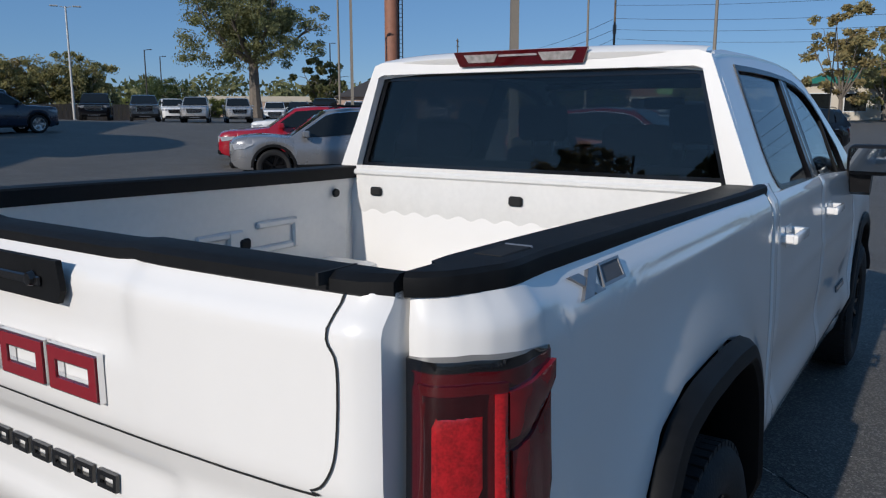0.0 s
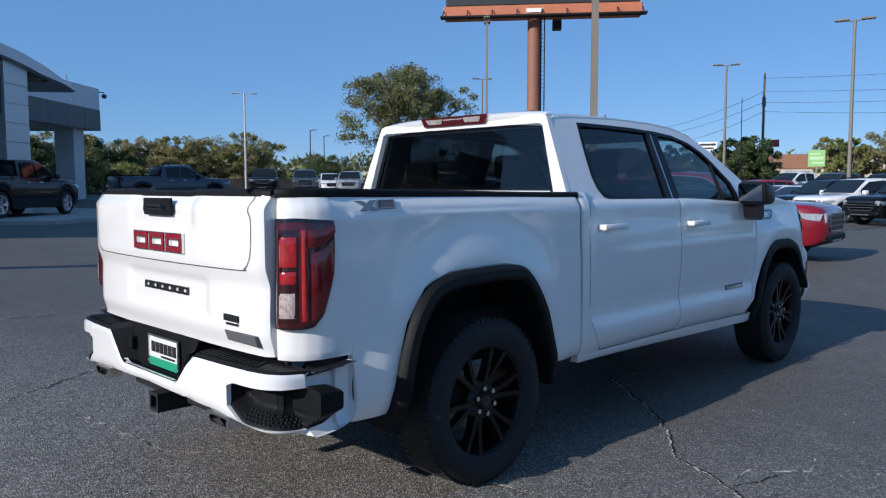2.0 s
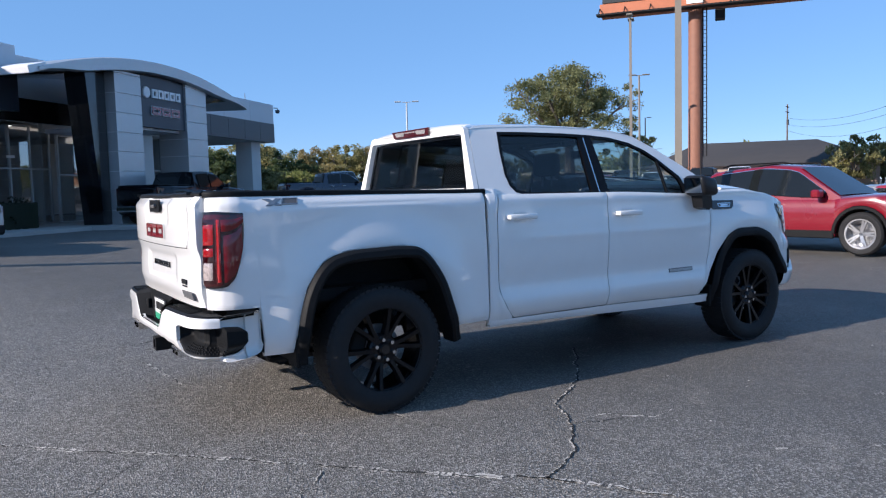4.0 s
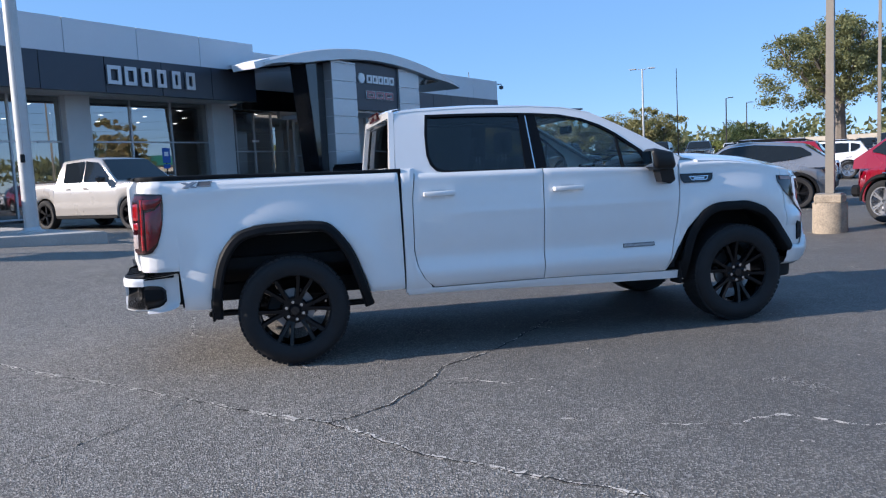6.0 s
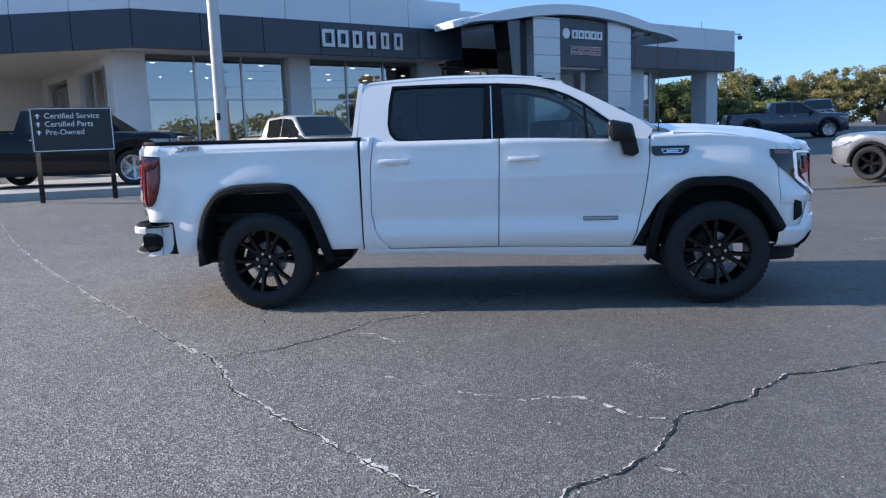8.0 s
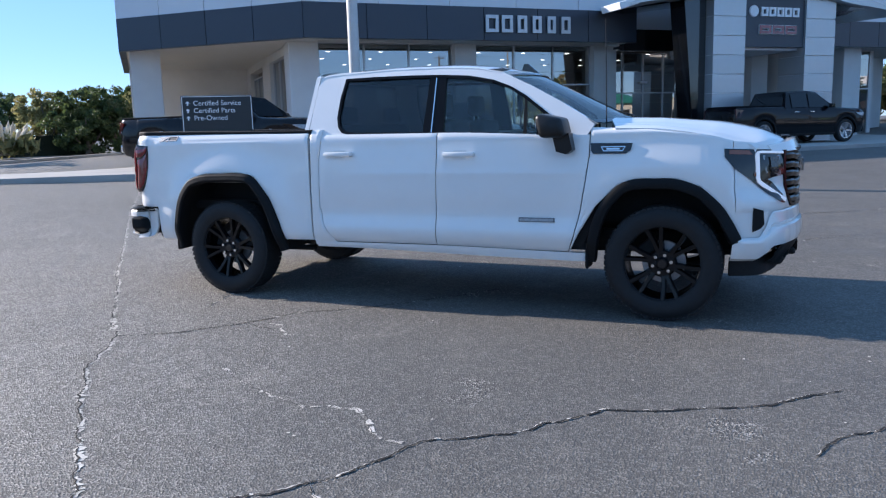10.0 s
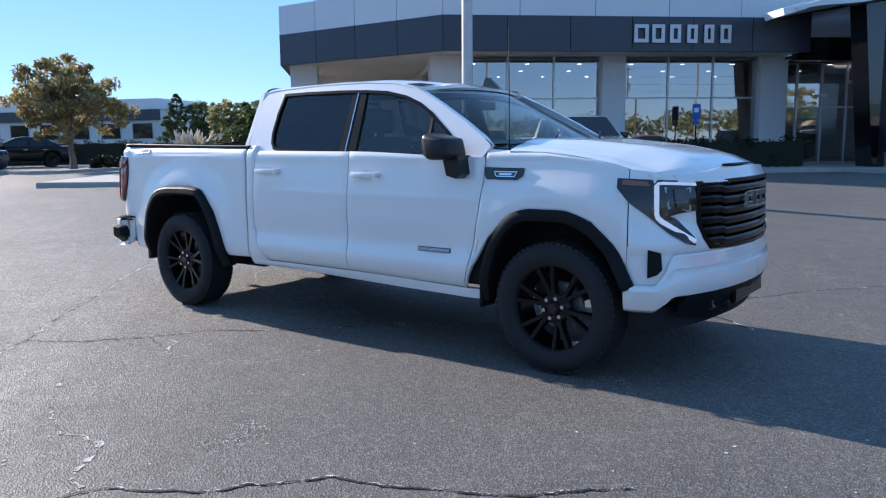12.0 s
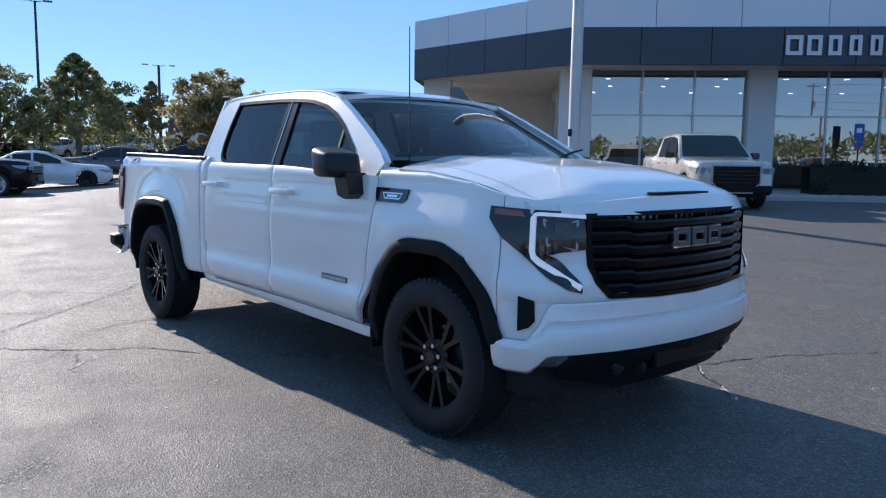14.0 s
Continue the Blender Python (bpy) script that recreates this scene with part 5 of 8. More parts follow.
    a = [bm.verts.new((-1.250 if abs(y) < 0.43 else -1.235, y, z)) for y, z in mouth]
    b = [bm.verts.new((-1.165, y, z)) for y, z in throat]
    for n in range(7):
        bm.faces.new((a[n], a[n + 1], b[n + 1], b[n]))
    bm.faces.new(b)
    for y in (-0.325, 0.325):
        box(bm, -1.20, -1.17, y - 0.022, y + 0.022, 0.66, 0.73, 0.008)
    part("plate_recess", bm, M_TRIM, RB, "", 20)
    P = new("dealer_plate")
    P.parent = T
    P.matrix_basis = pose(-0.004, -0.02, 0.012)
    P["label"] = "white dealer plate with green foot and dark bars"
    M_PLATE = mat("plate_white", (0.7, 0.7, 0.68), 0.4)
    M_GREEN = mat("plate_green", (0.03, 0.30, 0.16), 0.4)
    part("plate_sheet", nbox(-1.172, -1.166, -0.155, 0.155, 0.60, 0.752, 0.004), M_PLATE, P)
    part("plate_foot", nbox(-1.176, -1.172, -0.148, 0.148, 0.606, 0.645, 0.001), M_GREEN, P)
    part("plate_frame", ring_bm([(-0.16, 0.596), (0.16, 0.596), (0.16, 0.757), (-0.16, 0.757)], [(-0.15, 0.606), (0.15, 0.606), (0.15, 0.747), (-0.15, 0.747)], lambda y, z, d: Vector((-1.178 - d, y, z)), 0.006), M_CHROME, P)
    for i in range(6):
        part("plate_bar", nbox(-1.1755, -1.172, -0.13 + i * 0.0445, -0.095 + i * 0.0445, 0.672, 0.722), M_DARK, P)
    part("plate_subtext", glyph_blocks(bmesh.new(), -0.12, 0.03, 0.652, 0.662, 9, lambda y, z, d: Vector((-1.173 - d, y, z)), 0.002, 0.3), M_DARK, P)
    bm = bmesh.new()
    tube(bm, [(-1.02, 0, 0.46), (-1.20, 0, 0.46)], 0.0, 4, False)
    bm = ring_bm([(-0.045, 0.415), (0.045, 0.415), (0.045, 0.505), (-0.045, 0.505)], [(-0.03, 0.43), (0.03, 0.43), (0.03, 0.49), (-0.03, 0.49)], lambda y, z, d: Vector((-1.225 - d, y, z)), 0.2)
    box(bm, -1.08, -1.0, -0.55, 0.55, 0.43, 0.50, 0.01)
    part("hitch_receiver", bm, M_DARK, T)
    both("exhaust_tip", lambda: ring_bm([(-0.70, 0.478), (-0.54, 0.478), (-0.53, 0.532), (-0.71, 0.532)], [(-0.688, 0.488), (-0.552, 0.488), (-0.545, 0.522), (-0.697, 0.522)], lambda y, z, d: Vector((-1.225 - d * 0.5, y, z)), 0.14), M_CHROME, T, "chrome rectangular exhaust tip")

    # underbody
    bm = bmesh.new()
    for sg in (-1, 1):
        box(bm, -1.05, 4.45, sg * 0.46 - 0.05, sg * 0.46 + 0.05, 0.46, 0.60, 0.01)
        box(bm, -0.65, 0.65, sg * 0.62 - 0.04, sg * 0.62 + 0.04, 0.36, 0.40, 0.01)
        tube(bm, [(-0.25, sg * 0.40, 0.40), (-0.18, sg * 0.42, 0.80)], 0.03, 8)
    tube(bm, [(0, -0.88, 0.42), (0, 0.88, 0.42)], 0.045, 10)
    lathe(bm, [(0, -0.14), (0.12, -0.1), (0.16, 0.0), (0.12, 0.1), (0, 0.14)], 16, "y", (0, 0.05, 0.42))
    tube(bm, [(0, 0, 0.42), (1.9, 0, 0.50)], 0.05, 8)
    tube(bm, [(3.747, -0.85, 0.42), (3.747, 0.85, 0.42)], 0.035, 8)
    box(bm, 1.0, 2.2, -0.40, 0.0, 0.38, 0.60, 0.05)
    box(bm, 2.5, 4.3, -0.40, 0.40, 0.40, 0.80, 0.05)
    box(bm, 0.9, 3.2, -0.93, 0.93, 0.50, 0.56)
    box(bm, -1.05, 0.85, -0.78, 0.78, 0.74, 0.82)
    box(bm, 3.15, 4.50, -0.55, 0.55, 0.80, 1.20)
    part("underbody", bm, M_DARK, T, "dark frame, axles and tanks")
    both("inner_flank", lambda: panel(k(-1.02), k(4.15), lambda s: max(0.52, ARCH_R(s) + 0.03 if -0.62 < s < 0.62 else 0, ARCH_F(s) + 0.03 if s > 3.1 else 0), k(1.22), 90, 4, off=-0.045, thick=0.01), M_DARK, T)
    part("rear_cavity", nbox(-1.06, -1.04, -0.9, 0.9, 0.55, 0.82), M_DARK, T)

    # cabin inside
    bm = bmesh.new()
    box(bm, 0.90, 3.25, -0.90, 0.90, 0.56, 0.60)
    part("cabin_floor", bm, M_SEAT, T)
    both("door_card", lambda: nbox(0.95, 3.2, -0.925, -0.885, 0.6, 1.37, 0.02), M_GREYTRIM, T)
    part("dashboard", nbox(2.85, 3.30, -0.86, 0.86, 0.95, 1.385, 0.08, seg=3), M_SEAT, T)
    part("dash_screen", nbox(2.80, 2.84, -0.16, 0.16, 1.24, 1.41, 0.01), M_GLOSSBLK, T)
    bm = bmesh.new()
    for i in range(24):
        a, b = 2 * math.pi * i / 24, 2 * math.pi * (i + 1) / 24
        tube(bm, [(2.68 + 0.06 * math.sin(a), 0.42 + 0.19 * math.cos(a), 1.28 + 0.18 * math.sin(a)), (2.68 + 0.06 * math.sin(b), 0.42 + 0.19 * math.cos(b), 1.28 + 0.18 * math.sin(b))], 0.016, 6, False)
    tube(bm, [(2.70, 0.24, 1.28), (2.72, 0.60, 1.28)], 0.02, 6)
    part("steering_wheel", bm, M_SEAT, T)
    for x, y in ((1.95, -0.42), (1.95, 0.42)):
        seat = new("front_seat")
        seat.parent = T
        part("cushion", nbox(x - 0.05, x + 0.48, y - 0.26, y + 0.26, 0.80, 0.98, 0.06, seg=3), M_SEAT, seat)
        part("backrest", nbox(x - 0.18, x - 0.02, y - 0.25, y + 0.25, 0.92, 1.50, 0.06, m=Matrix.Translation((0.10, 0, 0)) @ Matrix.Shear("XZ", 4, (0, 0)), seg=3), M_SEAT, seat)
        part("headrest", nbox(x - 0.13, x - 0.03, y - 0.14, y + 0.14, 1.53, 1.72, 0.04, seg=3), M_SEAT, seat)
        bm = bmesh.new()
        for dy in (-0.06, 0.06):
            tube(bm, [(x - 0.08, y + dy, 1.45), (x - 0.08, y + dy, 1.56)], 0.008, 6)
        part("headrest_posts", bm, M_STEEL, seat)
    bench = new("rear_bench")
    bench.parent = T
    part("cushion", nbox(1.00, 1.50, -0.72, 0.72, 0.80, 0.98, 0.06, seg=3), M_SEAT, bench)
    part("backrest", nbox(0.90, 1.03, -0.74, 0.74, 0.92, 1.48, 0.05, seg=3), M_SEAT, bench)
    for y in (-0.45, 0.45):
        part("headrest", nbox(0.91, 1.0, y - 0.14, y + 0.14, 1.49, 1.64, 0.04, seg=3), M_SEAT, bench)
    part("inner_mirror", nbox(2.60, 2.64, -0.12, 0.12, 1.70, 1.77, 0.012), M_SEAT, T)
    part("headliner", nbox(0.92, 2.5, -0.70, 0.70, 1.868, 1.88), M_GREYTRIM, T)
    return T


build_truck()


# ---- dealership ----
M_BWHITE = mat("white_metal_panel", (0.66, 0.67, 0.69), 0.5, var=0.03, scale=0.8, rand=0.02)
M_BGREY = mat("dark_grey_panel", (0.030, 0.037, 0.052), 0.35, var=0.06, scale=0.7, rand=0.08)
M_BBLACK = mat("black_panel", (0.007, 0.007, 0.009), 0.12, var=0.15, coat=0.5)
M_STUCCO = mat("pale_stucco", (0.62, 0.61, 0.59), 0.85, var=0.05, scale=2, bump=0.3, bscale=90)
M_SOFFIT = mat("soffit_panel", (0.60, 0.57, 0.50), 0.7, var=0.04, scale=1.5)
M_ALU = mat("aluminium_mullion", (0.45, 0.46, 0.47), 0.4, metal=0.7, var=0.05)
M_SILVER = mat("silver_composite", (0.50, 0.51, 0.52), 0.35, metal=0.5, var=0.03, rand=0.04)
M_SHOPGLASS = glass("shop_glass", (0.55, 0.60, 0.60), 0.30)
M_CONCRETE = mat("pale_concrete", (0.36, 0.345, 0.32), 0.85, var=0.14, scale=1.2, bump=0.3, bscale=60)
M_FLOORTILE = mat("showroom_floor", (0.22, 0.21, 0.20), 0.3, var=0.08)
M_INWALL = mat("showroom_wall", (0.52, 0.49, 0.45), 0.8, var=0.08, scale=0.6)
M_LAMP = glow("downlight", (1.0, 0.93, 0.82), 2.6)
M_LETTER = mat("brushed_letter", (0.46, 0.46, 0.47), 0.35, metal=0.6, var=0.05)
M_SIGNWHITE = mat("sign_white", (0.82, 0.82, 0.82), 0.45)
ZF = 0.50      # floor level of the building


def bpart(name, bm, material, parent, label="", smooth=None):
    return part(name, bm, material, parent, label, smooth)


def wall_pieces(parent, name, a, b, z0, z1, thick, n, material, gap=0.012):
    """Cladding panels between two plan points, side by side with open joints."""
    a, b = Vector((*a, 0)), Vector((*b, 0))
    d = (b - a).normalized()
    inn = Vector((-d.y, d.x, 0)) * thick
    for i in range(n):
        p, q = a.lerp(b, i / n) + d * gap, a.lerp(b, (i + 1) / n) - d * gap
        bm = bmesh.new()
        prism(bm, [(0, z0), ((q - p).length, z0), ((q - p).length, z1), (0, z1)], lambda u, z, t: p + d * u + inn * (t / thick) + Vector((0, 0, z)), thick)
        bpart(name, bm, material, parent)


def window_bay(parent, a, b, z0, z1, cols, rows):
    """A glazed bay: panes, mullions and transoms between two plan points."""
    a, b = Vector((*a, 0)), Vector((*b, 0))
    d = (b - a).normalized()
    n = Vector((d.y, -d.x, 0))
    L = (b - a).length
    W = new("window")
    W.parent = parent
    zs = [z0] + [z0 + (z1 - z0) * r for r in rows] + [z1]
    for i in range(cols):
        for z_a, z_b in zip(zs, zs[1:]):
            u0, u1 = L * i / cols + 0.03, L * (i + 1) / cols - 0.03
            tilt = random.uniform(-0.012, 0.012)
            bm = bmesh.new()
            vs = [bm.verts.new(a + d * u + n * t + Vector((0, 0, z))) for u, z, t in ((u0, z_a + 0.03, 0), (u1, z_a + 0.03, tilt), (u1, z_b - 0.03, tilt), (u0, z_b - 0.03, 0))]
            bm.faces.new(vs)
            pane = bpart("pane", bm, M_SHOPGLASS, W)
            pane.visible_shadow = False
    for i in range(cols + 1):
        u = L * i / cols
        bm = bmesh.new()
        prism(bm, [(u - 0.035, z0), (u + 0.035, z0), (u + 0.035, z1), (u - 0.035, z1)], lambda uu, z, t: a + d * uu + n * (0.05 - t) + Vector((0, 0, z)), 0.12)
        bpart("mullion", bm, M_ALU, W)
    for z in zs:
        bm = bmesh.new()
        prism(bm, [(0, z - 0.03), (L, z - 0.03), (L, z + 0.03), (0, z + 0.03)], lambda uu, zz, t: a + d * uu + n * (0.045 - t) + Vector((0, 0, zz)), 0.10)
        bpart("transom", bm, M_ALU, W)
    return W


def build_dealership():
    B = thing("dealership_building", "single-storey car dealership with white parapet, dark fascia and glass front", "building", B_MAT)
    bend, left = (4.1, 0.0), (-1.8, 5.25)
    end = 17.45
    # fascia and parapet, main front and angled front
    wall_pieces(B, "fascia_panel", bend, (end, 0), 4.57, 5.75, 0.25, 6, M_BGREY)
    wall_pieces(B, "fascia_panel", left, bend, 4.57, 5.75, 0.25, 4, M_BGREY)
    wall_pieces(B, "parapet_panel", bend, (end, 0.03), 5.755, 6.85, 0.25, 5, M_BWHITE)
    wall_pieces(B, "parapet_panel", (left[0], left[1] + 0.03), (bend[0], 0.03), 5.755, 6.85, 0.25, 4, M_BWHITE)
    wall_pieces(B, "fascia_panel", (-1.8, 16.0), left, 4.57, 5.75, 0.25, 4, M_BGREY)
    wall_pieces(B, "parapet_panel", (-1.77, 16.0), (-1.77, left[1]), 5.755, 6.85, 0.25, 4, M_BWHITE)
    bm = bmesh.new()
    vs = [(-1.6, 16), (-1.6, 5.3), (4.15, 0.2), (end, 0.2), (end, 16)]
    prism(bm, vs, lambda x, y, t: Vector((x, y, 4.62 + t)), 0.08)
    bpart("soffit", bm, M_SOFFIT, B, "cream slatted soffit")
    bm = bmesh.new()
    for i in range(60):
        y = 0.3 + i * 0.25
        x0 = 4.15 - (y - 0.2) * 1.13 + 0.1 if y < 5.3 else -1.5
        box(bm, max(x0, -1.5), end, y, y + 0.02, 4.612, 4.62)
    bpart("soffit_joints", bm, M_STUCCO, B)
    bm = bmesh.new()
    prism(bm, vs, lambda x, y, t: Vector((x, y, 6.5 + t)), 0.1)
    bpart("roof", bm, M_CONCRETE, B)
    # columns and glazing under the canopy
    glass_y = 2.0
    for s0, s1 in ((3.85, 4.95), (10.27, 11.18), (16.52, 17.62)):
        bpart("column", nbox(s0, s1, glass_y - 0.35, glass_y + 0.6, ZF - 0.3, 4.62, 0.02), M_STUCCO, B, "white stucco column")
    window_bay(B, (4.95, glass_y), (10.27, glass_y), ZF, 4.62, 3, (0.62,))
    window_bay(B, (11.18, glass_y), (16.52, glass_y), ZF, 4.62, 3, (0.62,))
    bpart("column", nbox(-1.45, -0.35, 5.6, 6.6, ZF - 0.3, 4.62, 0.02), M_STUCCO, B, "white stucco column")
    # side of the showroom under the deep canopy
    window_bay(B, (4.2, 7.0), (4.2, 2.6), ZF, 4.3, 3, (0.45, ))
    bpart("side_wall", nbox(4.0, 4.4, 7.0, 9.0, ZF - 0.3, 4.62), M_STUCCO, B)
    window_bay(B, (4.2, 13.0), (4.2, 9.0), 1.6, 4.0, 3, (0.5,))
    bpart("side_wall", nbox(4.0, 4.4, 13.0, 16.0, ZF - 0.3, 4.62), M_STUCCO, B)
    bpart("side_wall", nbox(4.0, 4.4, 9.0, 13.0, ZF - 0.3, 1.6), M_STUCCO, B)
    bpart("side_wall", nbox(4.0, 4.4, 2.6, 16.0, 4.3, 4.615), M_STUCCO, B)
    bpart("canopy_end_wall", nbox(-1.55, 4.0, 14.2, 14.5, ZF - 0.3, 4.615), M_STUCCO, B, "cream wall closing the canopy")
    bpart("column", nbox(-1.45, -0.35, 10.6, 11.6, ZF - 0.3, 4.62, 0.02), M_STUCCO, B, "white stucco column")
    # inside
    bpart("showroom_floor", nbox(4.4, 40.0, 2.1, 14.0, ZF - 0.2, ZF), M_FLOORTILE, B)
    bpart("back_wall", nbox(4.4, 40.0, 14.0, 14.3, ZF, 6.4), M_INWALL, B)
    bpart("showroom_ceiling", nbox(4.4, 30.0, 2.1, 14.0, 4.45, 4.55), M_INWALL, B)
    for i in range(8):
        for j in range(3):
            bpart("downlight", nbox(5.6 + i * 2.1 + 0.4 * (j % 2), 5.74 + i * 2.1 + 0.4 * (j % 2), 3.2 + j * 2.9, 3.34 + j * 2.9, 4.43, 4.452), M_LAMP, B)
    for s0, y0 in ((7.0, 8.0), (13.5, 9.5), (19.5, 8.0)):
        bpart("inner_partition", nbox(s0, s0 + 2.6, y0, y0 + 0.2, ZF, 3.6), M_INWALL, B)
    # entrance recess
    bpart("recess_fascia", nbox(end, 21.0, 0.9, 1.2, 4.35, 5.2), M_BBLACK, B, "gloss black fascia")
    bpart("recess_parapet", nbox(end, 21.0, 0.93, 1.23, 5.2, 6.75), M_BWHITE, B)
    bpart("recess_parapet", nbox(21.0, 30.0, 1.3, 1.6, 5.95, 6.75), M_BWHITE, B)
    bpart("recess_soffit", nbox(end, 20.3, 1.2, 3.0, 4.45, 4.55), M_BBLACK, B)
    window_bay(B, (17.62, 2.8), (21.9, 2.8), ZF, 4.45, 4, (0.56,))
    bpart("number_bar", nbox(19.55, 19.95, 2.70, 2.72, 3.12, 3.22), M_SIGNWHITE, B)
    # entrance tower
    bpart("tower_side", prism(bmesh.new(), [(17.75, 5.95), (18.75, 5.95), (18.75, ZF - 0.3), (18.35, ZF - 0.3)], lambda x, z, t: Vector((x, -2.5 + t, z)), 0.85), M_BBLACK, B, "gloss black slanted side wall")
    bpart("tower_side", nbox(24.8, 25.0, -2.2, 1.3, 4.2, 6.0), M_BBLACK, B)
    for s0, s1 in ((18.78, 20.28), (23.25, 24.78)):
        z = ZF - 0.2
        i = 0
        bpart("column_core", nbox(s0 + 0.03, s1 - 0.03, -2.86, -1.6, ZF - 0.3, 6.0), M_SIGNWHITE, B)
        while z < 6.0:
            bpart("cladding_panel", nbox(s0, s1, -2.9, -1.55, z + 0.012, min(z + 0.705, 6.05) - 0.012, 0.004), M_SILVER, B)
            z += 0.705
    bpart("sign_panel", nbox(20.28, 23.25, -2.80, -2.5, 4.15, 6.1), M_BGREY, B, "dark grey sign panel")
    bpart("tower_lintel", nbox(20.28, 23.25, -2.5, 1.5, 4.05, 4.2), M_BWHITE, B)
    bpart("tower_back", nbox(20.28, 23.25, 1.6, 1.8, 4.1, 6.0), M_INWALL, B)
    window_bay(B, (21.9, 2.4), (24.9, 2.4), ZF, 4.1, 2, (0.55,))
    bpart("inner_column", nbox(23.5, 24.4, 0.2, 1.1, ZF - 0.3, 4.2, 0.02), M_STUCCO, B)
    bm = bmesh.new()
    lathe(bm, [(0, -0.03), (0.20, -0.03), (0.22, 0.0), (0.22, 0.05)], 24, "y", (20.72, -2.83, 5.46))
    bpart("round_emblem", bm, M_SIGNWHITE, B, "round white emblem", 30)
    for i in range(5):
        x0 = 21.02 + i * 0.386
        bpart("upper_sign_frame", glyph_rings(bmesh.new(), x0, x0 + 0.386, 5.28, 5.62, 1, lambda x, z, t: Vector((x, -2.81 - t, z)), 0.06, 0.085, 0.16), M_SIGNWHITE, B, "white sign frame")
    for i in range(3):
        x0 = 20.95 + i * 0.633
        mark = bpart("lower_sign_frame", glyph_rings(bmesh.new(), x0, x0 + 0.633, 4.62, 4.96, 1, lambda x, z, t: Vector((x, -2.81 - t, z)), 0.05, 0.13, 0.08), M_SIGNWHITE, B, "white-edged sign frame")
        bpart("frame_face", glyph_rings(bmesh.new(), x0 + 0.012, x0 + 0.621, 4.632, 4.948, 1, lambda x, z, t: Vector((x, -2.862 - t, z)), 0.012, 0.106, 0.08), M_REDBADGE, mark, "dark red face")

    # arched canopy
    def arch_z(s):
        return 6.58 - 1.02 * ((s - 21.45) / 6.5) ** 2

    def arch(u, v):
        s = lerp(14.95, 27.95, u)
        th = 0.10 + 0.30 * S(14.95, 17.5, s) * S(27.95, 25.0, s)
        prof = [(-3.15, 0.0), (-3.15, -th), (-2.95, -th - 0.03), (0.6, -th + 0.04), (0.6, 0.03), (-2.95, 0.04), (-3.15, 0.0)]
        p = prof[int(round(v * 6))]
        yy = p[0] + (1.6 * S(16.8, 14.95, s) if p[0] > 0 else 0) * -1.3
        return Vector((s, yy, arch_z(s) + p[1]))
    bm = bmesh.new()
    sheet(bm, arch, 36, 6)
    bpart("arched_canopy", bm, M_SILVER, B, "silver arched entrance canopy", 30)
    bm = bmesh.new()
    sheet(bm, lambda u, v: Vector((lerp(15.6, 27.6, u), lerp(-2.9, 0.5, v), arch_z(lerp(15.6, 27.6, u)) - 0.46 * S(14.95, 17.5, lerp(15.6, 27.6, u)) * S(28.2, 25.0, lerp(15.6, 27.6, u)) - 0.02)), 30, 2)
    bpart("canopy_underside", bm, M_BBLACK, B, "", 30)
    bpart("canopy_tip", nbox(14.55, 15.35, -3.1, -1.9, 5.42, 5.66, 0.02, m=Matrix.Translation((14.95, 0, 5.54)) @ Matrix.Rotation(radians(-16), 4, "Y") @ Matrix.Translation((-14.95, 0, -5.54))), M_SIGNWHITE, B)
    # right wing
    wall_pieces(B, "fascia_panel", (25.0, 1.6), (40.2, 1.6), 4.72, 5.9, 0.25, 8, M_BGREY)
    wall_pieces(B, "parapet_panel", (25.0, 1.63), (40.2, 1.63), 5.905, 7.12, 0.25, 5, M_BWHITE)
    wall_pieces(B, "fascia_panel", (40.2, 1.6), (40.2, 14), 4.72, 5.9, 0.25, 5, M_BGREY)
    wall_pieces(B, "parapet_panel", (40.17, 1.63), (40.17, 14), 5.905, 7.12, 0.25, 4, M_BWHITE)
    bpart("wing_soffit", nbox(25.0, 40.0, 1.8, 8.0, 4.72, 4.80), M_STUCCO, B)
    bpart("wing_roof", nbox(25.0, 40.1, 1.8, 14.0, 6.6, 6.7), M_CONCRETE, B)
    for s0, y0 in ((27.2, 2.3), (31.2, 2.3), (35.0, 5.2), (38.2, 2.2), (38.2, 6.8)):
        bpart("column", nbox(s0, s0 + 1.15, y0, y0 + 1.1, ZF - 0.3, 4.75, 0.02), M_STUCCO, B, "white stucco column")
    window_bay(B, (25.0, 3.4), (34.2, 3.4), ZF, 4.7, 5, (0.55,))
    bpart("wing_end_wall", nbox(34.2, 34.5, 3.4, 12.0, ZF - 0.3, 4.72), M_STUCCO, B)
    C = new("wall_camera")
    C.parent = B
    bm = bmesh.new()
    tube(bm, [(40.2, 1.7, 6.95), (40.55, 1.5, 6.95), (40.55, 1.5, 6.85)], 0.03, 8)
    lathe(bm, [(0, -0.2), (0.12, -0.16), (0.15, -0.05), (0.13, 0.04), (0, 0.06)], 14, "z", (40.55, 1.5, 6.80))
    bpart("camera_dome", bm, M_GREYTRIM, C, "", 30)
    bm = bmesh.new()
    tube(bm, [(37.3, 2.0, 7.1), (37.3, 2.0, 7.55)], 0.025, 6)
    bpart("roof_mast", bm, M_STEEL, B)
    # name over the window: six raised metal frames
    for i in range(6):
        w = 3.72 / 6
        half = (0.26, 0.23, 0.20, 0.19, 0.18, 0.20)[i]
        N_ = new("name_letter_block")
        N_.parent = B
        bm = bmesh.new()
        s0 = 10.76 + i * w
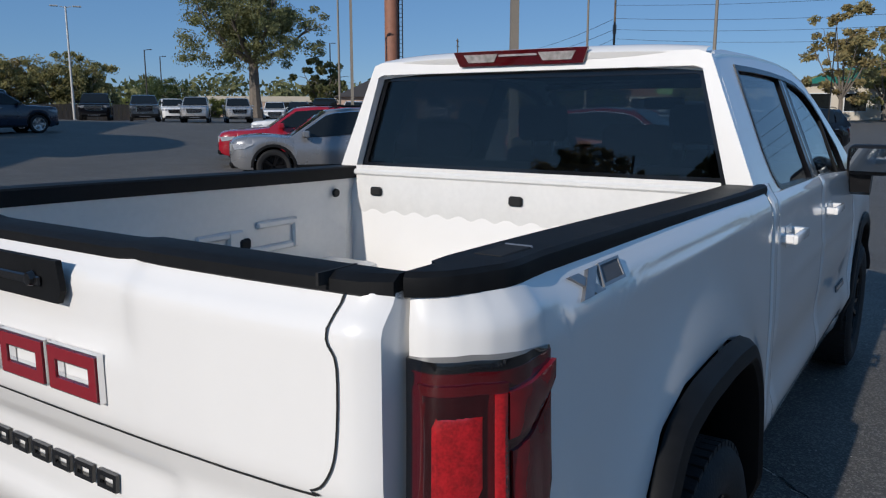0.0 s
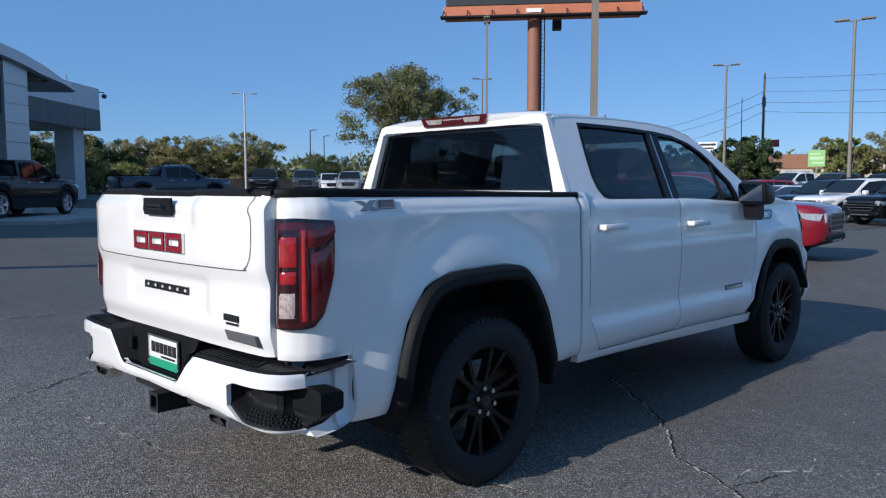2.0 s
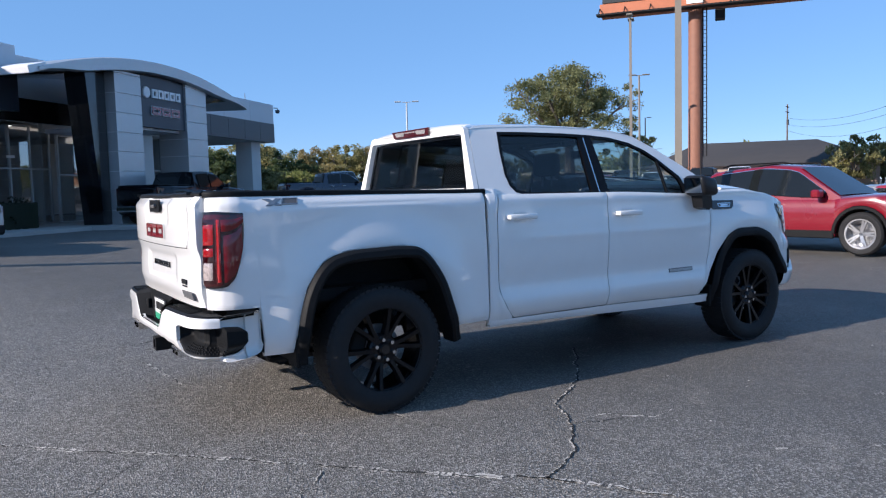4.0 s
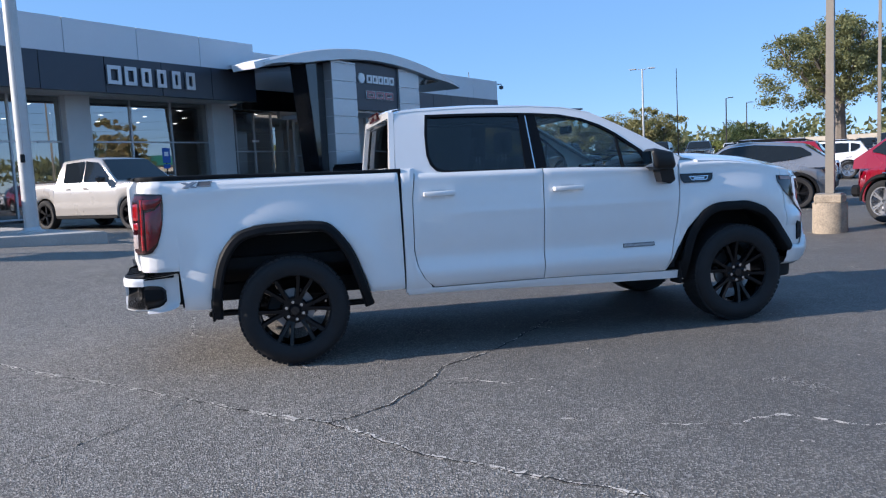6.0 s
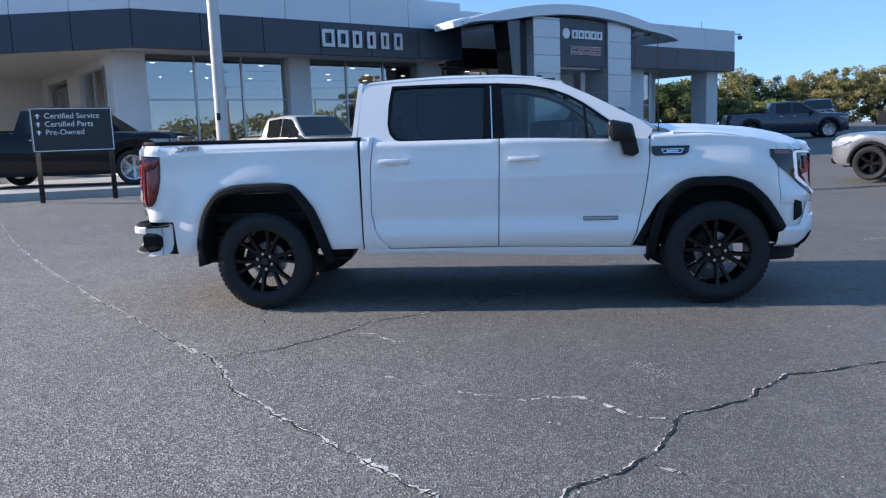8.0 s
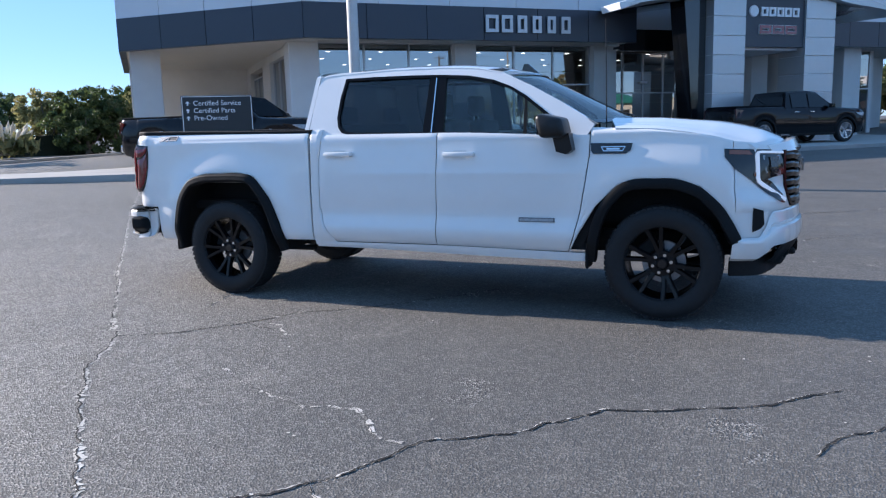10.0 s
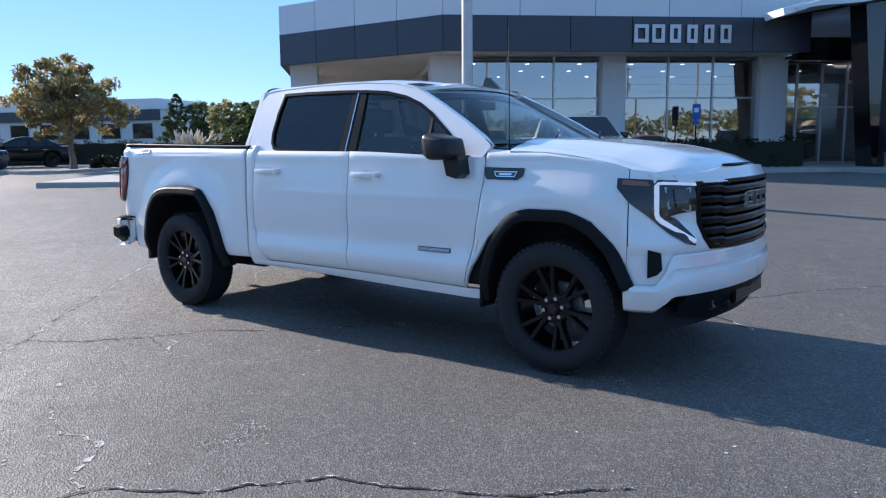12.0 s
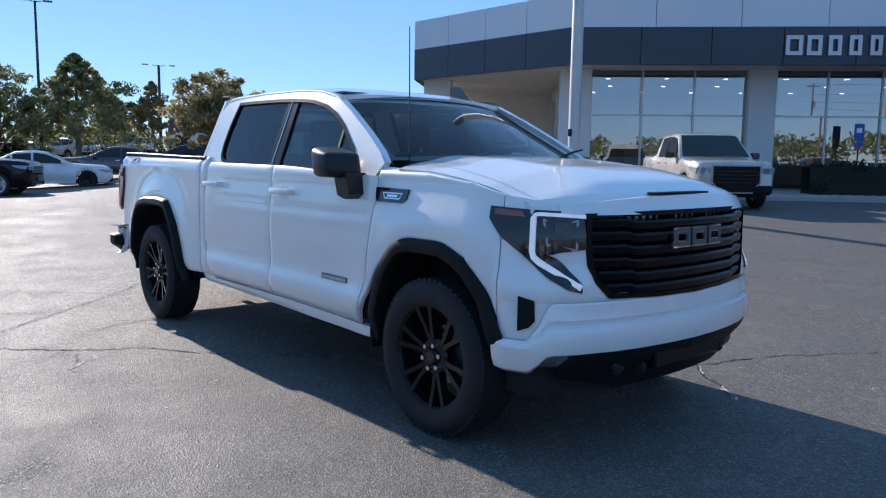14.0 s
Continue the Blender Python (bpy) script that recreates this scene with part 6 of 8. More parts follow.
        glyph_rings(bm, s0 + w / 2 - half, s0 + w / 2 + half, 4.85, 5.47, 1, lambda x, z, t: Vector((x, -0.10 + t, z)), 0.07, 0.125, 0.0)
        bpart("letter_face", bm, M_LETTER, N_, "brushed metal frame")
        bm = bmesh.new()
        glyph_rings(bm, s0 + w / 2 - half + 0.015, s0 + w / 2 + half - 0.015, 4.865, 5.455, 1, lambda x, z, t: Vector((x, -0.03 + t, z)), 0.03, 0.095, 0.0)
        bpart("letter_return", bm, M_BBLACK, N_)
    return B


build_dealership()


def slab(name, pts, z0, z1, label, kind="structure"):
    """A raised slab with a rounded kerb edge."""
    bm = bmesh.new()
    prism(bm, pts, lambda x, y, t: Vector((x, y, z0 + t)), z1 - z0)
    es = [e for e in bm.edges if all(abs(v.co.z - z1) < 1e-4 for v in e.verts)]
    bmesh.ops.bevel(bm, geom=es, offset=0.02, segments=2, affect="EDGES")
    return solid(name, bm, M_CONCRETE, label, "kerb", kind=kind)


def bw(s, q):
    """Plan place from metres along the facade and out from it."""
    p = B_ORG + B_AX * s + B_OUT * q
    return (p.x, p.y)


slab("display_island", [(-3.2, 9.6), (-6.3, 14.2), (-9.5, 17.0), (-18, 9.3), (-14, 4.6), (-8.3, 8.3), (-5.6, 9.5)], 0.0, 0.55, "raised concrete display island with kerb")
slab("walkway", [bw(8.6, 3.2), bw(16.8, 3.2), bw(17.6, 7.6), bw(33, 7.6), bw(40, 3.5), bw(40, -1.8), bw(8.6, -1.9)], 0.0, 0.5, "pale concrete walkway along the showroom")


# ---- other vehicles ----
def paint(name, col, rough=0.28, metal=0.0):
    return mat(name, col, rough, metal, coat=1.0, var=0.03, scale=2)


P_BLACK, P_WHITE, P_SILVER = mat("black_car_paint", (0.004, 0.004, 0.006), 0.2, coat=0.35, spec=0.15, var=0.05), paint("white_car_paint", (0.74, 0.74, 0.74)), paint("silver_car_paint", (0.42, 0.42, 0.43), metal=0.5)
P_RED, P_GREY, P_BLUE = paint("red_car_paint", (0.30, 0.006, 0.018)), paint("dark_grey_car_paint", (0.055, 0.06, 0.068), metal=0.4), paint("dark_blue_car_paint", (0.015, 0.022, 0.045))
P_RED2 = paint("deep_red_car_paint", (0.19, 0.002, 0.012))
P_SILVER2 = paint("grey_silver_car_paint", (0.25, 0.255, 0.27), metal=0.5)
P_SAND = paint("light_silver_paint", (0.45, 0.42, 0.385), metal=0.15)
M_CARGLASS = mat("dark_car_glass", (0.010, 0.012, 0.013), 0.04, spec=0.45, var=0.1)
M_LIGHTGREY = mat("bright_alloy", (0.55, 0.55, 0.56), 0.25, metal=0.9, var=0.05)
M_HEADLAMP = mat("headlamp_glass", (0.30, 0.31, 0.33), 0.08, coat=1.0, var=0.3, scale=30)

KINDS = {
    # length, width, height, wheelbase, wheel radius, front overhang, belt, hood height, windscreen base and top, roof end, tail-glass base
    "suv": dict(L=4.65, W=1.88, H=1.66, WB=2.78, R=0.36, FO=0.92, belt=1.06, hood=1.02, wsb=1.35, wst=2.10, re=4.15, rb=4.52, deck=1.05),
    "crossover": dict(L=4.46, W=1.88, H=1.63, WB=2.78, R=0.375, FO=0.90, belt=1.0, hood=1.05, wsb=1.25, wst=2.10, re=3.78, rb=4.36, deck=1.02),
    "bigsuv": dict(L=5.35, W=2.06, H=1.92, WB=3.07, R=0.41, FO=0.98, belt=1.22, hood=1.20, wsb=1.55, wst=2.25, re=5.0, rb=5.26, deck=1.2),
    "sedan": dict(L=4.75, W=1.84, H=1.44, WB=2.80, R=0.33, FO=0.90, belt=0.95, hood=0.92, wsb=1.35, wst=2.25, re=3.35, rb=4.15, deck=0.98),
    "pickup": dict(L=5.85, W=2.04, H=1.90, WB=3.75, R=0.42, FO=0.95, belt=1.26, hood=1.24, wsb=1.45, wst=2.25, re=3.62, rb=3.78, deck=1.34),
    "midpickup": dict(L=5.39, W=1.90, H=1.80, WB=3.26, R=0.385, FO=0.95, belt=1.16, hood=1.13, wsb=1.40, wst=2.15, re=3.55, rb=3.72, deck=1.22),
}
RIMS = {}


def small_rim(R, bright):
    bm = bmesh.new()
    r = R * 0.68
    lathe(bm, [(r, -0.10), (r + 0.01, -0.112), (r - 0.015, -0.11), (r - 0.03, -0.06), (r - 0.04, 0.08), (0, 0.08)], 28)
    for i in range(5):
        for sd in (-0.11, 0.11):
            a = 2 * math.pi * i / 5 + sd
            t = Vector((-math.sin(a), 0, math.cos(a)))
            rows = []
            for rr, y, hw in ((0.03, -0.085, 0.035), (r - 0.005, -0.105, 0.02)):
                c = Vector((rr * math.cos(a), y, rr * math.sin(a)))
                rows.append([bm.verts.new(c + t * u + Vector((0, v, 0))) for u, v in ((-hw, 0.03), (-hw * 0.6, 0), (hw * 0.6, 0), (hw, 0.03))])
            for j in range(4):
                bm.faces.new((rows[0][j], rows[0][(j + 1) % 4], rows[1][(j + 1) % 4], rows[1][j]))
    return bm


def vehicle(kind, body, label, m, bright=True, category=None, trim=True, group=""):
    """A parked vehicle; it faces +x of its pose, which stands under its middle."""
    K = KINDS[kind]
    L, W, H, WB, R = K["L"], K["W"], K["H"], K["WB"], K["R"]
    hw = W / 2
    name = {"suv": "suv", "crossover": "suv", "bigsuv": "suv", "sedan": "sedan", "pickup": "pickup_truck", "midpickup": "pickup_truck"}[kind]
    V = thing(name, label, category or {"suv": "SUV", "crossover": "SUV", "bigsuv": "SUV", "sedan": "car"}.get(kind, "pickup truck"), m, group)
    xf = L / 2

    def X(d):          # metres back from the nose
        return xf - d
    axf, axr = K["FO"], K["FO"] + WB
    low = 0.24 if kind == "sedan" else 0.32
    pick = "pickup" in kind
    cross = kind == "crossover"
    nose = 0.14 if pick else 0.30 if kind == "sedan" else 0.20
    top = table([(0, K["hood"] - nose), (0.06, K["hood"] - nose * 0.45), (0.25, K["hood"] - 0.03), (0.7, K["hood"] + 0.0), (K["wsb"], K["belt"] + 0.015), (K["rb"] - 0.02, K["belt"] + 0.02), (K["rb"] + 0.05, K["deck"]), (L - 0.10, K["deck"]), (L - 0.03, K["deck"] - 0.06), (L, K["deck"] - 0.16)])
    snub = 0.5 if pick else 0.8
    plan_w = table([(0, hw - 0.30 * snub), (0.06, hw - 0.20 * snub), (0.18, hw - 0.10 * snub), (0.4, hw - 0.035), (0.8, hw - 0.01), (L - 0.7, hw - 0.01), (L - 0.25, hw - (0.11 if cross else 0.05)), (L - 0.08, hw - (0.22 if cross else 0.10)), (L, hw - (0.36 if cross else 0.20))])

    def low_z(d):
        z = low + (0.10 * S(0.25, 0.0, d)) + 0.14 * S(L - 0.3, L, d)
        for ax in (axf, axr):
            rr = R * 1.16
            if abs(d - ax) < rr:
                z = max(z, R + math.sqrt(rr * rr - (d - ax) ** 2) * 1.0)
        return z
    ds = sorted(set([0, 0.03, 0.08, 0.16, 0.3, 0.45] + [ax + R * 1.16 * c for ax in (axf, axr) for c in (-1.001, -0.999, -0.94, -0.8, -0.55, -0.25, 0, 0.25, 0.55, 0.8, 0.94, 0.999, 1.001)] + [K["wsb"], K["rb"], K["rb"] + 0.06, L - 0.4, L - 0.2, L - 0.1, L - 0.04, L] + [1.7 + i * 0.35 for i in range(4)]))
    bm = bmesh.new()
    rings = []
    for d in ds:
        w, zl, zt = plan_w(d), low_z(d), top(d)
        mid = lerp(zl, zt, 0.45)
        pts = [(0, zl), (w - 0.05, zl), (w - 0.012, min(zl + 0.06, mid)), (w, mid), (w - 0.005, lerp(mid, zt, 0.45)), (w - 0.03, lerp(mid, zt, 0.8)), (w - 0.075, zt - 0.015), (w - 0.14, zt), (w * 0.5, zt + 0.02), (0, zt + 0.025)]
        rings.append([bm.verts.new((X(d), y, z)) for y, z in pts] + [bm.verts.new((X(d), -y, z)) for y, z in pts[-2:0:-1]])
    n = len(rings[0])
    for a, b in zip(rings, rings[1:]):
        for j in range(n):
            bm.faces.new((a[j], a[(j + 1) % n], b[(j + 1) % n], b[j]))
    bm.faces.new(rings[0][::-1])
    bm.faces.new(rings[-1])
    bmesh.ops.recalc_face_normals(bm, faces=bm.faces)
    part("body", bm, body, V, "", 40)
    # cabin
    wsb, wst, re, rb, belt = K["wsb"], K["wst"], K["re"], K["rb"], K["belt"]
    zr = table([(wsb, belt), (wst, H - 0.055), (lerp(wst, re, 0.35), H), (re, H - (0.10 if cross else 0.05)), (rb, belt + (0.14 if cross else 0.02))])
    cs = [wsb, lerp(wsb, wst, 0.5), wst, lerp(wst, re, 0.3), lerp(wst, re, 0.65), re, lerp(re, rb, 0.6), rb]
    bw_, tw = hw - 0.06, hw - 0.24
    bm = bmesh.new()
    rows = []
    for d in cs:
        z = max(zr(d), belt + 0.005)
        f = (z - belt) / (H - belt)
        t = lerp(bw_, tw, f)
        pts = [(bw_, belt - 0.04), (t, z - 0.05 * f), (t - 0.06 * f, z - 0.005), (t * 0.5, z + 0.012 * f), (0, z + 0.018 * f)]
        rows.append([bm.verts.new((X(d), y, zz)) for y, zz in pts] + [bm.verts.new((X(d), -y, zz)) for y, zz in pts[-2::-1]])
    for a, b in zip(rows, rows[1:]):
        for j in range(len(a) - 1):
            bm.faces.new((a[j], a[j + 1], b[j + 1], b[j]))
    bmesh.ops.recalc_face_normals(bm, faces=bm.faces)
    part("cabin", bm, body, V, "", 40)

    def sidept(d, f, off=0.012):
        z = lerp(belt + (0.19 * S(wsb + 0.5, rb - 0.1, d) if cross else 0.10 * S(wsb + 0.8, rb - 0.2, d) if kind == "suv" else 0.0), zr(d) - 0.07, f)
        t = lerp(bw_, tw, (z - belt) / (H - belt))
        return Vector((X(d), t + off, z))
    wins = []
    gap = 0.30 if cross else 1.0        # slim dark pillars on the crossovers
    d0, d1 = wsb + 0.30, re - 0.02 if pick else rb - 0.30
    bp = lerp(d0, d1, 0.50 if not pick else 0.52)
    wins.append((d0, bp - 0.04 * gap))
    if pick:
        wins.append((bp + 0.04, d1 - 0.14))
    else:
        cp = lerp(bp, d1, 0.62)
        wins += [(bp + 0.04 * gap, cp - 0.03 * gap), (cp + 0.05 * gap, d1 - 0.08)]
    for sg in (1, -1):
        if cross:
            for lo_, hi_, nm, mt in ((0.03, 0.99, "window_surround", M_GLOSSBLK), (0.995, 1.02, "window_moulding", M_CHROME)):
                bm = bmesh.new()
                sheet(bm, lambda u, v: (lambda p: Vector((p.x, sg * p.y, p.z)))(sidept(lerp(d0 - 0.03, wins[-1][0] + 0.02, u), lerp(lo_, hi_, v), 0.009)), 12, 3)
                part(nm, bm, mt, V)
        for a, b in wins:
            bm = bmesh.new()
            taper = 0.55 if (kind != "bigsuv" and not pick and (a, b) == wins[-1]) else 0.0
            sheet(bm, lambda u, v: (lambda p: Vector((p.x, sg * p.y, p.z)))(sidept(lerp(a, b, u), lerp(0.06 + taper * 0.75 * u ** 2, 0.97 - taper * 0.35 * u ** 2, v))), 8, 3)
            part("side_window", bm, M_CARGLASS, V)
    for nm, dA, dB, wf in (("windscreen", wsb + 0.06, wst - 0.03, 0.92), ("rear_window", rb - 0.04 if not pick else rb - 0.02, re + 0.05, 0.88)):
        bm = bmesh.new()

        def wf_(u, v):
            d = lerp(dA, dB, v)
            z = zr(d)
            t = lerp(bw_, tw, (z - belt) / (H - belt)) * wf
            y = lerp(-t, t, u)
            s = 1 if nm == "windscreen" else -1
            return Vector((X(d) + s * 0.016, y, z + 0.016 - 0.01 * abs(y)))
        sheet(bm, wf_, 6, 5)
        part(nm, bm, M_CARGLASS, V)
    # nose and tail
    gw = 0.55 if kind != "sedan" else 0.42
    zg = K["hood"] - 0.36
    g0, g1 = (zg - 0.26, zg + 0.24) if pick else (zg - 0.14, zg + 0.19)
    part("grille", nbox(X(0.10), X(-0.015), -gw, gw, g0, g1, 0.04), M_GRILLE, V)
    rim = [(-gw, g0 + 0.10), (-gw + 0.10, g0), (gw - 0.10, g0), (gw, g0 + 0.10), (gw, g1), (-gw, g1)]
    part("grille_surround", ring_bm(rim, inset(rim, 0.028), lambda y, z, d: Vector((X(-0.022) + d, y, z)), 0.03), M_CHROME if trim else M_STEEL, V)
    for i in range(4 if pick else 3):
        part("grille_bar", nbox(X(0.02), X(-0.024), -gw + 0.05, gw - 0.05, g0 + 0.10 + i * 0.085, g0 + 0.115 + i * 0.085, 0.004), M_STEEL if trim else M_GLOSSBLK, V)
    part("front_bumper", nbox(X(0.2), X(-0.03), -hw + (0.12 if pick else 0.22), hw - (0.12 if pick else 0.22), low + 0.03, low + (0.26 if pick else 0.2), 0.05), M_TRIM, V)
    part("skid_plate", nbox(X(0.15), X(-0.036), -gw * 0.7, gw * 0.7, low + 0.05, low + 0.09, 0.01), M_STEEL, V)
    for sg in (1, -1):
        part("front_lamp", nbox(X(0.09), X(0.0), min(sg * (gw + 0.02), sg * (plan_w(0.05) - 0.03)), max(sg * (gw + 0.02), sg * (plan_w(0.05) - 0.03)), zg + 0.03, zg + 0.19, 0.012), M_HEADLAMP, V)
        part("fog_lamp", nbox(X(0.12), X(0.01), min(sg * (gw + 0.06), sg * (gw + 0.16)), max(sg * (gw + 0.06), sg * (gw + 0.16)), low + 0.18, low + 0.27, 0.012), M_HEADLAMP, V)
    part("rear_bumper", nbox(X(L + 0.03), X(L - 0.2), -hw + 0.12, hw - 0.12, low + 0.12, low + 0.34, 0.05), M_TRIM if not pick else M_CHROME, V)
    for sg in (1, -1):
        part("headlight", prism(bmesh.new(), [(0.06, zg + 0.18), (0.10, zg + 0.06), (0.30, zg + 0.085), (0.50, zg + 0.17), (0.48, zg + 0.195)], lambda d, z, t: Vector((X(d) + 0.01, sg * (plan_w(d) - 0.03 + t), z)), 0.05), M_HEADLAMP, V)
        zt = K["deck"] - 0.16
        part("tail_light", prism(bmesh.new(), [(L - 0.02, zt + 0.10), (L - 0.02, zt - 0.22), (L - 0.12, zt - 0.20), (L - 0.26, zt + 0.06)], lambda d, z, t: Vector((X(d) - 0.005, sg * (plan_w(d) - 0.05 + t), z)), 0.06), M_REDLENS, V)
        part("sill", nbox(X(axr - R * 1.2), X(axf + R * 1.2), sg * (hw - 0.05) - 0.03, sg * (hw - 0.05) + 0.03, low - 0.04, low + (0.15 if kind in ("suv", "crossover") else 0.06), 0.015), M_TRIM if kind != "sedan" else body, V)
        part("mirror", nbox(X(wsb + 0.42), X(wsb + 0.26), sg * (hw + 0.10) - 0.10, sg * (hw + 0.10) + 0.10, belt + 0.0, belt + 0.15, 0.03), body if not pick else M_GLOSSBLK, V)
        for hd in (lerp(d0, bp, 0.86), lerp(bp, d1, 0.62)):
            part("door_handle", nbox(X(hd + 0.1), X(hd - 0.1), sg * (hw - 0.005) - 0.012, sg * (hw - 0.005) + 0.012, belt - 0.14, belt - 0.11, 0.008), body if not trim else M_CHROME, V)
        for ax in (axf, axr):
            w = new("wheel")
            w.parent = V
            w.matrix_basis = pose(X(ax), sg * (hw - 0.13), R, 0, 0, 180 if sg > 0 else 0)
            key = (kind, bright)
            if key not in RIMS:
                bm = bmesh.new()
                lathe(bm, [(R * 0.68, -0.10), (R * 0.75, -0.118), (R * 0.92, -0.118), (R, -0.085), (R, 0.085), (R * 0.92, 0.118), (R * 0.68, 0.10)], 32)
                RIMS[key] = (link_mesh("tyre", bm, M_RUBBER, 40), link_mesh("rim", small_rim(R, bright), M_LIGHTGREY if bright else M_RIM, 40))
            for nm, me in zip(("tyre", "rim"), RIMS[key]):
                o = new(nm, me)
                o.parent = w
            bm = bmesh.new()
            pts = []
            for i in range(13):
                a = math.pi * i / 12
                pts.append((X(ax) + R * 1.16 * math.cos(a), R + R * 1.16 * math.sin(a)))
            if trim and kind != "sedan":
                ri = [[bm.verts.new((x + (x - X(ax)) * f, sg * (hw - 0.012 + o), z + (z - R) * f)) for f, o in ((-0.02, 0.0), (0.0, 0.014), (0.10, 0.014), (0.13, -0.005))] for x, z in pts]
                for a, b in zip(ri, ri[1:]):
                    for j in range(3):
                        bm.faces.new((a[j], a[j + 1], b[j + 1], b[j]))
                part("arch_trim", bm, M_TRIM, V)
            else:
                bm.free()
            bm = bmesh.new()
            sheet(bm, lambda u, v: Vector((X(ax) + R * 1.13 * math.cos(math.pi * u), sg * lerp(hw - 0.06, hw - 0.45, v), R + R * 1.13 * math.sin(math.pi * u))), 12, 1)
            part("wheel_well", bm, M_DARK, V)
    part("floor_pan", nbox(X(L - 0.25), X(0.25), -hw + 0.25, hw - 0.25, low - 0.04, low + 0.1), M_DARK, V)
    if pick:
        part("bed_box", nbox(X(L - 0.08), X(rb + 0.12), -hw + 0.18, hw - 0.18, K["deck"] + 0.005, K["deck"] + 0.045, 0.01), M_TRIM, V, "black bed rim")
    elif kind != "sedan":
        for sg in (1, -1):
            bm = bmesh.new()
            tube(bm, [(X(wst + 0.15), sg * (tw - 0.07), H + 0.0), (X(wst + 0.3), sg * (tw - 0.07), H + 0.035), (X(re - 0.3), sg * (tw - 0.07), H + 0.025), (X(re - 0.12), sg * (tw - 0.07), H - 0.02)], 0.015, 6)
            part("roof_rail", bm, M_TRIM, V)
    return V


vehicle("midpickup", P_SAND, "light silver mid-size pickup truck with black wheels, beside the island kerb", on(-3.9, 14.7, -42.5), False, trim=False)
vehicle("pickup", P_BLACK, "black full-size pickup truck with bright wheels on the display island", pose(-9.0, 11.15, 0.55, 0, 0, 5))
vehicle("pickup", P_BLACK, "black pickup truck parked before the showroom entrance", pose(5.45, 25.2, 0.5, 0, 0, 41))
vehicle("pickup", P_BLUE, "dark blue full-size pickup truck parked past the showroom", on(16.0, 34.8, -5))
vehicle("crossover", P_RED2, "bright red compact SUV with bright alloy wheels", on(11.6, 3.35, -84))
vehicle("crossover", P_SILVER2, "silver SUV with black lower cladding and dark wheels", on(11.55, 10.45, 137), False)
vehicle("suv", P_RED, "dark red SUV in the row of parked cars", on(14.6, 14.2, 137))
vehicle("sedan", P_WHITE, "white sedan in the row of parked cars", on(16.8, 16.6, 137))
vehicle("suv", P_WHITE, "white SUV at the end of the row", on(24.5, 23.5, 137))


def polar(ex, ey, bearing, dist):
    return ex + dist * math.cos(radians(bearing)), ey + dist * math.sin(radians(bearing))


# a row to the east, noses towards the lane
ROW_E = [(25.1, 4.5, 150, "suv", P_BLACK, "black SUV with bright grille and wheels"), (27.0, 6.9, 150, "suv", P_WHITE, "white SUV with bright wheels"), (29.0, 8.7, 150, "suv", P_BLACK, "black SUV in the east row"), (31.0, 10.5, 151, "sedan", P_WHITE, "white sedan in the east row"),
         (33.1, 12.3, 149, "sedan", P_WHITE, "white sedan in the east row"), (35.2, 14.2, 150, "suv", P_RED, "red SUV in the east row"), (37.3, 16.1, 150, "sedan", P_SILVER, "silver sedan far along the east row"), (47.5, 16.6, 158, "pickup", P_WHITE, "white pickup truck behind the east row"),
         (46.0, 13.6, 156, "pickup", P_GREY, "dark grey pickup truck behind the east row"), (45.0, 10.6, 154, "pickup", P_BLACK, "black pickup truck behind the east row")]
for nx, ny, turn, kind, p, label in ROW_E:
    half = KINDS[kind]["L"] / 2
    vehicle(kind, p, label, on(nx - half * math.cos(radians(turn)), ny - half * math.sin(radians(turn)), turn), group="cars in the east row")
# far row behind the lane
ROW_N = [(57.0, 61, "bigsuv", P_BLACK, "black SUV in the far row"), (54.0, 61, "pickup", P_GREY, "dark grey pickup truck in the far row"), (50.6, 62, "bigsuv", P_SILVER, "silver SUV in the far row"), (52.2, 70, "bigsuv", P_WHITE, "white SUV behind the far row"), (47.8, 64, "bigsuv", P_SILVER, "silver SUV in the far row"),
         (45.2, 66, "suv", P_WHITE, "white SUV in the far row"), (43.5, 66, "suv", P_BLACK, "black SUV in the far row"), (41.6, 62, "pickup", P_BLACK, "black pickup truck in the far row"), (39.5, 60, "suv", P_WHITE, "white SUV in the far row"), (63.2, 52, "pickup", P_BLUE, "dark blue pickup truck in the far row"), (36.0, 62, "bigsuv", P_BLACK, "black SUV in the far row"), (33.5, 63, "bigsuv", P_WHITE, "white SUV in the far row"), (31.0, 63, "suv", P_GREY, "dark grey SUV in the far row"), (29.0, 64, "bigsuv", P_BLACK, "black SUV in the far row")]
for bearing, dist, kind, p, label in ROW_N:
    x, y = polar(-1.94, -1.37, bearing, dist)
    vehicle(kind, p, label, on(x, y, 180 + bearing + random.uniform(-6, 6)), group="cars in the far row")
# to the west, by the hedge
for x, y, kind, p, label, turn in ((-23.35, 1.1, "bigsuv", P_BLACK, "black SUV with chrome grille, beside the lane", 62), (-26.0, 4.7, "sedan", P_WHITE, "white sedan with dark wheels, beside the lane", 72), (-29.0, 8.2, "sedan", P_BLUE, "dark blue sedan parked before the hedge", 252), (-31.8, 12.6, "sedan", P_BLACK, "black sedan parked before the hedge", 250)):
    vehicle(kind, p, label, on(x, y, turn), kind == "bigsuv" or p == P_BLUE, group="cars to the west")
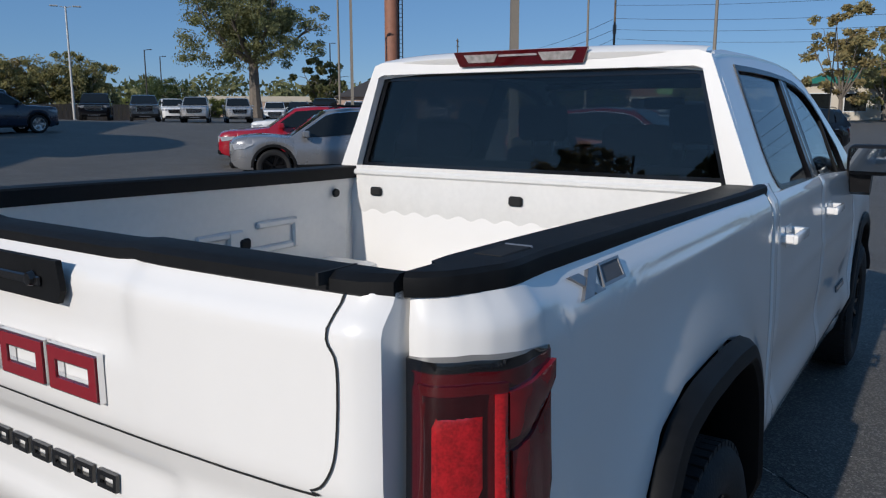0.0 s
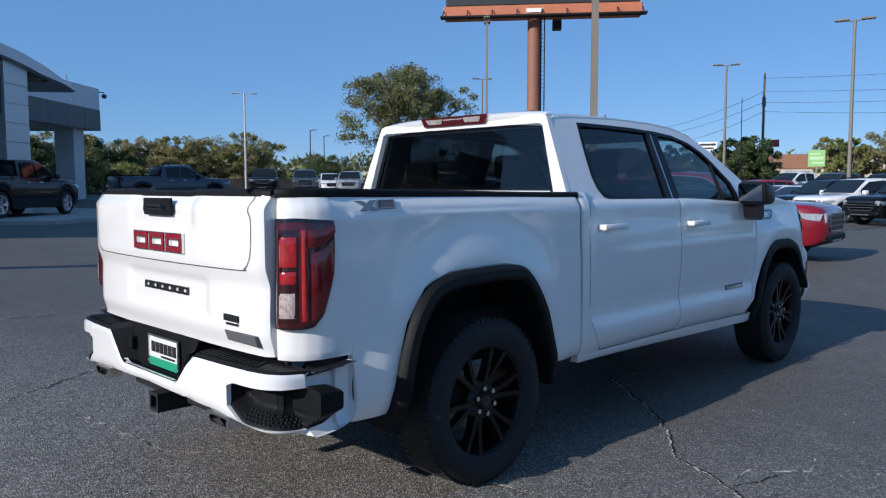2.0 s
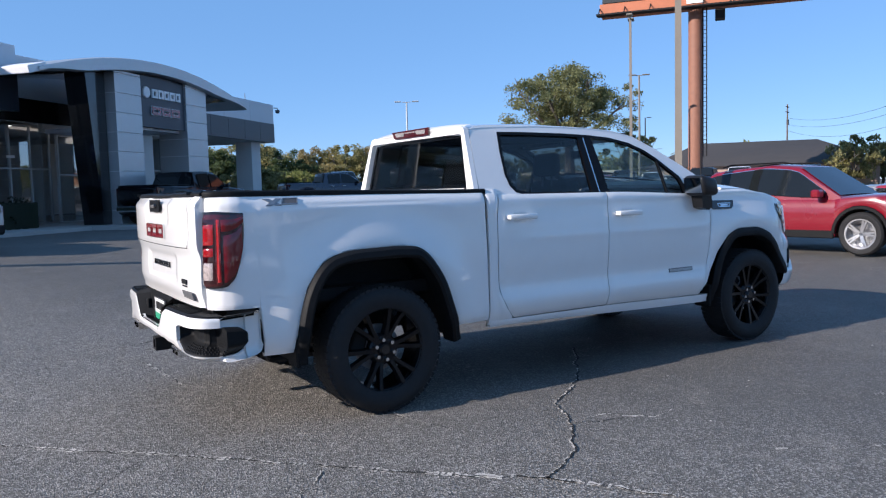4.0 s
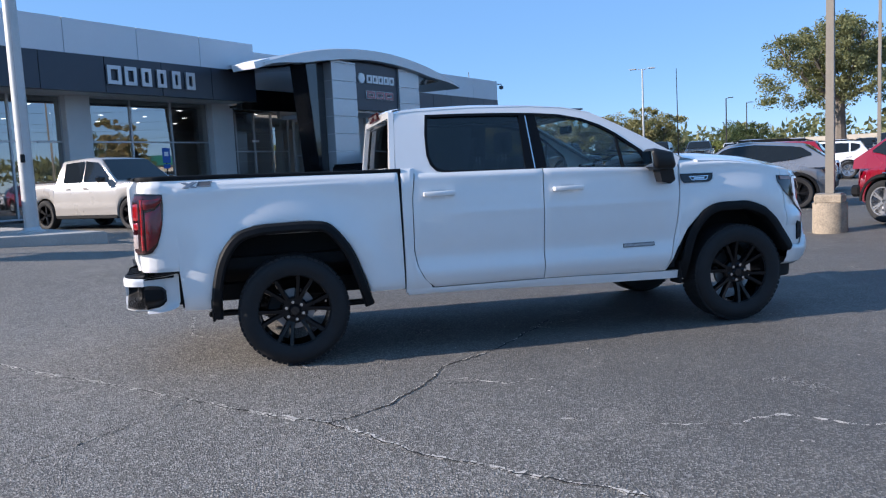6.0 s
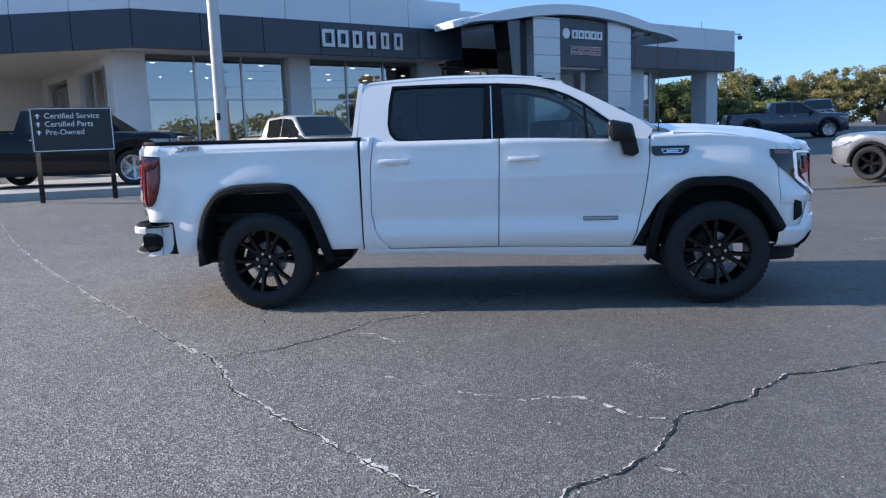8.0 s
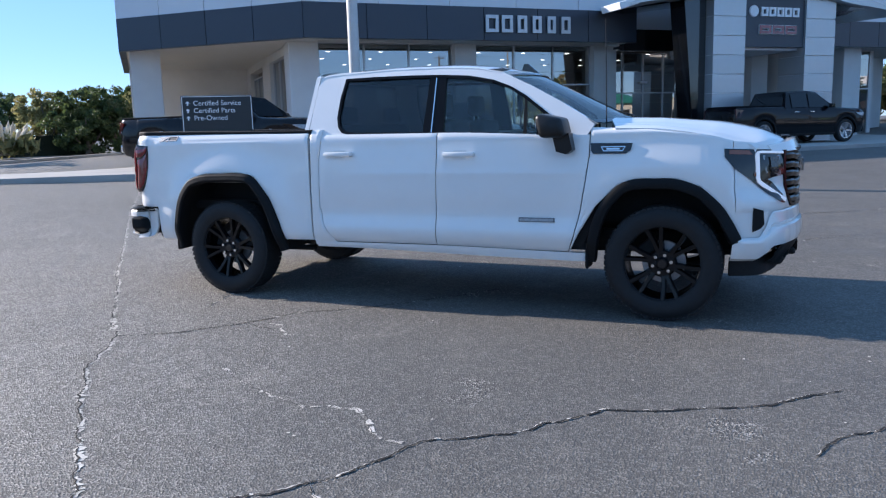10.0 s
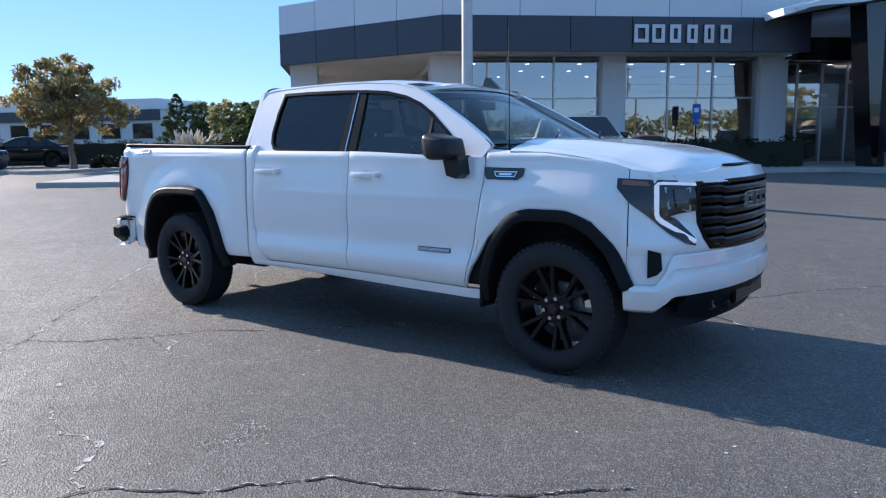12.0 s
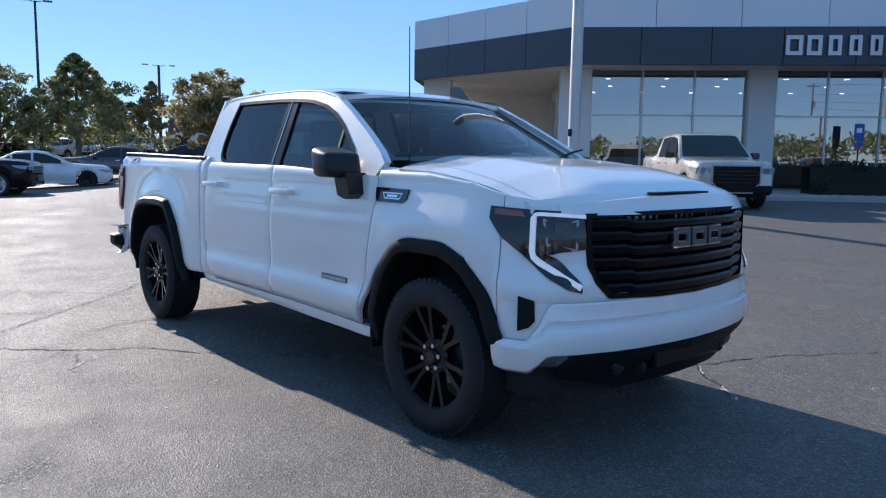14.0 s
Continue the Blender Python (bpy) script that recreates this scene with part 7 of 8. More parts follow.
for i, (bearing, dist, kind, p) in enumerate(((168.5, 62, "suv", P_BLACK), (166.5, 66, "sedan", P_GREY), (164.6, 64, "suv", P_WHITE), (162.8, 68, "sedan", P_BLUE), (161.0, 64, "suv", P_SILVER))):
    x, y = polar(6.73, -3.51, bearing, dist)
    vehicle(kind, p, "car in the distant lot under the trees", on(x, y, 200), group="cars to the west")
# a row to the south, mirrored in the white truck's flank
ROW_S = ("suv", P_WHITE, "bigsuv", P_SILVER, "sedan", P_WHITE, "suv", P_WHITE, "pickup", P_WHITE, "suv", P_GREY, "sedan", P_SILVER, "suv", P_WHITE, "bigsuv", P_WHITE, "suv", P_SILVER, "sedan", P_WHITE, "suv", P_WHITE)
for i in range(12):
    vehicle(ROW_S[2 * i], ROW_S[2 * i + 1], "parked car in the sunlit row behind the open lane", on(-8.5 + i * 3.5, -18.0 + 0.15 * (i % 3), 90 + (i % 2) * 2), group="cars in the south row")


# ---- poles, signs, wires ----
M_GALV = mat("galvanised_pole", (0.50, 0.50, 0.49), 0.45, metal=0.35, var=0.08, scale=3)
M_TANPOLE = mat("tan_painted_pole", (0.205, 0.18, 0.146), 0.6, var=0.08, scale=3)
M_DKPOLE = mat("dark_bronze_pole", (0.03, 0.028, 0.026), 0.5, var=0.1)
M_RUST = mat("rust_brown_paint", (0.26, 0.115, 0.070), 0.65, var=0.15, scale=2)
M_ORANGE = mat("orange_rust_paint", (0.48, 0.16, 0.075), 0.6, var=0.15, scale=1)
M_WOOD = mat("utility_pole_wood", (0.13, 0.10, 0.075), 0.85, var=0.2, scale=4)
M_SIGNGREY = mat("sign_charcoal", (0.022, 0.025, 0.027), 0.5, var=0.08)
M_BLUESIGN = mat("blue_sign", (0.02, 0.10, 0.40), 0.45)


M_BASE = mat("stained_concrete", (0.30, 0.245, 0.18), 0.9, var=0.3, scale=5, bump=0.4, bscale=40)


def lamp_post(x, y, h, material, label, heads=2, turn=0.0, r=0.09, base=False, reach=0.55):
    z = gz(x, y)
    P = thing("street_lamp", label, "street lamp", pose(x, y, z, 0, 0, turn), "lot lights")
    if base:
        bm = bmesh.new()
        lathe(bm, [(0, -0.2), (0.285, -0.2), (0.28, 0.50), (0.275, 0.52), (0, 0.52)], 20, "z")
        box(bm, -0.22, 0.22, -0.22, 0.22, 0.51, 0.66, 0.02)
        part("concrete_base", bm, M_BASE, P, "weathered concrete base", 30)
    bm = bmesh.new()
    s = r
    prism(bm, [(-s, -s), (s, -s), (s, s), (-s, s)], lambda a, b, t: Vector((a * (1 - 0.3 * t / h), b * (1 - 0.3 * t / h), t)), h) if base else tube(bm, [(0, 0, 0), (0, 0, h)], [r, r * 0.65], 10)
    part("pole", bm, material, P)
    part("base_plate", nbox(-0.2, 0.2, -0.2, 0.2, 0.0 if not base else 0.64, 0.04 if not base else 0.68, 0.01), material, P)
    for k_ in range(heads):
        sg = 1 if k_ == 0 else -1
        arm = bmesh.new()
        tube(arm, [(0, 0, h - 0.08), (sg * reach * 0.5, 0, h)], 0.03, 6)
        part("arm", arm, material, P)
        part("lamp_head", nbox(sg * reach - 0.30, sg * reach + 0.30, -0.16, 0.16, h - 0.02, h + 0.07, 0.03), material, P)
    return P


lamp_post(9.38, 4.62, 8.2, M_TANPOLE, "square tan lamp pole on a concrete base", 2, 40, 0.07, True)
lamp_post(27.6, 23.1, 9.7, M_TANPOLE, "tan lamp pole with two flat heads", 2, 40, 0.08, True)
lamp_post(33.1, 55.5, 8.5, M_GALV, "white lamp pole with two angled heads", 2, -35, 0.10, False, 0.8)
lamp_post(46.3, 39.9, 9.7, M_TANPOLE, "tan lamp pole with two heads", 2, -40, 0.11)
lamp_post(47.7, 19.4, 9.0, M_TANPOLE, "tan lamp pole in the east row", 2, -60, 0.10)
lamp_post(36.6, 8.3, 9.1, M_TANPOLE, "tan lamp pole in the east row", 2, -75, 0.10)
lamp_post(84.0, 73.8, 10.4, M_DKPOLE, "dark lamp pole far off", 1, -40, 0.12)
lamp_post(57.0, 79.0, 8.0, M_DKPOLE, "dark lamp pole far off", 1, -40, 0.10)
lamp_post(69.0, 92.0, 8.4, M_DKPOLE, "dark lamp pole far off", 1, -40, 0.10)
lamp_post(-51.0, 10.8, 10.9, M_DKPOLE, "dark bronze lamp pole with two flat heads", 2, 75, 0.11, False, 0.75)
lamp_post(-72.0, 27.2, 9.0, M_DKPOLE, "dark bronze lamp pole with two flat heads", 2, 75, 0.19, False, 1.3)
# the tall white pole on the island
P = thing("flag_pole", "tall white metal pole on the display island", "pole", pose(-4.85, 10.75, 0.55))
part("pole", tube(bmesh.new(), [(0, 0, 0), (0, 0, 11.5)], [0.145, 0.11], 16), M_GALV, P)
part("base_collar", lathe(bmesh.new(), [(0, 0), (0.28, 0), (0.28, 0.03), (0.19, 0.06), (0.15, 0.12), (0, 0.12)], 20, "z"), M_GALV, P)
part("cleat_box", nbox(-0.04, 0.04, -0.19, -0.13, 1.45, 1.62, 0.01), M_DARK, P)
part("halyard", tube(bmesh.new(), [(0.02, -0.16, 1.5), (0.02, -0.15, 11.0)], 0.006, 5), M_STEEL, P)


def written(text, size, to, material, parent, name="writing"):
    cu = bpy.data.curves.new(name, "FONT")
    cu.body, cu.size, cu.extrude = text, size, 0.002
    ob = new("tmp_text", cu)
    dg = bpy.context.evaluated_depsgraph_get()
    me = bpy.data.meshes.new_from_object(ob.evaluated_get(dg))
    bpy.data.objects.remove(ob)
    me.materials.clear()
    me.materials.append(material)
    o = new(name, me)
    o.parent = parent
    o.matrix_basis = to
    return o


# direction sign
DS = thing("direction_sign", "charcoal direction sign on two black posts with white lines of text", "sign", pose(-7.02, 8.10, 0.28, 0, 0, 38))
part("panel", nbox(-0.78, 0.78, -0.03, 0.03, 1.12, 2.02, 0.01), M_SIGNGREY, DS)
part("panel_edge", ring_bm([(-0.765, 1.135), (0.765, 1.135), (0.765, 2.005), (-0.765, 2.005)], [(-0.75, 1.15), (0.75, 1.15), (0.75, 1.99), (-0.75, 1.99)], lambda x, z, d: Vector((x, -0.034 - d, z)), 0.004), M_SIGNWHITE, DS)
for x in (-0.70, 0.70):
    part("post", nbox(x - 0.05, x + 0.05, -0.02, 0.06, 0, 1.13, 0.01), M_GLOSSBLK, DS)
for i, t in enumerate(("Certified Service", "Certified Parts", "Pre-Owned")):
    written(t, 0.155, pose(-0.52, -0.036, 1.80 - i * 0.165, 90, 0, 0), M_SIGNWHITE, DS, "line_of_text")
    bm = bmesh.new()
    z = 1.80 - i * 0.165
    prism(bm, [(-0.64, z + 0.10), (-0.69, z + 0.05), (-0.655, z + 0.05), (-0.655, z), (-0.625, z), (-0.625, z + 0.05), (-0.59, z + 0.05)], lambda x, zz, d: Vector((x, -0.034 - d, zz)), 0.003)
    part("arrow", bm, M_SIGNWHITE, DS)

HS = thing("parking_sign", "small blue parking sign on a thin post by the hedge", "sign", pose(-3.5, 23.9, 0.5, 0, 0, 30))
part("post", tube(bmesh.new(), [(0, 0, 0), (0, 0, 2.3)], 0.025, 8), M_GLOSSBLK, HS)
part("plate", nbox(-0.15, 0.15, -0.03, -0.02, 1.72, 2.28, 0.005), M_BLUESIGN, HS)
part("symbol_bar", nbox(-0.08, 0.08, -0.036, -0.03, 1.98, 2.14), M_SIGNWHITE, HS)
part("lower_plate", nbox(-0.13, 0.13, -0.03, -0.02, 1.52, 1.68, 0.004), M_BLUESIGN, HS)

# billboard
bx, by = 52.7, 39.4
BB = thing("billboard", "tall billboard with rust-orange frame on a brown steel post", "billboard", pose(bx, by, gz(bx, by), 0, 0, -52))
part("post", tube(bmesh.new(), [(0, 0, 0), (0, 0, 15.7)], [0.62, 0.58], 20), M_RUST, BB, "rust-brown steel post")
part("lower_frame", nbox(-8.0, 9.3, -0.9, 0.9, 15.6, 16.6, 0.05), M_ORANGE, BB, "orange-brown walkway apron")
part("board", nbox(-7.8, 9.1, -0.7, 0.7, 16.7, 21.5), M_SIGNGREY, BB)
part("catwalk", nbox(-8.2, 9.6, -1.9, -0.9, 15.45, 15.58), M_DARK, BB)
bm = bmesh.new()
for i in range(9):
    x = lerp(-8.0, 9.3, i / 8)
    tube(bm, [(x, -1.9, 15.5), (x, -0.9, 16.2)], 0.05, 5)
part("brackets", bm, M_DARK, BB)
part("maker_plate", nbox(-0.7, 0.7, -1.0, -0.9, 15.9, 16.25), M_SIGNWHITE, BB)
bm = bmesh.new()
tube(bm, [(0.62, -0.1, 3), (0.62, -0.1, 16.2)], 0.05, 6)
tube(bm, [(0.92, -0.1, 3), (0.92, -0.1, 16.2)], 0.05, 6)
for i in range(36):
    tube(bm, [(0.62, -0.1, 3 + i * 0.36), (0.92, -0.1, 3 + i * 0.36)], 0.03, 4)
part("ladder", bm, M_DARK, BB)
part("service_box", nbox(1.6, 2.4, -0.4, 0.4, 14.5, 15.4, 0.05), M_DARK, BB)


def utility_pole(x, y, h, arms, label):
    P = thing("utility_pole", label, "utility pole", pose(x, y, gz(x, y), 0, 0, 20))
    part("pole", tube(bmesh.new(), [(0, 0, 0), (0, 0, h)], [0.17, 0.11], 8), M_WOOD, P)
    for i in range(arms):
        part("crossarm", nbox(-1.1, 1.1, -0.06, 0.06, h - 0.5 - i * 0.9, h - 0.38 - i * 0.9), M_WOOD, P)
    part("transformer", tube(bmesh.new(), [(0.3, 0, h - 3.6), (0.3, 0, h - 2.6)], 0.22, 10), M_STEEL, P)
    return P


utility_pole(82.8, 30.9, 13.0, 1, "wooden utility pole with crossarm and transformer")
utility_pole(122.0, 76.0, 14.0, 2, "wooden utility pole with two crossarms")
utility_pole(84.0, -22.0, 13.0, 1, "wooden utility pole with crossarm")


def wire(a, b, sag):
    bm = bmesh.new()
    a, b = Vector(a), Vector(b)
    tube(bm, [a.lerp(b, i / 14) - Vector((0, 0, sag * 4 * (i / 14) * (1 - i / 14))) for i in range(15)], 0.022, 4)
    return solid("overhead_wire", bm, M_DARK, "black overhead power wire between wooden poles", "power line", "overhead wires")


for dz, sag in ((13.2, 1.0), (11.8, 1.2), (10.6, 1.1), (9.6, 1.3)):
    wire((82.8, 30.9, dz), (84.0, -22.0, dz), sag)
for dz, sag in ((11.8, 2.0), (9.6, 2.4), (10.6, 1.8)):
    wire((82.8, 30.9, dz), (122.0, 76.0, dz + 0.6), sag)

# whip antenna belongs to the truck
TRUCK = bpy.data.objects["pickup_truck"]
part("whip_antenna", tube(bmesh.new(), [(3.33, -0.80, 1.38), (3.32, -0.80, 2.18)], [0.005, 0.003], 5), M_DARK, TRUCK)


# ---- cracks, seams ----
M_CRACK = mat("crack_shadow", (0.010, 0.010, 0.010), 0.95, var=0.3)
M_GRIT = mat("pale_crack_grit", (0.54, 0.505, 0.45), 0.95, var=0.25, scale=20)


def ribbon(bm, pts, w, lift, rough_w=0.5, step=0.014, jag=0.012, keep=1.0, shift=0.0):
    """A ragged strip on the ground along points."""
    path = []
    for a, b in zip(pts, pts[1:]):
        n = max(2, int(math.dist(a, b) / step))
        for i in range(n):
            path.append((lerp(a[0], b[0], i / n), lerp(a[1], b[1], i / n)))
    path.append(pts[-1])
    prev = None
    for i, (x, y) in enumerate(path):
        a, b = path[max(0, i - 1)], path[min(len(path) - 1, i + 1)]
        d = Vector((b[0] - a[0], b[1] - a[1])).normalized()
        n = Vector((-d.y, d.x))
        o = jag * (2.6 * noise.noise(Vector((x * 5, y * 5, 3.0))) + 1.4 * noise.noise(Vector((x * 17, y * 17, 5.0))) + 0.7 * noise.noise(Vector((x * 55, y * 55, 6.0))))
        ww = max(0.0008, w * (1 + rough_w * (1.3 * noise.noise(Vector((x * 12, y * 12, 8.0 + lift * 900))) + 1.0 * noise.noise(Vector((x * 60, y * 60, 2.0 + lift * 900)))))) * 0.5
        c = Vector((x, y)) + n * (o + shift)
        row = [bm.verts.new((*(c + n * ww), gz(x, y) + lift)), bm.verts.new((*(c - n * ww), gz(x, y) + lift))]
        if prev and random.random() < keep:
            bm.faces.new((prev[0], prev[1], row[1], row[0]))
        prev = row
    return bm


CRACKS = [
    ([(-9.73, 8.65), (-5.26, 3.29), (-3.0, 0.8), (-1.9, -0.4), (-1.02, -1.31), (-0.3, -2.09), (0.06, -2.41), (0.23, -2.67), (0.51, -3.12), (0.9, -3.52), (1.3, -3.92), (1.58, -4.19), (2.4, -5.0), (3.6, -6.4)], 0.008, 0.042),
    ([(0.08, -2.44), (0.46, -2.23), (0.70, -1.92), (0.89, -1.68), (0.98, -1.44), (1.4, -1.18), (1.7, -0.9), (2.3, -0.2)], 0.012, 0.018),
    ([(1.32, -2.83), (1.55, -2.99), (1.89, -3.15), (2.18, -3.27), (2.29, -3.21), (2.45, -3.22), (2.57, -3.3), (2.65, -3.43), (2.75, -3.53), (2.88, -3.54)], 0.003, 0.020),
    ([(1.7, -5.3), (2.2, -4.5), (2.38, -4.28), (2.5, -4.2), (2.57, -4.16), (2.63, -4.04), (2.7, -3.98), (2.8, -3.83), (2.85, -3.71), (2.92, -3.56), (3.01, -3.45), (3.21, -3.34), (3.37, -3.2), (3.53, -3.03), (3.68, -2.86), (3.99, -2.75), (4.34, -2.60), (4.8, -2.2)], 0.012, 0.018),
    ([(2.67, -4.0), (2.74, -4.09), (2.84, -4.19), (3.05, -4.27)], 0.003, 0.014),
    ([(-0.01, -0.9), (0.06, -1.28), (0.13, -1.49)], 0.005, 0.010),
    ([(0.91, -1.81), (1.08, -1.82), (1.28, -2.05), (1.49, -2.01)], 0.002, 0.014),
    ([(-1.9, -2.9), (-1.46, -2.45), (-1.16, -2.12), (-0.78, -1.64)], 0.006, 0.010),
    ([(-2.6, -2.2), (-2.11, -1.59), (-1.56, -0.93)], 0.006, 0.0),
    ([(0.80, -1.86), (0.95, -1.92), (1.13, -1.96)], 0.006, 0.010),
    ([(-2.4, 1.7), (-1.59, 2.1), (-1.09, 2.48), (-0.46, 2.87), (0.6, 3.6)], 0.008, 0.014),
    ([(-1.26, 2.05), (-0.97, 1.64), (-0.92, 0.63), (-0.34, 0.12), (-0.12, -0.46), (0.02, -1.2)], 0.006, 0.018),
    ([(3.7, 1.7), (3.88, 1.45), (4.18, 1.15), (4.5, 0.9)], 0.012, 0.03),
    ([(3.9, 1.42), (4.16, 2.19), (4.64, 2.94), (5.2, 3.6), (6.4, 4.4)], 0.009, 0.01),
    ([(4.6, -3.1), (4.8, -2.82), (5.01, -2.6), (5.26, -2.27), (5.36, -2.2), (6.1, -1.7)], 0.010, 0.006),
    ([(4.9, 6.0), (6.2, 6.8), (7.0, 8.4), (8.8, 9.6)], 0.012, 0.02),
    ([(-4.6, 1.8), (-6.5, -0.5), (-9.0, -2.0), (-13, -2.6)], 0.012, 0.0),
    ([(-3.4, 5.2), (-1.2, 6.0), (1.5, 5.6), (4.4, 7.2)], 0.010, 0.01),
]
for pts, w, grit in CRACKS:
    if grit:
        bm = ribbon(bmesh.new(), pts, grit * 0.6 + 0.002, 0.003, 1.6, keep=0.72, shift=0.3 * w + 0.15 * grit)
        solid("crack_grit", bm, M_GRIT, "pale grit along an asphalt crack", "crack", "asphalt cracks", "stuff", None)
    bm = ribbon(bmesh.new(), pts, w, 0.005, 0.8, keep=0.98)
    solid("crack", bm, M_CRACK, "dark jagged crack in the asphalt", "crack", "asphalt cracks", "structure", None)
# small litter
bm = bmesh.new()
for i in range(420):
    x, y = random.uniform(-6, 9), random.uniform(-7, 3)
    r = random.choice((0.004, 0.006, 0.008, 0.012))
    a0 = random.random() * 6
    bm.faces.new([bm.verts.new((x + r * math.cos(a0 + t) * random.uniform(0.6, 1), y + r * math.sin(a0 + t) * random.uniform(0.6, 1), 0.004)) for t in (0, 1.2, 2.5, 3.8, 5.0)])
solid("pebbles", bm, M_GRIT, "small pale grit scattered on the asphalt", "grit", kind="stuff", smooth=None)


# ---- planting ----
def leaf_mat(name, c1, c2):
    m = mat(name, c1, 0.65, var=0.15, scale=0.6, col2=c2)
    nt = m.node_tree
    b = nt.nodes["Principled BSDF"]
    src = b.inputs["Base Color"].links[0].from_socket
    geo, mx, mr = nt.nodes.new("ShaderNodeNewGeometry"), nt.nodes.new("ShaderNodeMix"), nt.nodes.new("ShaderNodeMapRange")
    mx.data_type, mx.blend_type = "RGBA", "MULTIPLY"
    mx.inputs[0].default_value = 1
    mr.inputs[3].default_value, mr.inputs[4].default_value = 0.65, 1.35
    nt.links.new(geo.outputs["Random Per Island"], mr.inputs[0])
    nt.links.new(src, mx.inputs[6])
    nt.links.new(mr.outputs[0], mx.inputs[7])
    nt.links.new(mx.outputs[2], b.inputs["Base Color"])
    tl_, ms = nt.nodes.new("ShaderNodeBsdfTranslucent"), nt.nodes.new("ShaderNodeMixShader")
    ms.inputs[0].default_value = 0.42
    nt.links.new(mx.outputs[2], tl_.inputs[0])
    nt.links.new(b.outputs[0], ms.inputs[1])
    nt.links.new(tl_.outputs[0], ms.inputs[2])
    nt.links.new(ms.outputs[0], nt.nodes["Material Output"].inputs[0])
    return m


LEAF_OAK = leaf_mat("oak_foliage", (0.12, 0.15, 0.055), (0.24, 0.23, 0.10))
LEAF_DARK = leaf_mat("dark_foliage", (0.055, 0.09, 0.03), (0.10, 0.13, 0.045))
LEAF_HEDGE = leaf_mat("clipped_hedge_foliage", (0.012, 0.020, 0.010), (0.022, 0.030, 0.014))
LEAF_OLIVE = leaf_mat("olive_foliage", (0.20, 0.205, 0.07), (0.32, 0.28, 0.12))
LEAF_RUST = leaf_mat("autumn_foliage", (0.27, 0.19, 0.085), (0.33, 0.29, 0.12))
LEAF_BRIGHT = leaf_mat("bright_foliage", (0.18, 0.22, 0.05), (0.28, 0.28, 0.09))
M_BARK = mat("bark", (0.16, 0.135, 0.11), 0.9, var=0.25, scale=5, bump=0.6, bscale=25)
RNG = np.random.default_rng(5)


def leaves(name, centres, radii, per, size, material, parent=None, label="", drop=0.0):
    """Many small leaf blades round clump centres, as one mesh."""
    cs, rs = np.repeat(np.array(centres), per, 0), np.repeat(np.array(radii), per, 0)
    n = len(cs)
    v = RNG.normal(size=(n, 3))
    v /= np.linalg.norm(v, axis=1)[:, None]
    v *= (RNG.random(n) ** 0.45)[:, None]
    p = cs + v * rs * np.array([1, 1, 0.72])
    p[:, 2] -= drop * RNG.random(n)
    a = RNG.normal(size=(n, 3))
    a /= np.linalg.norm(a, axis=1)[:, None]
    b = np.cross(a, RNG.normal(size=(n, 3)))
    b /= np.linalg.norm(b, axis=1)[:, None]
    s = (size * RNG.uniform(0.6, 1.4, n))[:, None]
    verts = np.stack([p - a * s, p + b * s * 0.45, p + a * s, p - b * s * 0.45], 1).reshape(-1, 3)
    faces = np.arange(4 * n).reshape(-1, 4)
    me = bpy.data.meshes.new(name)
    me.from_pydata(verts.tolist(), [], faces.tolist())
    me.materials.append(material)
    ob = new(name, me)
    ob.parent = parent
    if label:
        ob["label"] = label
    return ob


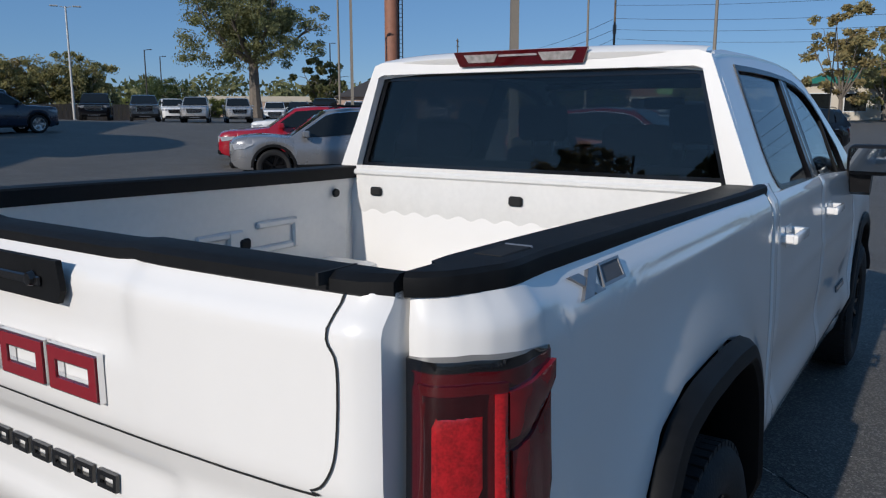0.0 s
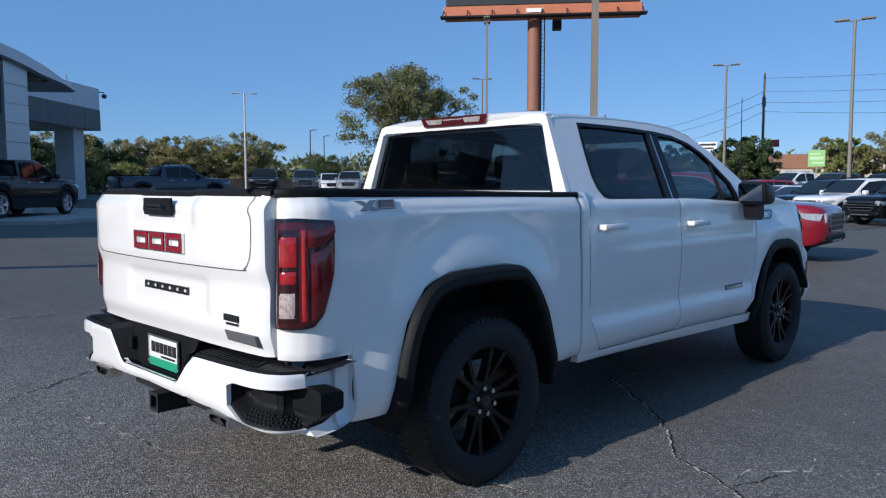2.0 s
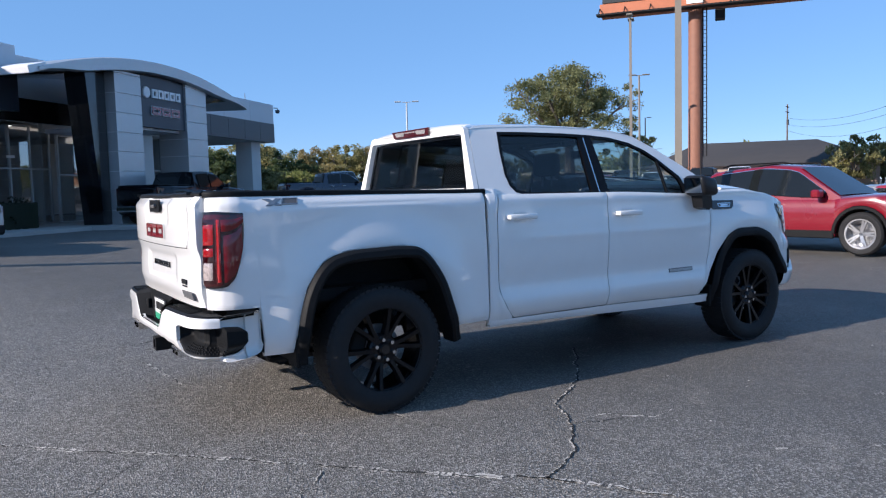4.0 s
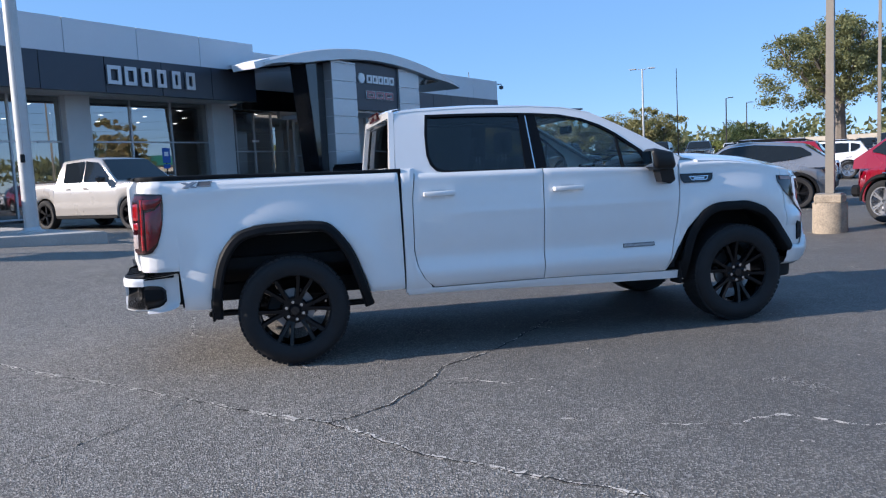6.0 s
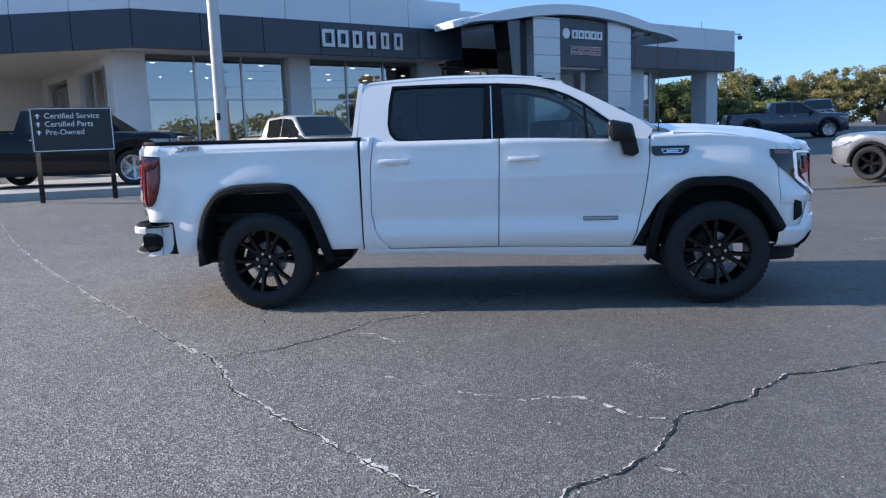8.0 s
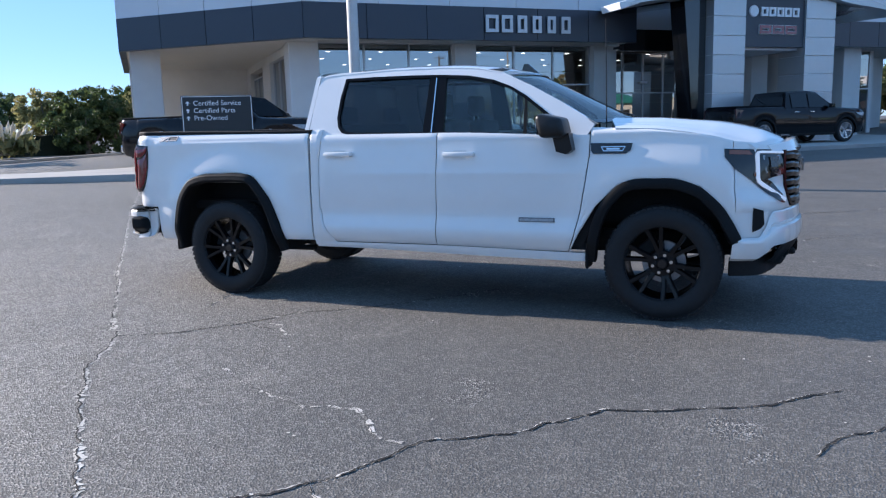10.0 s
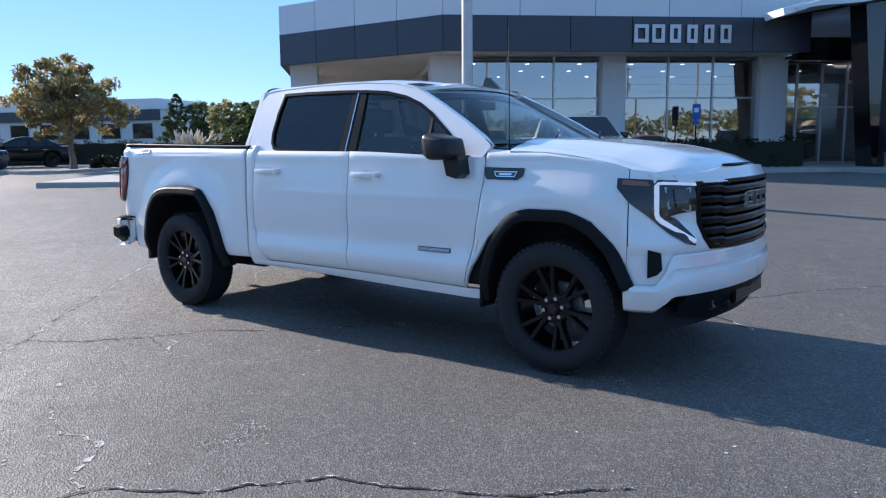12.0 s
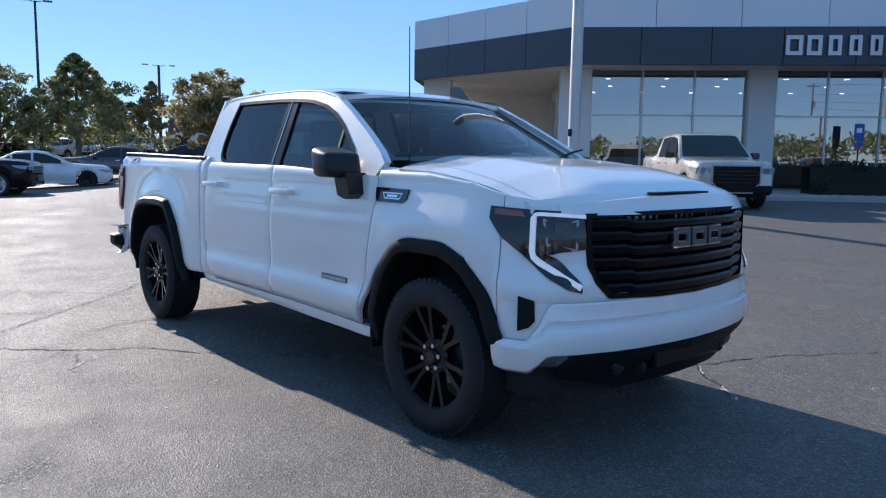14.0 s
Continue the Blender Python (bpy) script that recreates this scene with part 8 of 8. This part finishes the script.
def tree(x, y, h, spread, material, label, trunk=0.3, clumps=70, per=70, size=0.16, trunk_h=0.3, shape="round", lean=0.0, category="tree"):
    """A tree: tapered trunk, limbs that fork, and a ragged crown of small leaf blades on them."""
    T = thing("tree", label, category, on(x, y))
    tr = bmesh.new()
    th = h * trunk_h
    pts = [Vector((lean * t * t + 0.05 * math.sin(t * 5), 0.04 * math.sin(t * 7 + x), th * t)) for t in (0, 0.3, 0.65, 1.0)]
    tube(tr, pts, [trunk * 1.35, trunk, trunk * 0.85, trunk * 0.75], 9)
    part("trunk", tr, M_BARK, T)
    ends = []
    nl = 7 if shape != "cone" else 1
    for i in range(nl):
        a = 2 * math.pi * i / nl + random.uniform(-0.3, 0.3)
        limb = bmesh.new()
        if shape == "cone":
            tube(limb, [pts[-1], Vector((0, 0, h * 0.97))], [trunk * 0.7, 0.03], 7)
        else:
            out = spread * random.uniform(0.45, 0.8) * (0.35 if i == 0 else 1)
            e = pts[-1] + Vector((math.cos(a) * out, math.sin(a) * out, (h - th) * random.uniform(0.45, 0.85)))
            mid = pts[-1].lerp(e, 0.5) + Vector((0, 0, -0.06 * h * (0 if i == 0 else 1) + random.uniform(-0.1, 0.25)))
            tube(limb, [pts[-1], mid, e], [trunk * 0.5, trunk * 0.3, trunk * 0.1], 6)
            for j in range(3):
                f = mid.lerp(e, random.uniform(0.1, 0.9))
                g = f + Vector((random.uniform(-1, 1), random.uniform(-1, 1), random.uniform(0.1, 0.9))) * spread * 0.28
                tube(limb, [f, g], [trunk * 0.18, trunk * 0.05], 5)
                ends.append(g)
            ends += [e, mid]
        part("limb", limb, M_BARK, T)
    cs, rs = [], []
    for i in range(clumps):
        if shape == "cone":
            t = random.random() ** 0.8
            rad = spread * (1 - t) ** 0.75 * random.uniform(0.5, 1.0)
            a = random.random() * 6.283
            cs.append((math.cos(a) * rad, math.sin(a) * rad, h * lerp(trunk_h, 0.98, t)))
            rs.append(spread * 0.17 * random.uniform(0.6, 1.3) * (1.2 - t))
        else:
            a, t = random.random() * 6.283, random.random()
            cz = lerp(th * 0.95, h, t)
            if shape == "umbrella":
                prof = max(0.15, math.sin(math.pi * min(1, 0.18 + 0.82 * t)) ** 0.7)
            else:
                prof = max(0.12, math.sin(math.pi * (0.08 + 0.86 * t)) ** 0.6)
            rad = spread * prof * (random.random() ** 0.45)
            lump = 1 + 0.25 * noise.noise(Vector((math.cos(a) * 1.7 + x, math.sin(a) * 1.7 + y, cz * 0.3)))
            c = Vector((math.cos(a) * rad * lump + lean, math.sin(a) * rad * lump, cz))
            if ends and random.random() < 0.45:
                c = random.choice(ends).lerp(c, 0.35)
            cs.append(tuple(c))
            rs.append(spread * random.uniform(0.06, 0.15) if shape == "umbrella" else spread * random.uniform(0.08, 0.20))
    rs = np.repeat(np.array(rs)[:, None], 3, 1)
    leaves("crown", cs, rs, per, size, material, T)
    return T


def bush(x, y, w, d, h, material, label, turn=0, clumps=24, per=110, size=0.07, category="bush"):
    T = thing("bush", label, category, on(x, y, turn))
    cs = [(random.uniform(-w / 2, w / 2), random.uniform(-d / 2, d / 2), random.uniform(0.12, 0.9) * h) for _ in range(clumps)]
    r = min(w, d, h) * 0.36
    leaves("foliage", cs, np.repeat(np.full((clumps, 1), r), 3, 1), per, size, material, T)
    bm = bmesh.new()
    for i in range(5):
        tube(bm, [(random.uniform(-w / 4, w / 4), random.uniform(-d / 4, d / 4), 0), (random.uniform(-w / 3, w / 3), random.uniform(-d / 3, d / 3), h * 0.6)], [0.03, 0.01], 5)
    part("stems", bm, M_BARK, T)
    return T


def hedge(a, b, depth, h, material, label, z=None):
    a, b = Vector((*a, 0)), Vector((*b, 0))
    m = a.lerp(b, 0.5)
    L = (b - a).length
    ang = math.degrees(math.atan2(b.y - a.y, b.x - a.x))
    T = thing("hedge", label, "hedge", pose(m.x, m.y, gz(m.x, m.y) if z is None else z, 0, 0, ang))
    n = int(L / 0.35)
    core = bmesh.new()
    sheet(core, lambda u, v: Vector((lerp(-L / 2, L / 2, u), (-1, -1, 1, 1)[int(round(v * 3))] * depth * 0.36, (0.0, h * 0.85, h * 0.85, 0.0)[int(round(v * 3))] + 0.03 * math.sin(u * 90))), 40, 3)
    part("core", core, LEAF_HEDGE, T)
    cs = [(lerp(-L / 2, L / 2, random.random()), random.uniform(-0.4, 0.4) * depth, random.choice((random.uniform(0.05, 0.95), random.uniform(0.75, 0.95))) * h) for _ in range(n * 3)]
    leaves("foliage", cs, np.repeat(np.full((len(cs), 1), 0.28 * min(1.0, h)), 3, 1), 45, 0.055, material, T)
    return T


# north-east: the big oak and what stands round it
tree(68.0, 72.5, 16.2, 9.9, LEAF_OAK, "broad live oak with a forked trunk and open crown", 0.75, 280, 120, 0.17, 0.42, "umbrella")
tree(74.0, 66.5, 7.2, 4.0, LEAF_OAK, "round olive green tree beside the oak", 0.3, 60, 90, 0.26, 0.2)
E0 = (-2.68, -2.86)
for bearing, dist, h, sp, mt, label in ((65.4, 72, 6.2, 3.6, LEAF_RUST, "bronze-green ornamental tree"), (63.3, 72, 6.6, 3.6, LEAF_OLIVE, "olive green ornamental tree"), (61.4, 74, 6.9, 3.4, LEAF_RUST, "bronze-green ornamental tree"), (59.2, 72, 7.6, 3.9, LEAF_OLIVE, "olive green ornamental tree"), (57.4, 74, 6.9, 3.4, LEAF_OLIVE, "olive green ornamental tree"),
                                        (54.9, 95, 3.4, 3.0, LEAF_BRIGHT, "small bright green tree"), (53.0, 105, 7.0, 5.0, LEAF_DARK, "round dark green tree far off"), (51.4, 98, 3.2, 3.0, LEAF_OLIVE, "low olive tree far off"), (49.3, 110, 3.4, 3.6, LEAF_BRIGHT, "low bright tree far off"),
                                        (68.0, 66, 5.4, 4.0, LEAF_DARK, "dark green tree behind the showroom"), (70.5, 66, 6.6, 4.2, LEAF_OLIVE, "tall olive tree behind the showroom"), (72.6, 62, 5.6, 4.0, LEAF_DARK, "dark green tree behind the showroom"), (74.5, 62, 5.2, 3.8, LEAF_DARK, "dark green tree behind the showroom"), (66.8, 58, 2.7, 2.8, LEAF_BRIGHT, "broad bright green shrub"), (69.8, 56, 3.2, 3.0, LEAF_OLIVE, "broad olive shrub"), (76.5, 60, 4.6, 3.6, LEAF_OLIVE, "olive tree behind the showroom")):
    x, y = polar(*E0, bearing, dist)
    tree(x, y, h * 0.70, sp * 0.95, mt, label + " in the row behind the lot", 0.16, 100, 130, 0.105, 0.10)
# east
for bearing, dist, h, sp, mt, label in ((8.0, 72, 10.5, 3.2, LEAF_RUST, "tall sparse tree in autumn colour"), (5.2, 85, 9.0, 4.5, LEAF_OLIVE, "olive tree behind the green roof"), (3.0, 85, 9.0, 4.5, LEAF_DARK, "dark tree behind the green roof"), (28.2, 92, 6.0, 3.6, LEAF_OLIVE, "olive tree far off"), (26.6, 100, 5.0, 3.4, LEAF_OAK, "green tree far off"),
                                        (17.9, 92, 6.4, 2.3, LEAF_BRIGHT, "bright green tree far off"), (16.8, 93, 6.2, 2.3, LEAF_BRIGHT, "bright green tree far off"), (14.7, 96, 7.0, 4.2, LEAF_OLIVE, "olive tree far off")):
    x, y = polar(-2.97, -3.93, bearing, dist)
    tree(x, y, h * 0.9, sp, mt, label + " past the east row", 0.2, 80, 75, 0.17, 0.2)
x, y = polar(-2.97, -3.93, 23.3, 88)
tree(x, y, 5.7, 3.9, LEAF_DARK, "dense round dark green tree past the east row", 0.3, 190, 120, 0.17, 0.06)
# west
E1_ = (6.73, -3.51)
x, y = polar(*E1_, 163.9, 58)
tree(x, y, 7.4, 4.8, LEAF_OLIVE, "broad feathery bald cypress", 0.28, 230, 70, 0.15, 0.14, "cone")
for bearing, dist, h, sp, mt, label, sh in ((168.6, 60, 6.6, 4.4, LEAF_OAK, "green tree beside the cypress", "round"), (161.6, 70, 6.0, 4.0, LEAF_DARK, "dark tree beside the cypress", "round"), (159.2, 66, 6.0, 2.4, LEAF_RUST, "slim bronze-green tree", "cone"), (171.5, 62, 8.0, 5.0, LEAF_DARK, "dark tree at the lot's edge", "round"), (175, 66, 9.0, 5.0, LEAF_OLIVE, "olive tree at the lot's edge", "round")):
    x, y = polar(*E1_, bearing, dist)
    tree(x, y, h, sp, mt, label + " over the west lot", 0.2, 110, 75, 0.14, 0.15, sh)
tree(-24.4, 11.2, 4.4, 2.35, LEAF_RUST, "crepe myrtle with bronze leaves and several stems", 0.13, 150, 80, 0.10, 0.3)
E2_ = (5.21, -5.9)
for bearing, dist, h, sp, mt, label, sh in ((144.2, 84, 5.4, 2.2, LEAF_DARK, "dark conifer behind the hedge", "cone"), (142.4, 82, 4.4, 3.0, LEAF_DARK, "dark green tree behind the hedge", "round"), (139.6, 50, 3.5, 2.2, LEAF_OLIVE, "olive tree near the canopy", "round"), (137.6, 47, 3.5, 2.6, LEAF_DARK, "dark dense tree near the canopy", "round"), (135.6, 48, 3.6, 2.6, LEAF_DARK, "dark dense tree near the canopy", "round"), (133, 48, 4.0, 2.8, LEAF_OAK, "green tree near the canopy", "round")):
    x, y = polar(*E2_, bearing, dist)
    tree(x, y, h, sp, mt, label, 0.18, 100, 85, 0.12, 0.06, sh)
hedge((-37.0, 12.5), (-31.0, 27.5), 1.4, 1.3, LEAF_HEDGE, "long clipped dark green hedge")
hedge(bw(11.4, 0.9), bw(16.6, 0.9), 1.0, 1.0, LEAF_HEDGE, "clipped hedge under the showroom window", 0.5)
bm = bmesh.new()
kerb = spline([(-27.5, 9.6), (-24.5, 9.3), (-22.9, 10.2), (-22.4, 12.5), (-23.2, 16.0), (-24.6, 20.0), (-26.5, 25.0)], 6)
tube(bm, [(kx, ky, gz(kx, ky) + 0.03) for kx, ky in kerb], 0.13, 4)
solid("island_kerb", bm, M_CONCRETE, "low concrete kerb round the planted island", "kerb", kind="structure", smooth=None)
bush(-25.6, 13.4, 1.1, 1.0, 0.5, LEAF_HEDGE, "low dark green shrub on the planted island")
bush(-25.4, 15.2, 1.5, 1.1, 0.6, LEAF_DARK, "low green shrub on the planted island")
# pampas grass
x, y = polar(*E2_, 142.6, 43)
PG = thing("pampas_grass", "pampas grass with pale feathery plumes behind the hedge", "grass", on(x, y))
M_PLUME = mat("pampas_plume", (0.62, 0.55, 0.43), 0.9, var=0.15)
for i in range(46):
    a, r = random.random() * 6.283, random.uniform(0.1, 1.0)
    e = Vector((math.cos(a) * r * 1.25, math.sin(a) * r * 1.25, random.uniform(1.0, 1.6)))
    bm = bmesh.new()
    s = Vector((math.cos(a) * r * 0.4, math.sin(a) * r * 0.4, 0.2))
    tube(bm, [s, s.lerp(e, 0.7), e, e + (e - s) * 0.18], [0.015, 0.03, 0.085, 0.01], 6)
    part("plume", bm, M_PLUME, PG)
leaves("blades", [(random.uniform(-0.8, 0.8), random.uniform(-0.8, 0.8), 0.7) for _ in range(20)], np.repeat(np.full((20, 1), 0.6), 3, 1), 40, 0.3, LEAF_OLIVE, PG)

# far woods all round
cs = []
for i in range(520):
    b = random.uniform(-180, 180)
    d = random.uniform(150, 210)
    hh = 5.5 + 3.0 * noise.noise(Vector((math.cos(radians(b)) * 6, math.sin(radians(b)) * 6, 0)))
    cs.append((*polar(0, 0, b, d), random.uniform(0.5, 1.0) * hh + 1.0))
ob = leaves("far_woods", cs, np.repeat(np.full((len(cs), 1), 4.2), 3, 1), 90, 0.75, LEAF_OAK)
tagged(ob, "low green belt of far woods on the horizon", "woods", kind="stuff")

# ---- far buildings ----
M_DKROOF = mat("dark_shingle_roof", (0.055, 0.05, 0.048), 0.85, var=0.15, scale=2)
M_PINK = mat("pale_pink_wall", (0.46, 0.33, 0.26), 0.85, var=0.06, scale=1)
M_BEIGE = mat("beige_wall", (0.50, 0.45, 0.37), 0.85, var=0.06, scale=1)
M_GREENROOF = mat("green_metal_roof", (0.03, 0.22, 0.13), 0.5, var=0.08)
M_BRICK = mat("brown_brick_wall", (0.26, 0.13, 0.08), 0.85, var=0.15, scale=6)


def far_building(x, y, turn, w, d, h, wall_m, roof_m, label, roof="hip", band=None, windows=5, rise=0.10):
    B = thing("building", label, "building", on(x, y, turn))
    part("wall", nbox(-w / 2, w / 2, -d / 2, d / 2, -1, h), wall_m, B)
    if roof == "hip":
        bm = bmesh.new()
        a = [bm.verts.new((sx * (w / 2 + 0.6), sy * (d / 2 + 0.6), h)) for sx, sy in ((-1, -1), (1, -1), (1, 1), (-1, 1))]
        t = [bm.verts.new((sx * w / 2 * 0.55, sy * d / 2 * 0.3, h + w * rise)) for sx, sy in ((-1, -1), (1, -1), (1, 1), (-1, 1))]
        for i in range(4):
            bm.faces.new((a[i], a[(i + 1) % 4], t[(i + 1) % 4], t[i]))
        bm.faces.new(t)
        bm.faces.new(a[::-1])
        part("roof", bm, roof_m, B)
    else:
        part("roof", nbox(-w / 2 - 0.15, w / 2 + 0.15, -d / 2 - 0.15, d / 2 + 0.15, h - (band or 0.5), h + 0.05), roof_m, B)
    for i in range(windows):
        xx = lerp(-w / 2, w / 2, (i + 0.5) / windows)
        wn_ = new("window")
        wn_.parent = B
        part("pane", nbox(xx - w / windows * 0.3, xx + w / windows * 0.3, -d / 2 - 0.06, -d / 2 - 0.02, 0.9, min(h - 0.9, 2.6)), M_CARGLASS, wn_)
        part("window_frame", nbox(xx - w / windows * 0.33, xx + w / windows * 0.33, -d / 2 - 0.03, -d / 2 + 0.02, 0.8, min(h - 0.8, 2.7)), M_ALU, wn_)
    return B


x, y = polar(-1.35, -6.2, 36.0, 100)
far_building(x, y, -50, 24, 14, 2.5, M_PINK, M_DKROOF, "restaurant with pale walls and dark hipped roof", rise=0.12)
x, y = polar(-1.94, -1.37, 44.5, 130)
far_building(x, y, -45, 26, 8, 3.1, M_PINK, M_BEIGE, "long low pale building past the lot", "flat", 0.8)
x, y = polar(-1.94, -1.37, 3.2, 92)
far_building(x, y, -85, 16, 10, 3.6, M_BEIGE, M_GREENROOF, "beige building with green metal roof")
x, y = polar(-2.97, -3.93, 19.8, 120)
far_building(x, y, -70, 24, 10, 4.9, M_BEIGE, M_BRICK, "long pale building with brown roof band", "flat", 1.9)
x, y = polar(-2.97, -3.93, 13.5, 110)
far_building(x, y, -72, 14, 10, 4.4, M_BEIGE, M_BEIGE, "plain beige building past the road", "flat", 0.4)
x, y = polar(-2.97, -3.93, 25.6, 105)
PY = thing("pylon_sign", "white pylon sign of a motel with dark lettering bars", "sign", on(x, y, -64))
part("post", nbox(-0.35, 0.35, -0.25, 0.25, 0, 5.2), M_BEIGE, PY)
part("cabinet", nbox(-1.15, 1.15, -0.25, 0.25, 5.2, 6.3, 0.03), M_SIGNWHITE, PY)
part("text_bar", nbox(-0.95, 0.95, -0.29, -0.25, 5.85, 6.1), M_SIGNGREY, PY)
part("text_bar", nbox(-0.8, 0.7, -0.29, -0.25, 5.42, 5.6), M_SIGNGREY, PY)
x, y = polar(-2.97, -3.93, 18.8, 78)
M_PALEGREEN = mat("pale_green", (0.45, 0.62, 0.36), 0.5)
GS = thing("banner_sign", "bright green banner sign with pale bars", "sign", on(x, y, -71))
part("post", nbox(-0.05, 0.05, -0.05, 0.05, 0, 2.5), M_STEEL, GS)
part("banner", nbox(-0.70, 0.70, -0.05, 0.05, 2.45, 3.95), mat("lime_green", (0.27, 0.50, 0.17), 0.5), GS)
part("text_bar", nbox(-0.55, 0.30, -0.056, -0.05, 3.52, 3.66), M_PALEGREEN, GS)
part("text_bar", nbox(-0.55, 0.55, -0.056, -0.05, 3.08, 3.34), M_PALEGREEN, GS)
part("text_bar", nbox(-0.4, 0.55, -0.056, -0.05, 2.70, 2.86), M_PALEGREEN, GS)
x, y = polar(-2.82, -3.39, 21.2, 95)
RS = thing("red_sign", "red shop sign on a thin steel post far off", "sign", on(x, y, -69))
part("post", nbox(-0.08, 0.08, -0.06, 0.06, 0, 5.2), M_STEEL, RS)
part("sign_face", nbox(-0.7, 0.7, -0.1, 0.1, 5.1, 5.9, 0.03), mat("sign_red", (0.42, 0.03, 0.03), 0.5), RS)
# the used-car building to the west
WB_ = far_building(-85.0, 46.4, 21.7, 25.2, 9, 5.3, M_STUCCO, M_BWHITE, "low white sales building with dark fascia band", "flat", 1.15, 6)
part("fascia", nbox(-12.8, 12.8, -4.8, -4.4, 2.95, 4.15), M_BGREY, WB_, "dark fascia band")
far_building(-74.5, 52.0, 55, 9, 8, 4.6, M_STUCCO, M_STUCCO, "white annex with two small lamps", "flat", 0.3, 2)
# low wooden fence in the north
fx0, fy0 = polar(-2.68, -2.86, 61, 68)
fx1, fy1 = polar(-2.68, -2.86, 54, 72)
F = thing("wooden_fence", "low brown wooden fence below the trees", "fence", on((fx0 + fx1) / 2, (fy0 + fy1) / 2, math.degrees(math.atan2(fy1 - fy0, fx1 - fx0))))
L_f = math.dist((fx0, fy0), (fx1, fy1))
for i in range(int(L_f / 0.3)):
    part("board", nbox(-L_f / 2 + i * 0.3, -L_f / 2 + i * 0.3 + 0.27, -0.02, 0.02, 0, 1.3 + 0.03 * math.sin(i * 3)), M_WOOD, F, smooth=None)
